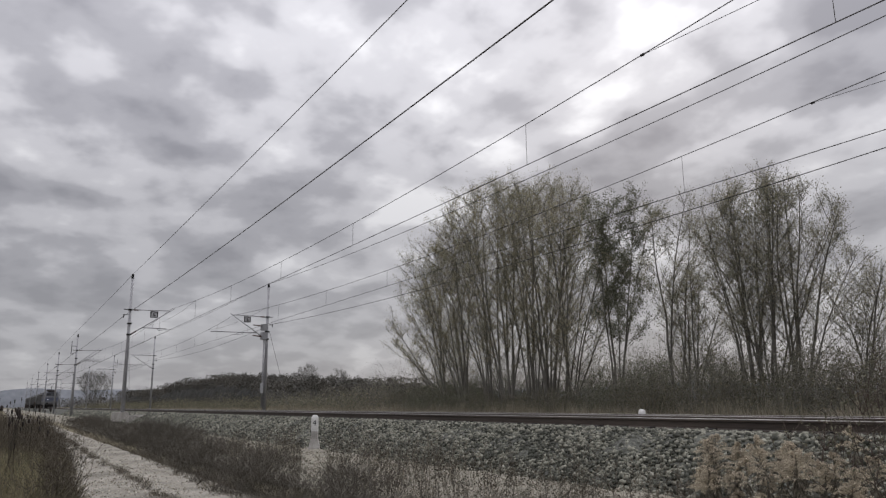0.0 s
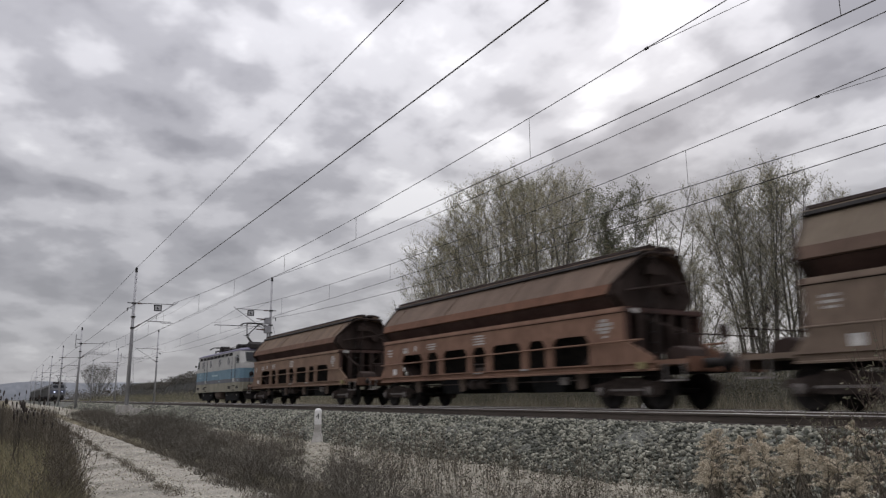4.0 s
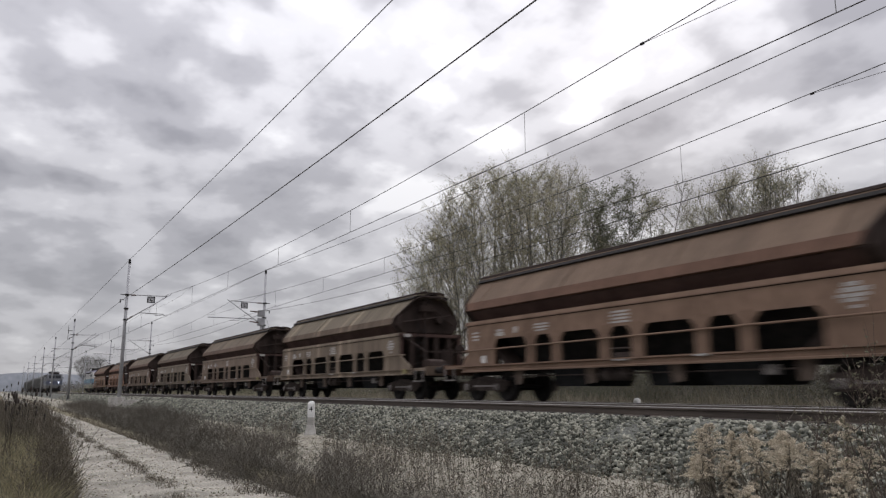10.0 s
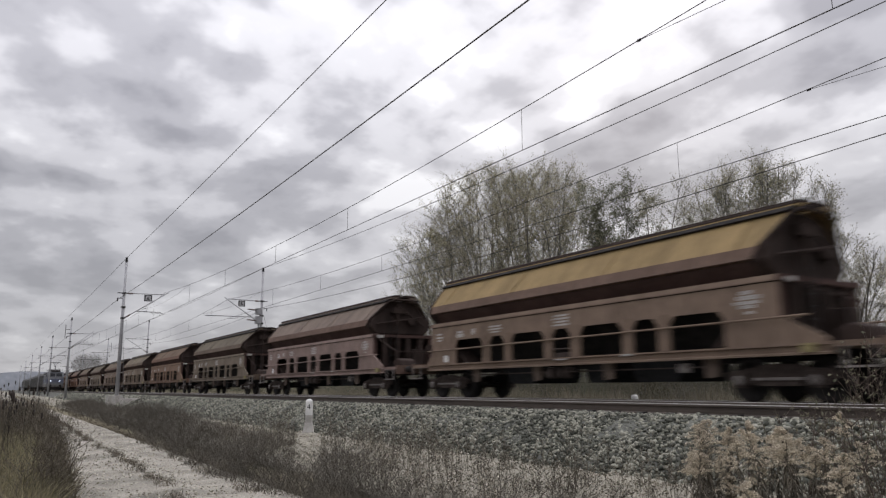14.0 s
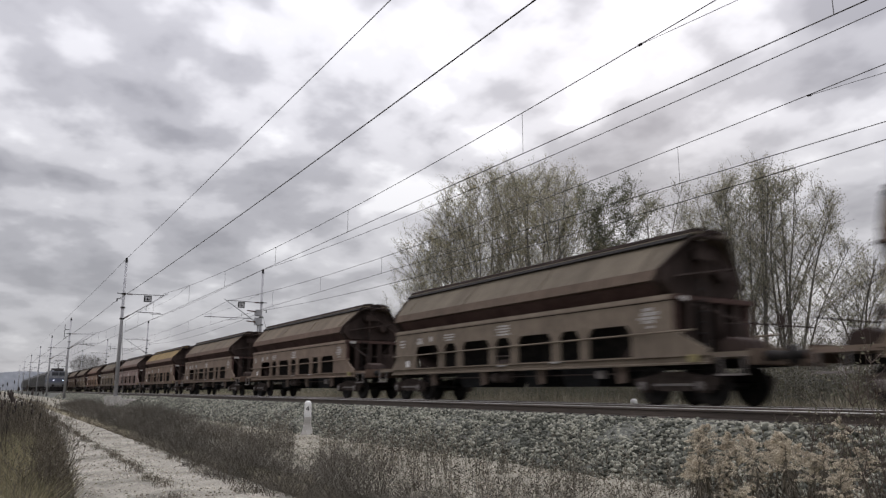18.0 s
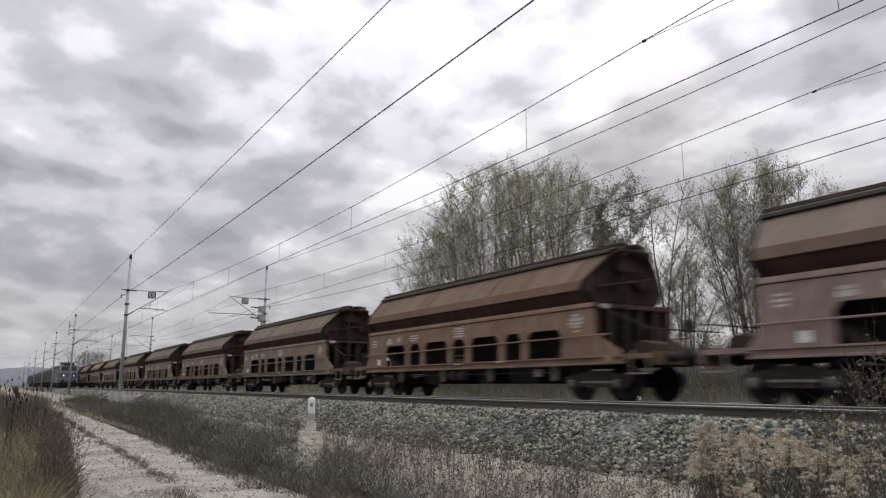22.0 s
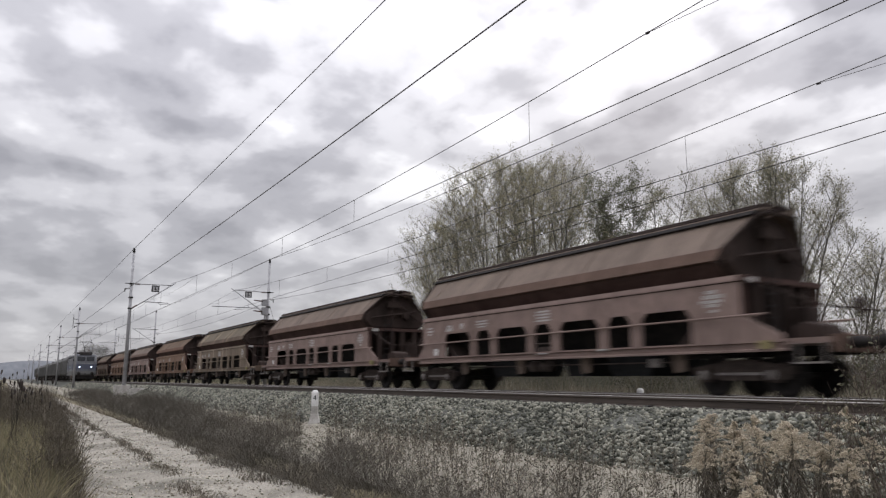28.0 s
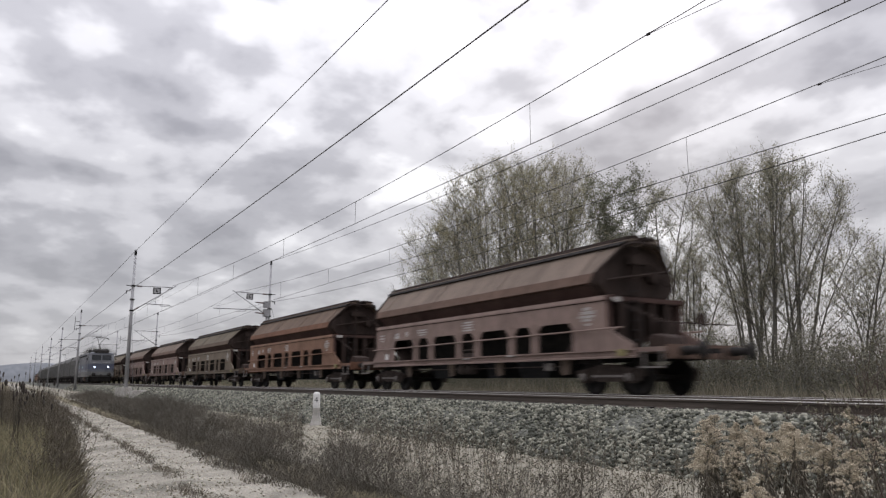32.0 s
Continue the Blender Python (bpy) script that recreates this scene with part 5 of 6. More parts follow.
def trains():
    made, first = [], {}
    for kind in ORDER:
        if kind not in first:
            first[kind] = hopper_wagon(KINDS[kind][1], KINDS[kind][0])
            made.append(first[kind])
        else:
            made.append(copy_thing(first[kind], pose(0, 0, 0)))
    engine = locomotive("blue, grey and cream electric locomotive with round windows", 1, False, (M_GREY_UP, M_BLUE, M_SLATE, M_CREAM, M_PURPLE))
    other = locomotive("dull grey-blue electric locomotive with lit headlamps", 1, True, (M_DULL_UP, M_DULL_BLUE, M_SLATE, M_DULL_LOW, M_SLATE))
    tail = [covered_wagon("grey ribbed covered goods wagon")]
    for i in range(9):
        tail.append(copy_thing(tail[0], pose(0, 0, 0)))
    return engine, made, other, tail


# ---- plants ----
def tree(name, label, seed, base, stems, reach, roof, leaf_mat, leaf_size=0.038, leafy=9.0, bare=0.12, thick=0.06, limbs=16, twigs=9, low=0.2, depth=1.6, limb_len=2.2, bark=None, twig_r=0.009, turn=0):
    """A tree of one or several stems that fan out from the base to fill a crown: reach is the crown's span along X, roof a row of (x, height) for its outline."""
    rng = np.random.default_rng(seed)
    t = thing(name, label, "tree", pose(*base, 0, 0, turn))
    rx, rz = np.array([p[0] for p in roof]) - base[0], np.array([p[1] for p in roof]) - base[2]

    def over(q, ease=1.0):
        return q[2] > np.interp(q[0], rx, rz, left=0, right=0) * ease
    limb_p, limb_r, twig_p, twig_r_, leaf_c, trunks = [], [], [], [], [], []
    u = np.linspace(0, 1, 10)
    for s in range(stems):
        gx = reach[0] + (reach[1] - reach[0]) * (s + rng.uniform(0.1, 0.9)) / stems - base[0]
        gz = np.interp(gx, rx, rz) * rng.uniform(0.86, 0.99)
        goal = np.array([gx, rng.uniform(-depth, depth), gz])
        root = np.array([rng.normal(0, 0.12) + 0.07 * gx * (stems > 2), rng.normal(0, 0.12), -0.2])
        bow = root + (goal - root) * [0.38, 0.38, 0.58] + rng.normal(0, 0.25, 3) * (stems > 1)
        p = root * ((1 - u) ** 2)[:, None] + bow * (2 * u * (1 - u))[:, None] + goal * (u ** 2)[:, None]
        p[1:, :2] += np.cumsum(rng.normal(0, 0.035, (9, 2)), axis=0) * (gz / 9)
        r = thick * rng.uniform(0.6, 1.2) * (1 - u * 0.92) + 0.006
        trunks.append((p, r))
        for i in range(limbs):
            v = low + (0.99 - low) * ((i + rng.uniform(0, 1)) / limbs) ** 0.8
            k = min(int(v * 9), 8)
            q = p[k] + (p[k + 1] - p[k]) * (v * 9 - k)
            way = (p[k + 1] - p[k]) / np.linalg.norm(p[k + 1] - p[k])
            b = rng.uniform(0, 2 * np.pi)
            wd = way * 0.55 + np.array([np.cos(b), np.sin(b), rng.uniform(-0.1, 0.6)]) * rng.uniform(0.6, 1.1)
            wd /= np.linalg.norm(wd)
            length = limb_len * rng.uniform(0.5, 1.3) * (1.15 - v * 0.6)
            c = np.linspace(0, 1, 5)
            for _ in range(5):
                lp = q + wd * length * c[:, None] + np.array([0, 0, 0.2]) * length * (c ** 2)[:, None]
                if not over(lp[-1], rng.uniform(0.94, 1.05)):
                    break
                length *= 0.62
            else:
                continue
            lp[1:] += np.cumsum(rng.normal(0, 0.03, (4, 3)), axis=0) * length / 2
            limb_p.append(lp)
            limb_r.append(thick * 0.3 * (1 - v * 0.55) * (1 - c * 0.85) + 0.004)
            for j in range(twigs):
                f = rng.uniform(0.15, 1.0) * 4
                k2 = min(int(f), 3)
                o = lp[k2] + (lp[k2 + 1] - lp[k2]) * (f - k2)
                b2 = rng.uniform(0, 2 * np.pi)
                tl = limb_len * rng.uniform(0.16, 0.42)
                tw = wd * 0.8 + np.array([np.cos(b2) * 0.8, np.sin(b2) * 0.8, rng.uniform(0.0, 0.9)])
                tw /= np.linalg.norm(tw)
                d = np.linspace(0, 1, 2)
                tp = o + tw * tl * d[:, None]
                if over(tp[-1], rng.uniform(0.97, 1.08)):
                    continue
                twig_p.append(tp)
                twig_r_.append(twig_r * (1 - d * 0.75))
                if rng.uniform() > bare:
                    n = int(rng.uniform(0.5, 1.5) * leafy)
                    leaf_c.append(tp[0] + (tp[1] - tp[0]) * rng.uniform(0.1, 1.0, (n, 1)) + rng.normal(0, 0.07 + 0.05 * tl, (n, 3)))
    for p, r in trunks:
        v, f = tubes([p], [r], 7)
        sheet("trunk", v, f, bark or M_BARK, t, True)
    v, f = tubes(limb_p, limb_r, 4)
    tagged(sheet("branchwork", v, f, bark or M_BARK, t), kind="stuff")
    v, f = tubes(twig_p, twig_r_, 3)
    tagged(sheet("fine_branchwork", v, f, bark or M_TWIG, t), kind="stuff")
    if leaf_c:
        v, f = leaves(rng, np.concatenate(leaf_c), leaf_size)
        tagged(sheet("crown", v, f, leaf_mat, t), kind="stuff")
    return t


def shrub(label, seed, base, width, height, mat, shoots=60, leafy=26, leaf_size=0.06):
    """A thicket of thin arching shoots with small leaves."""
    rng = np.random.default_rng(seed)
    t = thing("shrub", label, "shrub", pose(*base))
    a = rng.uniform(0, 2 * np.pi, shoots)
    r = np.sqrt(rng.uniform(0, 1, shoots)) * width * 0.5
    root = np.stack([np.cos(a) * r, np.sin(a) * r * 0.7, np.full(shoots, -0.15)], axis=1)
    h = height * rng.uniform(0.5, 1.1, shoots) * (1 - 0.35 * (r / (width * 0.5)) ** 2)
    u = np.linspace(0, 1, 6)
    b = rng.uniform(0, 2 * np.pi, shoots)
    out = np.stack([np.cos(b), np.sin(b), np.zeros(shoots)], axis=1) * (h * rng.uniform(0.1, 0.5, shoots))[:, None]
    p = root[:, None] + out[:, None] * (u ** 1.6)[None, :, None]
    p[:, :, 2] += h[:, None] * u[None] * (1 - 0.12 * u[None])
    p += np.cumsum(rng.normal(0, 0.02, p.shape), axis=1) * h[:, None, None] * 0.5
    tw, tr = [], []
    for i in range(shoots):
        for j in range(7):
            k = rng.integers(1, 5)
            d = rng.normal(size=3)
            d[2] = abs(d[2]) + 0.3
            d *= h[i] * rng.uniform(0.1, 0.28) / np.linalg.norm(d)
            tw.append([p[i, k], p[i, k] + d * 0.55 + rng.normal(0, 0.02, 3), p[i, k] + d])
            tr.append([0.007, 0.005, 0.002])
    v, f = tubes(p, np.outer(rng.uniform(0.008, 0.02, shoots), 1 - 0.85 * u), 4)
    tagged(sheet("branchwork", v, f, M_TWIG, t), kind="stuff")
    tw = np.array(tw)
    v, f = tubes(tw, tr, 3)
    tagged(sheet("fine_branchwork", v, f, M_TWIG, t), kind="stuff")
    n = len(tw) * leafy // 7
    c = tw[rng.integers(0, len(tw), n), rng.integers(1, 3, n)] + rng.normal(0, 0.09 * height / 2, (n, 3))
    v, f = leaves(rng, c, leaf_size)
    tagged(sheet("foliage", v, f, mat, t), kind="stuff")
    return t


def trees():
    # outlines (x, height) of the two rounded clumps and of the slender trees between them
    LEFT = ((-52.6, 1.0), (-52.2, 3.4), (-51.3, 6.0), (-49.5, 9.4), (-47.6, 11.5), (-44.0, 13.0), (-42.0, 13.9), (-40.0, 14.8), (-37.2, 14.2), (-34.8, 13.8), (-32.4, 13.8), (-30.8, 13.3), (-29.6, 11.6), (-28.6, 9.6), (-27.6, 8.6), (-26.4, 6.8), (-25.6, 4.5), (-25.2, 1.0))
    GREEN = ((-29.0, 6.0), (-28.4, 10.2), (-27.5, 10.9), (-26.6, 11.7), (-25.6, 10.3), (-25.0, 8.2), (-24.6, 5.5))
    SLIM = ((-24.7, 6.0), (-24.3, 9.8), (-23.5, 9.6), (-22.8, 10.2), (-22.4, 8.8), (-22.0, 5.0))
    RIGHT = ((-22.9, 3.0), (-22.5, 7.0), (-21.8, 9.0), (-20.4, 9.8), (-19.0, 9.5), (-17.9, 9.5), (-16.8, 9.1), (-15.9, 8.7), (-15.3, 7.3), (-14.7, 5.9), (-14.2, 5.0), (-13.9, 2.0))
    MIDDLE = ((-25.6, 3.0), (-24.8, 5.6), (-23.4, 6.6), (-22.0, 5.8), (-21.2, 3.5))
    LOW = ((-16.2, 3.0), (-15.4, 4.6), (-14.2, 5.0), (-13.0, 4.8), (-12.4, 3.0))
    spec = (
        # x, y, stems, span of the crown, outline, leaf, leafiness, share of bare twigs, limbs
        (-44.6, 26.6, 8, (-52.2, -45.6), LEFT, M_LEAF, 18, 0.12, 20),
        (-41.4, 26.4, 9, (-50.4, -41.5), LEFT, M_LEAF, 19, 0.1, 21),
        (-38.9, 26.7, 9, (-46.5, -37.5), LEFT, M_LEAF, 19, 0.1, 21),
        (-36.6, 26.3, 9, (-43.0, -34.0), LEFT, M_LEAF, 19, 0.1, 21),
        (-34.7, 26.6, 9, (-39.5, -31.0), LEFT, M_LEAF, 19, 0.1, 21),
        (-33.0, 26.4, 9, (-36.0, -28.6), LEFT, M_LEAF, 19, 0.12, 21),
        (-31.2, 26.1, 7, (-31.6, -26.2), LEFT, M_LEAF, 17, 0.18, 18),
        (-27.9, 26.6, 5, (-28.8, -25.0), GREEN, M_LEAF_GREEN, 30, 0.05, 22),
        (-23.9, 26.4, 3, (-24.5, -22.6), SLIM, M_LEAF_PALE, 26, 0.15, 20),
        (-23.2, 26.9, 5, (-25.0, -21.6), MIDDLE, M_LEAF_PALE, 22, 0.15, 16),
        (-19.9, 26.6, 7, (-22.6, -18.0), RIGHT, M_LEAF_PALE, 17, 0.15, 19),
        (-18.9, 26.4, 9, (-22.0, -15.2), RIGHT, M_LEAF_PALE, 17, 0.15, 19),
        (-18.0, 26.6, 6, (-19.0, -14.2), RIGHT, M_LEAF_PALE, 16, 0.15, 18),
        (-15.2, 26.4, 4, (-15.6, -12.8), LOW, M_LEAF_PALE, 18, 0.2, 15),
    )
    names = {M_LEAF: "multi-stemmed willow with thin olive-brown autumn leaves", M_LEAF_GREEN: "slender tree with dark green leaves among the willows",
             M_LEAF_PALE: "half-bare tree with pale sparse autumn leaves"}
    for i, (x, y, stems, reach, roof, leaf, leafy, bare, limbs) in enumerate(spec):
        willow = leaf is M_LEAF
        tree("willow_tree" if willow else "tree", names[leaf], 100 + i, (x, y, -0.45), stems, reach, roof, leaf, leafy=leafy, bare=bare, limbs=limbs,
             low=0.14 if willow else 0.24, thick=0.065 if willow else 0.06, twigs=10, limb_len=2.7 if willow else 2.1, depth=1.7 if willow else 1.3, leaf_size=0.037 if willow else 0.044 if leaf is M_LEAF_GREEN else 0.032)
    rng = np.random.default_rng(77)
    # thicket under and beside the trees
    rows = []
    for x in np.arange(-50, -44, 1.6):
        rows.append((x, 25.5, 3.2, 2.6, M_SCRUB, "low brown thicket under the willows"))
    for x in np.arange(-45, -39, 1.8):
        rows.append((x, 24.3, 3.0, 2.6, M_LEAF_GREEN, "dense dark thicket under the willows"))
    for x in np.arange(-39, -28, 1.8):
        rows.append((x, 24.0, 2.8, 1.9, M_SCRUB, "low brown thicket under the willows"))
    for x in np.arange(-51, -28, 1.6):
        rows.append((x, 30.0, 3.6, 4.8 + 0.9 * math.sin(x * 1.7), M_LEAF_GREEN, "dense dark thicket behind the willows"))
    for x, y, h in ((-28.5, 25, 3.0), (-26.6, 24.6, 2.6), (-25.2, 25.3, 3.4), (-23.6, 25.0, 3.2), (-27.4, 28, 4.4), (-24.4, 28, 4.4), (-25.8, 27, 4.0), (-22.6, 27.5, 4.4)):
        rows.append((x, y, 2.6, h, M_LEAF_GREEN, "grey-green bush beside the trees"))
    for x in np.arange(-22.4, -6, 1.3):
        rows.append((x, 23.0 + 1.5 * math.sin(x * 3.1), 3.0, 3.1 + 0.7 * math.sin(x * 1.9) + 0.03 * (x + 22), M_SCRUB, "brown tangled shrub beneath the trees"))
    for x in np.arange(-20.4, -6, 1.9):
        rows.append((x, 26.5, 3.4, 4.2 + 0.6 * math.sin(x * 2.3) + 0.03 * (x + 20), M_SCRUB, "brown tangled shrub beneath the trees"))
    for i, (x, y, w, h, m, text) in enumerate(rows):
        shrub(text, 300 + i, (x + rng.uniform(-0.4, 0.4), y, -0.5), w, h * rng.uniform(0.85, 1.1), m, 60, 56, 0.036)
    # thin hedge running back to the left of the willows
    for i, x in enumerate(np.arange(-88, -48, 3.2)):
        shrub("thin pale hedge of leafless shoots", 420 + i, (x, 29 + 3 * math.sin(x), -0.5), 4.2, 2.6 + 0.5 * math.sin(x * 2.7) + 2.8 * max(0, (x + 76) / 28), M_LEAF_PALE, 90, 12, 0.035)


def far_woods():
    rng = np.random.default_rng(9)
    # distant wood: many small clumps under an uneven roofline
    n = 70000
    x = rng.uniform(-330, -88, n)
    depth = rng.uniform(0, 1, n) ** 1.5 * 22
    y = 40 + depth

    def crest(x):
        """The height of the wood's uneven top."""
        h = np.interp(x, [-330, -258, -214, -165, -133, -112, -100, -88], [6.6, 5.8, 7.4, 7.2, 4.9, 4.5, 3.6, 3.2])
        return h + 0.35 * np.sin(x * 0.21) + 0.3 * np.sin(x * 0.47 + 1) + 0.2 * np.sin(x * 1.1)
    roof = crest(x) + 0.03 * depth
    z = -0.6 + roof * (1.0 - 0.28 * rng.uniform(0, 1, n) ** 2)
    side = rng.uniform(0, 1, n) < 0.62
    z = np.where(side, -0.6 + roof * rng.uniform(0, 0.95, n), z)
    y = np.where(side, 40 + 6 * (z / roof) + rng.normal(0, 0.5, n), y)
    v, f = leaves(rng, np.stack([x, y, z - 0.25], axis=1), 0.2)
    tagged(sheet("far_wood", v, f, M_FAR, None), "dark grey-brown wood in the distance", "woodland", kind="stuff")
    # rounded crowns standing above it
    k = 260
    cx = rng.uniform(-330, -90, k)
    cy = rng.uniform(41, 54, k)
    rad = rng.uniform(0.7, 1.6, k) * (1 + (-90 - cx) / 400)
    cz = crest(cx) - 0.6 - rad * 0.8 + rng.uniform(-0.5, 0.7, k)
    d = rng.normal(size=(k, 230, 3))
    d /= np.linalg.norm(d, axis=2, keepdims=True)
    d *= rng.uniform(0.55, 1.0, (k, 230, 1)) * rad[:, None, None]
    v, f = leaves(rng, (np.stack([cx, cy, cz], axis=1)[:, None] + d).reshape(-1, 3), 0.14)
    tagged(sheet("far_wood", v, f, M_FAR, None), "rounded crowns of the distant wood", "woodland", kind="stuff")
    # inner mass, its dark colour painted as shade behind the leaves
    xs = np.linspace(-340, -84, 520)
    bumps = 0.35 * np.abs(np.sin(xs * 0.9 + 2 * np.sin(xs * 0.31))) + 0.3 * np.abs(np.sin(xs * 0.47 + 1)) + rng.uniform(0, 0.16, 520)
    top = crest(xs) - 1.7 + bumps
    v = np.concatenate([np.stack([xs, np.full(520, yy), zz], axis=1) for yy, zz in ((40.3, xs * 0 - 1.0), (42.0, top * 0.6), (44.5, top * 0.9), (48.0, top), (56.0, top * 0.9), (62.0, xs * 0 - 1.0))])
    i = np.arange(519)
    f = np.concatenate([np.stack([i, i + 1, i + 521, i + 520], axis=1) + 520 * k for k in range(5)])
    tagged(sheet("far_wood", v, f, M_FAR_CORE, None, True), "inner mass of the distant wood, painted dark as shade", "woodland", kind="stuff")
    # lower brown scrub in front of the wood, behind the far track
    n = 60000
    x = rng.uniform(-300, -48, n)
    y = rng.uniform(21, 36, n)
    z = -0.5 + (1.3 + 0.5 * np.sin(x * 0.2) + 0.4 * np.sin(x * 0.7)) * rng.uniform(0, 1, n)
    v, f = leaves(rng, np.stack([x, y, z], axis=1), 0.09)
    tagged(sheet("roadside_scrub", v, f, M_SCRUB, None), "low brown scrub beyond the railway", "scrub", kind="stuff")
    def ball(x, top, half, foot=0.35):
        return [(x + half * math.sin(a), top * (foot + (1 - foot) * math.cos(a))) for a in np.linspace(-1.5, 1.5, 13)]
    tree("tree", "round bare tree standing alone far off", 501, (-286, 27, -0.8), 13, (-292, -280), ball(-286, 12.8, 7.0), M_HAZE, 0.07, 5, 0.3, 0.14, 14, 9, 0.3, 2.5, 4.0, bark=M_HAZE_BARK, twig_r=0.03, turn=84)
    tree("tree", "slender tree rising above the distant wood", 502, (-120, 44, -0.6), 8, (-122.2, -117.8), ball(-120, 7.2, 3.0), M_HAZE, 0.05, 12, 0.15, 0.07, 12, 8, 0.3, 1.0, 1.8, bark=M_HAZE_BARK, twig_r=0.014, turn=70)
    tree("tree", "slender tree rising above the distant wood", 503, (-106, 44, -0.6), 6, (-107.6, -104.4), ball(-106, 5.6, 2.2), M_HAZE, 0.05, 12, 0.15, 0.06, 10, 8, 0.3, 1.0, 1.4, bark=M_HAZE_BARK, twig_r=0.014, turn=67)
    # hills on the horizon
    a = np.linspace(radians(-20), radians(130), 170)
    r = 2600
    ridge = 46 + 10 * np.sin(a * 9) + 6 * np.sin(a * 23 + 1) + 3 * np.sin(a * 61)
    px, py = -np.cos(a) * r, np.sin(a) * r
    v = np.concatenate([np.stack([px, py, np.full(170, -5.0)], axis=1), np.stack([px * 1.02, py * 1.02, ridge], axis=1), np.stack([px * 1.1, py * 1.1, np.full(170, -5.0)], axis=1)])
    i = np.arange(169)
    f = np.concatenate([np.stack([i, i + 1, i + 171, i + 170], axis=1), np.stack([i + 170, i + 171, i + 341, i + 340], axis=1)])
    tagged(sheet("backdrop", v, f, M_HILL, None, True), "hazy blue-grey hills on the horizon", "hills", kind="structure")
    # hazy far tree line towards the vanishing point
    n = 30000
    x = rng.uniform(-1100, -330, n)
    y = rng.uniform(-130, 170, n)
    keep = np.abs(y - 12) > 24
    z = -1 + rng.uniform(0, 1, n) * 8
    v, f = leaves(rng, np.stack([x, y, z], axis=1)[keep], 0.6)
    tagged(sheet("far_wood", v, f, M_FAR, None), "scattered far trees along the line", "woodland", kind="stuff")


def grounded(x, y):
    return np.stack([x, y, lie(x, y) - 0.02], axis=1)


def bank_edge(x):
    """Where the rough bank ends and the dirt road begins."""
    return np.interp(x, [-92, -50, -26, -18, -13.5, -10.5, -6], [2.6, 2.5, 1.75, 1.4, 1.15, 0.95, 0.7])


def thicket_edge(x):
    """Where the road ends and the brambles begin."""
    return np.interp(x, [-90, -31, -19, -13, -10.8, -9, -5], [4.7, 3.95, 3.6, 3.4, 3.42, 3.85, 4.3])


def weeds():
    rng = np.random.default_rng(21)

    def bank(n, near, reach, wide, power=1.6):
        x = -near - reach * rng.uniform(0, 1, n) ** power
        y = bank_edge(x) - wide * rng.uniform(0, 1, n) ** 1.6 + 0.1 * np.sin(x * 1.9) * rng.uniform(0, 1, n)
        return x, y
    # rough grass bank beside the dirt road, olive low down and brown above
    x, y = bank(24000, 3.5, 75, 7.0, 1.7)
    pair = [blades(rng, grounded(x, y), 0.42, 0.006, 0.7, 0.6)]
    x, y = bank(5000, 3.5, 80, 6.0)
    pair.append(blades(rng, grounded(x, y - 0.3), 0.75, 0.005, 0.35))
    n = 7000
    x = rng.uniform(-4, 14, n)
    y = rng.uniform(-7, 1.0, n)
    pair.append(blades(rng, grounded(x, y), 0.22, 0.006, 0.6))
    x, y = bank(12000, 3.5, 16, 2.8, 1.2)
    light = blades(rng, grounded(x, y - 0.35), 0.62, 0.006, 0.55, 0.6)
    v, f = light
    tagged(sheet("olive_grass", v, f, M_OLIVE_GRASS), "yellowish olive grass low on the bank", "grass", kind="stuff")
    v, f = joined(*pair)
    tagged(sheet("rough_grass", v, f, M_GRASS), "tall dry olive-brown grass on the bank beside the road", "grass", kind="stuff")
    # dead brown weeds: branching stems with withered leaves, thickest along the road
    x, y = bank(4600, 9, 57, 3.6)
    keep = rng.uniform(0, 1, len(x)) < (0.35 + 0.65 * (np.sin(x * 1.3 + y) > -0.3)) * np.where((x > -17) & (y < bank_edge(x) - 0.35), 0.15, 1.0)
    x, y = x[keep], y[keep] - 0.12
    n = len(x)
    root = grounded(x, y)
    h = rng.uniform(0.55, 1.2, n) * (0.9 + 0.15 * np.sin(x * 0.9))
    u = np.linspace(0, 1, 5)
    p = np.repeat(root[:, None], 5, axis=1)
    p[:, :, :2] += rng.normal(0, 0.16, (n, 1, 2)) * (h[:, None] * u[None] ** 1.4)[:, :, None]
    p[:, :, 2] += h[:, None] * u[None]
    p += np.cumsum(rng.normal(0, 0.012, p.shape), axis=1)
    stems = tubes(p, np.tile(0.0045 * (1 - 0.6 * u), (n, 1)), 3)
    k = np.repeat(np.arange(n), 5)
    o = p[k, rng.integers(1, 5, len(k))]
    e = rng.normal(0, 0.09, (len(k), 3))
    e[:, 2] = np.abs(e[:, 2]) + 0.05
    twigs = tubes(np.stack([o, o + e * 0.6, o + e], axis=1), np.tile([0.003, 0.0022, 0.001], (len(k), 1)), 3)
    m = 48000
    k2 = rng.integers(0, len(k), m)
    c = o[k2] + e[k2] * rng.uniform(0, 1.1, (m, 1)) + rng.normal(0, 0.035, (m, 3))
    x, y = bank(12000, 6, 60, 3.0)
    v, f = joined(stems, twigs, leaves(rng, c, 0.013), blades(rng, grounded(x, y - 0.1), 0.6, 0.005, 0.4))
    tagged(sheet("dead_weeds", v, f, M_WEED), "dead dark brown weeds mixed into the bank's grass", "weeds", kind="stuff")
    # dark stalks with seed heads standing out of it
    n = 75
    x = -13 - 22 * rng.uniform(0, 1, n) ** 1.2
    y = -x * rng.uniform(-0.03, 0.05, n)
    root = grounded(x, y)
    h = rng.uniform(0.95, 1.6, n)
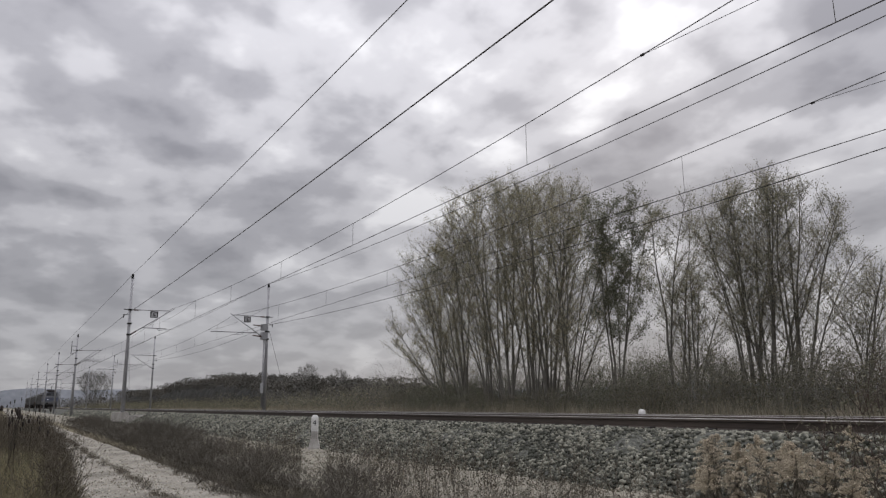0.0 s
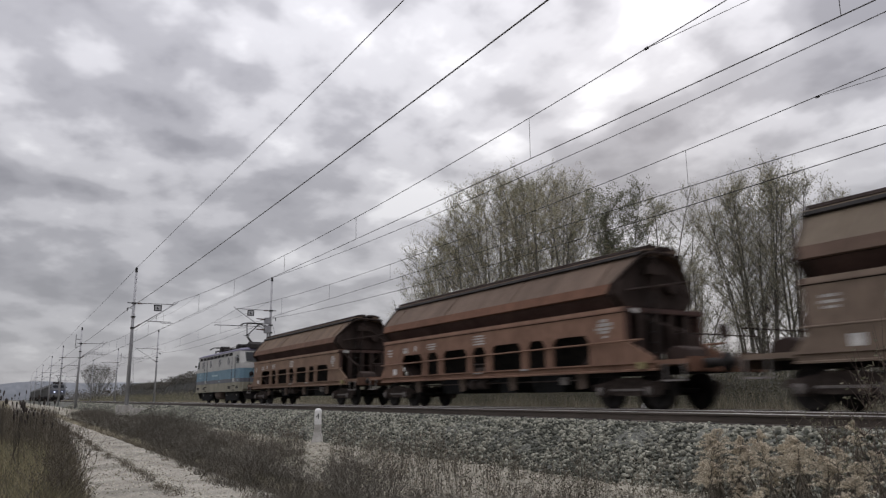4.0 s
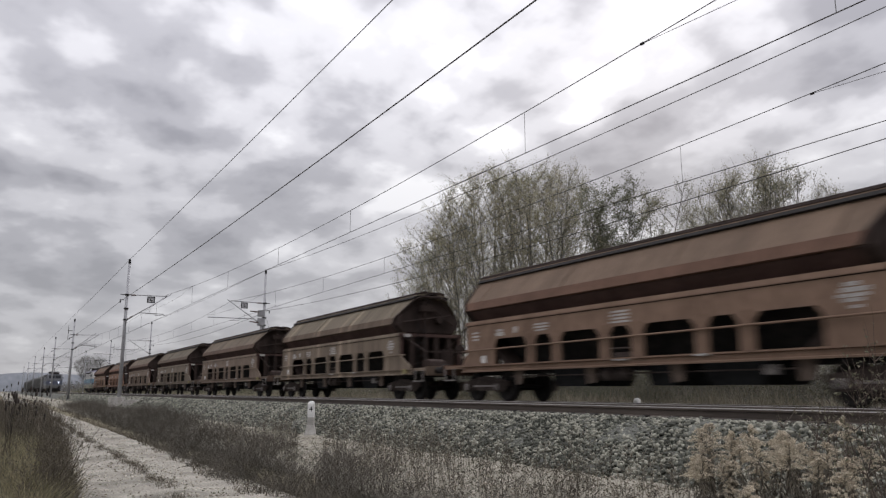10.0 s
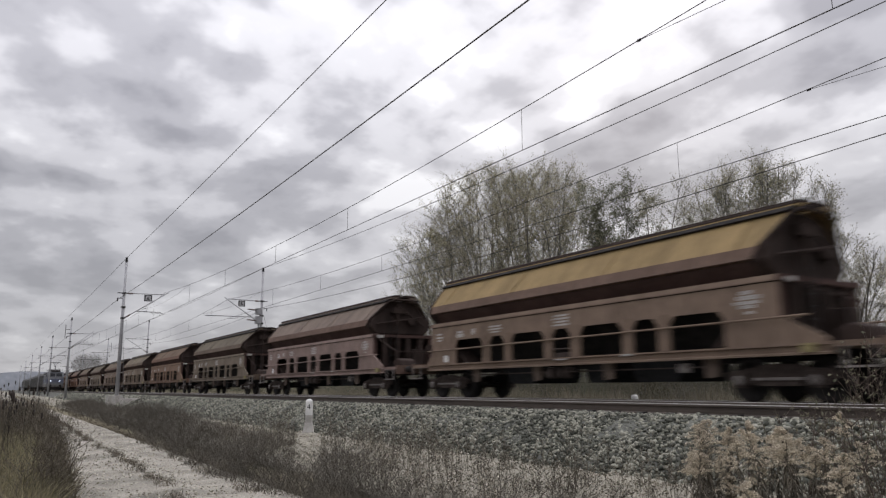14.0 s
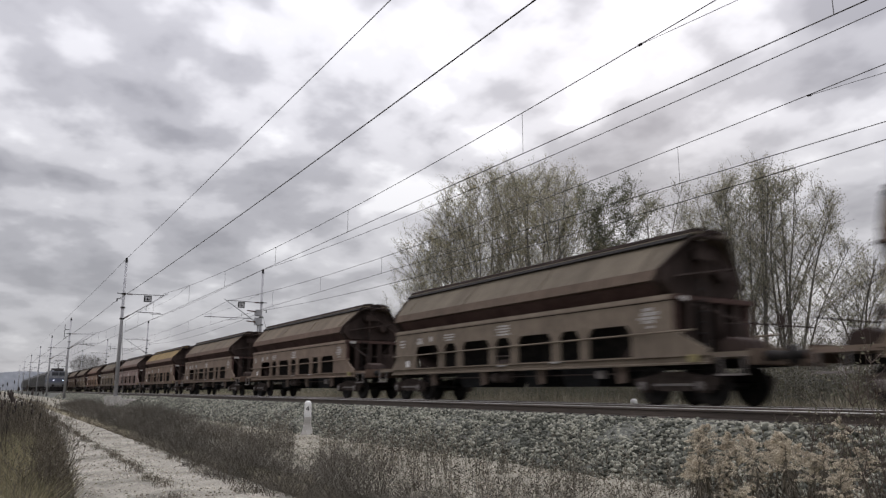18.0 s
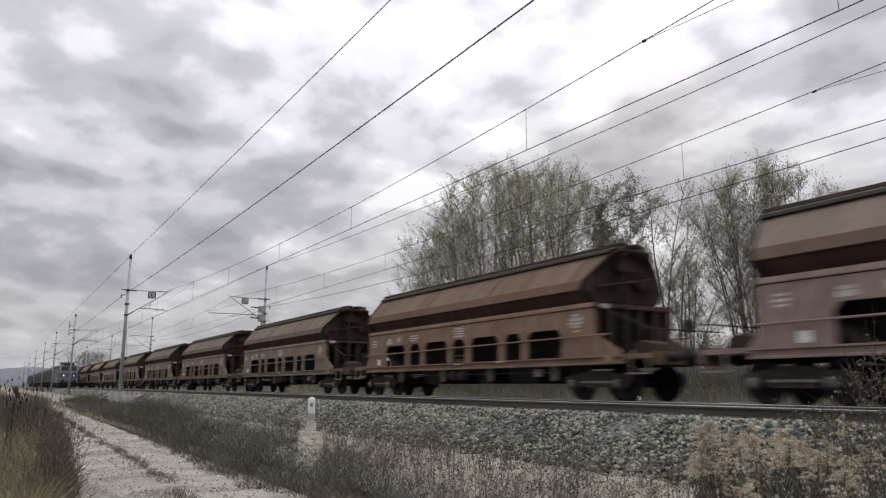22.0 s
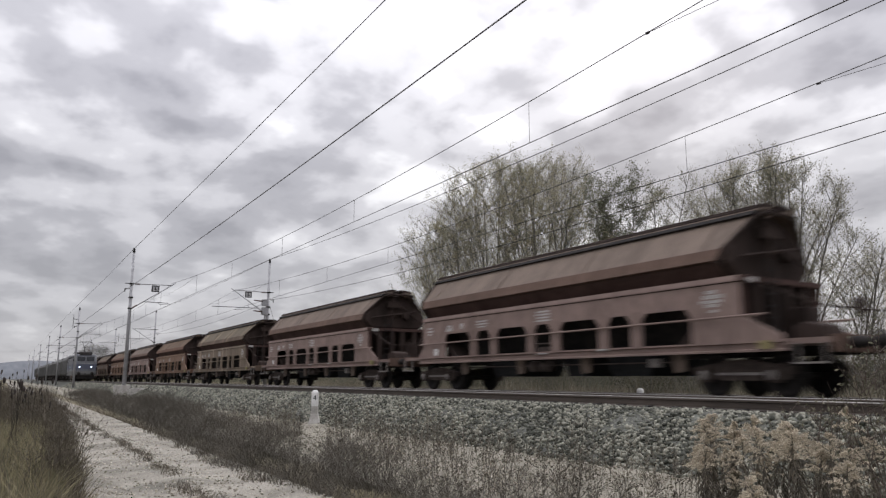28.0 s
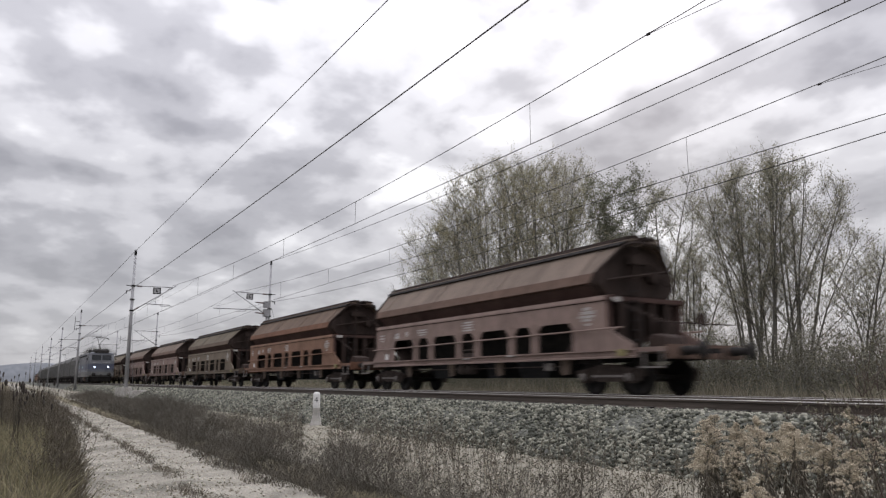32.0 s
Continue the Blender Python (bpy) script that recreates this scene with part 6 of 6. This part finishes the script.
    top = root + np.stack([rng.normal(0, 0.1, n), rng.normal(0, 0.1, n), h], axis=1)
    mid = (root + top) / 2 + rng.normal(0, 0.02, (n, 3))
    stalk = tubes(np.stack([root, mid, top], axis=1), np.tile([0.006, 0.005, 0.003], (n, 1)), 3)
    heads = tubes(np.stack([top - [0, 0, 0.01], top + [0, 0, 0.025], top + [0, 0, 0.08], top + [0, 0, 0.1]], axis=1), np.outer(rng.uniform(0.7, 1.3, n), [0.006, 0.02, 0.018, 0.004]), 6)
    v, f = joined(stalk, heads)
    tagged(sheet("dark_seed_stalks", v, f, M_SEED), "dead dark stalks with seed heads above the grass", "weeds", kind="stuff")
    # low dead growth along the crown of the road, and grass at its edges
    n = 5500
    x = -5 - 70 * rng.uniform(0, 1, n) ** 1.5
    keep = np.sin(x * 2.3) + np.sin(x * 0.7 + 1) + 0.6 * np.sin(x * 5.1) > -1.0
    x = x[keep]
    y = np.interp(x, [-60, -40, -23, -17, -13.5, -10], [2.95, 2.68, 2.42, 2.44, 2.36, 2.24]) + rng.normal(0, 0.075, len(x)) + 0.05 * np.sin(x * 1.9)
    crown = blades(rng, np.stack([x, y, np.interp(y, ROAD_Y, ROAD_H) - 0.01], axis=1), 0.1, 0.004, 0.7)
    m = 9000
    k = rng.integers(0, len(x), m)
    c = np.stack([x[k], y[k], np.interp(y[k], ROAD_Y, ROAD_H)], axis=1) + np.stack([rng.normal(0, 0.05, m), rng.normal(0, 0.05, m), rng.uniform(0, 0.11, m)], axis=1)
    v, f = joined(crown, leaves(rng, c, 0.011))
    tagged(sheet("road_crown_weeds", v, f, M_WEED), "withered low weeds along the road's crown", "weeds", kind="stuff")
    n = 3500
    x = -4 - 60 * rng.uniform(0, 1, n) ** 1.5
    y = thicket_edge(x) - 0.1 + np.abs(rng.normal(0, 0.2, n)) + 0.08 * np.sin(x * 2.3)
    v, f = blades(rng, np.stack([x, y, np.maximum(lie(x, y), np.interp(y, ROAD_Y, ROAD_H)) - 0.02], axis=1), 0.15, 0.005, 0.9)
    tagged(sheet("short_grass", v, f, M_WEED), "short dry grass along the road's edge", "grass", kind="stuff")
    # brambles and dead stems between the road and the ballast
    n = 30000
    x = -2 - 72 * rng.uniform(0, 1, n) ** 1.7
    far = np.clip((-x - 15) / 20, 0, 1)
    y = thicket_edge(x) + 0.1 * np.sin(x * 2.9) + 0.06 * np.sin(x * 6.1) + rng.uniform(0, 1, n) ** 1.15 * np.where(x > -12, 2.2, 2.3) + far * rng.uniform(0, 0.9, n)
    slot = (np.abs(y / -x - 0.381) < 0.02) & (y > 4.4)
    keep = rng.uniform(0, 1, n) < np.where(y > 6.2, 0.2 + 0.8 * far, 1.0) * np.clip((-x - 2) / 6 + 0.4, 0.4, 1) * np.where((y > 5.0) & (x > -11), 0.3, 1.0) * np.where(slot, 0.04, 1.0)
    x, y, far = x[keep], y[keep], far[keep]
    n = len(x)
    root = np.stack([x, y, np.maximum(lie(x, y), np.interp(y, ROAD_Y, ROAD_H, right=-9)) - 0.02], axis=1)
    edge = np.clip((y - thicket_edge(x)) / 0.5, 0.25, 1)
    h = (0.36 + 0.12 * np.sin(x * 1.3 + y * 2)) * rng.uniform(0.4, 1.4, n) * edge * np.where(y > 5.4, 0.6 + 0.4 * far, 1.0) + far * np.clip((72 + x) / 30, 0.35, 1) * 0.3 * rng.uniform(0.3, 1.3, n)
    h *= np.where((y / -x > 0.113) & (y / -x < 0.15) & (y > 4.6), 0.6, 1.0)
    b = rng.uniform(0, 2 * np.pi, n)
    u = np.linspace(0, 1, 3)
    out = np.stack([np.cos(b), np.sin(b), np.zeros(n)], axis=1) * (h * rng.uniform(0.2, 1.4, n))[:, None]
    p = root[:, None] + out[:, None] * u[None, :, None]
    p[:, :, 2] += h[:, None] * (1.5 * u - 0.5 * u * u)[None]
    p += np.cumsum(rng.normal(0, 0.012, p.shape), axis=1)
    stems = tubes(p, np.tile(0.0036 * (1 - 0.7 * u), (n, 1)), 3)
    m = 120000
    k = rng.integers(0, n, m)
    c = p[k, 1] + (p[k, 2] - p[k, 1]) * rng.uniform(-0.5, 1, (m, 1)) + rng.normal(0, 0.035, (m, 3))
    v, f = joined(stems, leaves(rng, c, 0.0115))
    tagged(sheet("brambles", v, f, M_THICKET), "low tangle of dead grey-brown brambles", "brambles", kind="stuff")
    # thin single stems on the verge
    n = 1500
    x = -1 - 20 * rng.uniform(0, 1, n) ** 1.2
    y = rng.uniform(4.6, 7.0, n)
    clear = np.abs(y / -x - 0.381) > 0.02
    x, y = x[clear], y[clear]
    n = len(x)
    root = grounded(x, y)
    h = rng.uniform(0.15, 0.8, n) ** 1.3
    u = np.linspace(0, 1, 5)
    lean = rng.normal(0, 0.12, (n, 2))
    p = np.repeat(root[:, None], 5, axis=1)
    p[:, :, :2] += lean[:, None] * h[:, None, None] * u[None, :, None]
    p[:, :, 2] += h[:, None] * u[None]
    p += np.cumsum(rng.normal(0, 0.006, p.shape), axis=1)
    main = tubes(p, np.tile(0.0042 * (1 - 0.6 * u), (n, 1)), 3)
    k = np.repeat(np.arange(n), 6)
    o = p[k, rng.integers(2, 5, len(k))]
    e = rng.normal(0, 0.07, (len(k), 3))
    e[:, 2] = np.abs(e[:, 2]) + 0.03
    side = tubes(np.stack([o, o + e * 0.6, o + e], axis=1), np.tile([0.003, 0.002, 0.001], (len(k), 1)), 3)
    tips = leaves(rng, np.concatenate([o + e, o + e * 0.7]), 0.016)
    v, f = joined(main, side, tips)
    tagged(sheet("verge_stems", v, f, M_BRAMBLE), "thin upright dead weed stems on the gravel verge", "weeds", kind="stuff")
    # pale grass beyond the far track
    n = 30000
    x = 2 - 120 * rng.uniform(0, 1, n) ** 1.3
    y = rng.uniform(18.3, 24.5, n)
    keep = rng.uniform(0, 1, n) < 0.3 + 0.7 * np.clip(0.5 + 0.6 * np.sin(x * 0.9 + y) + 0.5 * np.sin(x * 2.1), 0, 1)
    v, f = blades(rng, grounded(x, y)[keep], 0.5, 0.01, 0.6)
    n = 9000
    x = -1 - 60 * rng.uniform(0, 1, n) ** 1.2
    y = rng.uniform(18.5, 20.5, n)
    keep = np.sin(x * 1.1) + np.sin(x * 2.7 + 1) + rng.uniform(-1, 1, n) > 0
    v, f = joined((v, f), blades(rng, grounded(x, y)[keep], 0.85, 0.009, 0.3))
    tagged(sheet("verge_grass", v, f, M_GRASS_FAR), "pale brown grass beyond the far track", "grass", kind="stuff")


def goldenrod(seed, height):
    """A dried goldenrod: an upright stem with withered leaves and a nodding plume of fluff."""
    rng = np.random.default_rng(seed)
    g = thing("goldenrod", "dried goldenrod with a faded yellow plume", "weed", group="dried goldenrods beside the ballast")
    u = np.linspace(0, 1, 8)
    p = np.stack([np.cumsum(rng.normal(0, 0.012, 8)), np.cumsum(rng.normal(0, 0.012, 8)), u * height], axis=1)
    p[0] = (0, 0, -0.08)
    v, f = tubes([p], [0.0065 * (1 - 0.6 * u)], 5)
    sheet("stem", v, f, M_BRAMBLE, g)
    # side sprays arching out of the top, shorter towards the nodding tip
    sprays, fluff = [], []
    d = np.linspace(0, 1, 5)
    for i in range(24):
        w = 0.85 + 0.15 * (i + rng.uniform(0, 1)) / 24
        o = np.array([np.interp(w, u, p[:, k]) for k in range(3)])
        a = rng.uniform(0, 2 * np.pi)
        ln = (0.03 + 0.14 * (1 - w) / 0.15) * rng.uniform(0.6, 1.15)
        q = o + np.stack([np.cos(a) * ln * d, np.sin(a) * ln * d, ln * (1.0 * d - 0.75 * d * d)], axis=1)
        sprays.append(q)
        n = 70
        t = rng.uniform(0.15, 1, n) * 4
        k = np.minimum(t.astype(int), 3)
        fluff.append(q[k] + (q[k + 1] - q[k]) * (t - k)[:, None] + rng.normal(0, 0.0052, (n, 3)) + [0, 0, 0.006])
    v, f = tubes(sprays, np.tile(0.002 * (1 - 0.6 * d), (24, 1)), 3)
    tagged(sheet("spray", v, f, M_BRAMBLE, g), kind="stuff")
    v, f = leaves(rng, np.concatenate(fluff), 0.0068)
    tagged(sheet("plume", v, f, M_PLUME, g), kind="stuff")
    n = 230
    w = rng.uniform(0.05, 0.87, n)
    o = np.stack([np.interp(w, u, p[:, k]) for k in range(3)], axis=1)
    a = rng.uniform(0, 2 * np.pi, n)
    tip = np.stack([np.cos(a) * 0.55, np.sin(a) * 0.55, rng.uniform(-1.3, -0.3, n)], axis=1) * 0.06
    v, f = tubes(np.stack([o, o + tip * 0.5 + [0, 0, 0.016], o + tip], axis=1), np.tile([0.002, 0.0055, 0.001], (n, 1)), 4)
    tagged(sheet("withered_foliage", v, f, M_BRAMBLE, g), kind="stuff")
    return g


def goldenrods():
    rng = np.random.default_rng(31)
    models = [goldenrod(600 + i, h) for i, h in enumerate((1.32, 1.38, 1.25, 1.33, 1.2, 1.28))]
    # loose clumps: middle, spread, how many, how far the tops stay below the tallest
    clumps = ((-4.25, 5.05, 0.1, 0.2, 5, 0.27), (-4.05, 5.0, 0.12, 0.2, 5, 0.14), (-3.75, 5.1, 0.12, 0.2, 5, 0.1), (-3.5, 5.1, 0.1, 0.2, 5, 0.01), (-3.25, 5.1, 0.12, 0.2, 5, 0.06),
              (-2.92, 4.95, 0.08, 0.15, 3, 0.18), (-3.1, 4.6, 0.12, 0.15, 1, 0.3), (-3.0, 4.3, 0.12, 0.15, 2, 0.44), (-3.25, 4.3, 0.15, 0.15, 1, 0.48), (-3.6, 4.4, 0.2, 0.15, 1, 0.56))
    spots = [(rng.normal(cx, sx), rng.normal(cy, sy), drop + rng.uniform(-0.09, 0.2)) for cx, cy, sx, sy, n, drop in clumps for _ in range(n)]
    for i, (x, y, drop) in enumerate(spots):
        z = float(lie(np.array(x), np.array(y))) - 0.02 - drop
        m = pose(x, y, z, rng.uniform(-8, 8), rng.uniform(-8, 8), rng.uniform(0, 360))
        if i < 6:
            models[i].matrix_basis = m
        else:
            copy_thing(models[i % 6], m)
    # bare saplings among them
    for i, (x, y, h) in enumerate(((-3.6, 5.6, 1.55), (-3.2, 5.9, 1.75), (-2.9, 5.3, 1.5), (-4.1, 6.1, 1.35), (-3.5, 6.4, 1.6), (-4.4, 5.7, 1.0), (-2.95, 5.6, 1.85), (-2.75, 5.2, 1.8), (-3.1, 6.1, 1.95), (-2.6, 4.9, 1.7), (-3.3, 6.6, 1.9))):
        rr = np.random.default_rng(700 + i)
        t = thing("sapling", "thin leafless reddish-brown sapling among the weeds", "sapling", pose(x, y, float(lie(np.array(x), np.array(y)))))
        p, r = [], []
        for s in range(4):
            u = np.linspace(0, 1, 7)
            a = rr.uniform(0, 2 * np.pi)
            q = np.stack([np.cos(a) * 0.2 * u * h, np.sin(a) * 0.2 * u * h, u * h * rr.uniform(0.75, 1.0) - 0.05], axis=1) + np.cumsum(rr.normal(0, 0.012, (7, 3)), axis=0)
            q[0] = (0, 0, -0.05)
            p.append(q)
            r.append(0.007 * (1 - 0.8 * u))
            for j in range(17):
                k = rr.integers(2, 6)
                d = rr.normal(size=3)
                d[2] = abs(d[2]) + 0.5
                d *= h * rr.uniform(0.08, 0.24) / np.linalg.norm(d)
                w = np.linspace(0, 1, 7)[:, None]
                p.append(q[k] + d * w + np.cumsum(rr.normal(0, 0.004, (7, 3)), axis=0))
                r.append(0.0034 * (1 - 0.75 * w[:, 0]))
        v, f = tubes(p, r, 4)
        tagged(sheet("branchwork", v, f, M_SAPLING, t), kind="stuff")
        pp = np.array(p)
        c = pp[rr.integers(0, len(pp), 260), rr.integers(2, 7, 260)] + rr.normal(0, 0.012, (260, 3))
        v, f = leaves(rr, c, 0.016)
        tagged(sheet("withered_foliage", v, f, M_SCRUB, t), kind="stuff")


def marker_stones():
    post = thing("hectometre_post", "white concrete marker post with a black 4 beside the ballast", "marker post", pose(-18.6, 7.08, -0.86, 0, 0, 62))
    bm = bmesh.new()
    for z0, z1, a, b in ((0.0, 0.26, 0.155, 0.085), (0.26, 0.46, 0.085, 0.08)):
        lo = [bm.verts.new((x * a, y * a, z0)) for x, y in ((-1, -1), (1, -1), (1, 1), (-1, 1))]
        hi = [bm.verts.new((x * b, y * b, z1)) for x, y in ((-1, -1), (1, -1), (1, 1), (-1, 1))]
        for i in range(4):
            bm.faces.new((lo[i], lo[(i + 1) % 4], hi[(i + 1) % 4], hi[i]))
        bm.faces.new(lo[::-1])
        bm.faces.new(hi)
    part("foot", bm, M_CONCRETE, post, "bare concrete flared foot")
    bm = bmesh.new()
    rings = []
    for z, a in ((0.455, 0.083), (0.8, 0.083), (0.84, 0.066), (0.865, 0.03)):
        rings.append([bm.verts.new((x * a, y * a, z)) for x, y in ((-1, -1), (1, -1), (1, 1), (-1, 1))])
    for lo, hi in zip(rings, rings[1:]):
        for i in range(4):
            bm.faces.new((lo[i], lo[(i + 1) % 4], hi[(i + 1) % 4], hi[i]))
    bm.faces.new(rings[0][::-1])
    bm.faces.new(rings[-1])
    part("post_head", bm, M_WHITE, post, "white painted head")
    # the digit 4
    cu = bpy.data.curves.new("digit", "FONT")
    cu.body, cu.size, cu.extrude, cu.align_x = "4", 0.19, 0.002, "CENTER"
    d = new("digit", cu)
    d.data.materials.append(M_BLACK)
    d.parent = post
    d.matrix_basis = pose(0, -0.0855, 0.6, 90, 0, 0)
    stone = thing("boundary_stone", "small white painted stone cap beside the far track", "marker stone", pose(-17.68, 17.9, -0.62))
    bm = bmesh.new()
    lathe(bm, [(0.11, 0), (0.12, 0.52), (0.105, 0.59), (0.05, 0.625)], (0, 0, 0), "z", 12)
    part("stone_cap", bm, M_WHITE, stone)


# ---- motion of the trains ----
# where the first wagon's centre is, second by second: the goods train leaves towards -X
RUN = ((0.0, 19.0), (0.6, 10.0), (2.5, -18.3), (3.5, -33.3), (8.0, -101.2), (9.0, -116.2), (13.0, -177.1), (14.2, -195.2), (18.7, -264.35), (23.2, -333.5), (25.2, -364.45), (28.6, -417.4), (32.0, -470.88))
# and the nose of the oncoming one
COME = ((0.0, -202.0), (6.5, -187.0), (13.0, -170.5), (18.0, -156.4), (23.2, -139.3), (28.0, -120.5), (32.0, -101.7))


def along(rows, t):
    """A smooth curve through rows of (time, place)."""
    ts, xs = np.array([r[0] for r in rows]), np.array([r[1] for r in rows])
    slope = np.gradient(xs, ts)
    i = int(np.clip(np.searchsorted(ts, t) - 1, 0, len(ts) - 2))
    h = ts[i + 1] - ts[i]
    u = (t - ts[i]) / h
    return float((2 * u ** 3 - 3 * u * u + 1) * xs[i] + (u ** 3 - 2 * u * u + u) * h * slope[i] + (-2 * u ** 3 + 3 * u * u) * xs[i + 1] + (u ** 3 - u * u) * h * slope[i + 1])


def roll_wheels(thing_, place, r, near, far, step):
    """Turns the wheelsets of a vehicle while it is close by."""
    ts = [round(i * step, 4) for i in range(int(32 / step) + 1)]
    ts = [t for t in ts if near > place(t) > far]
    if not ts:
        return
    for b in [c for c in thing_.children if c.name.startswith("bogie")]:
        for w in [c for c in b.children if c.name.startswith("wheelset")]:
            x, _, z = w.matrix_basis.translation
            rows = [(t, pose(x, 0, z, 0, math.degrees(place(t) / r) % 360, 0)) for t in ts]
            if ts[0] > step:
                rows.insert(0, (0.0, rows[0][1]))
            if ts[-1] < 32 - step:
                rows.append((32.0, rows[-1][1]))
            walk(w, rows)


def motions():
    times = [0.0, 0.5, 1.0, 1.5, 2.0, 2.5, 3.0, 3.5] + [4.0 + i for i in range(29)]
    for i, w in enumerate(WAGONS):
        walk(w, [(t, pose(along(RUN, t) + PITCH * i, FAR, FAR_Z + RIDE)) for t in times])
        roll_wheels(w, lambda t, i=i: along(RUN, t) + PITCH * i, WHEEL_R, 8, -48, 1 / 30)
    walk(ENGINE, [(t, pose(along(RUN, t) - 17.55, FAR, FAR_Z + RIDE)) for t in times])
    roll_wheels(ENGINE, lambda t: along(RUN, t) - 17.55, 0.62, 8, -90, 1 / 30)
    walk(ONCOMING, [(t, pose(along(COME, t) - 7.15, NEAR, RIDE)) for t in times])
    roll_wheels(ONCOMING, lambda t: along(COME, t) - 7.15, 0.62, 0, -400, 0.1)
    for i, w in enumerate(TAIL):
        walk(w, [(t, pose(along(COME, t) - 7.15 - 15.3 - 15.0 * i, NEAR, RIDE)) for t in times])


ground_sheet()
road_and_beds()
railway(NEAR, "near", "near railway track with rusty rails on concrete sleepers")
railway(FAR, "far", "far railway track with rusty rails on concrete sleepers", FAR_Z)
overhead()
ENGINE, WAGONS, ONCOMING, TAIL = trains()
trees()
far_woods()
weeds()
goldenrods()
marker_stones()
motions()
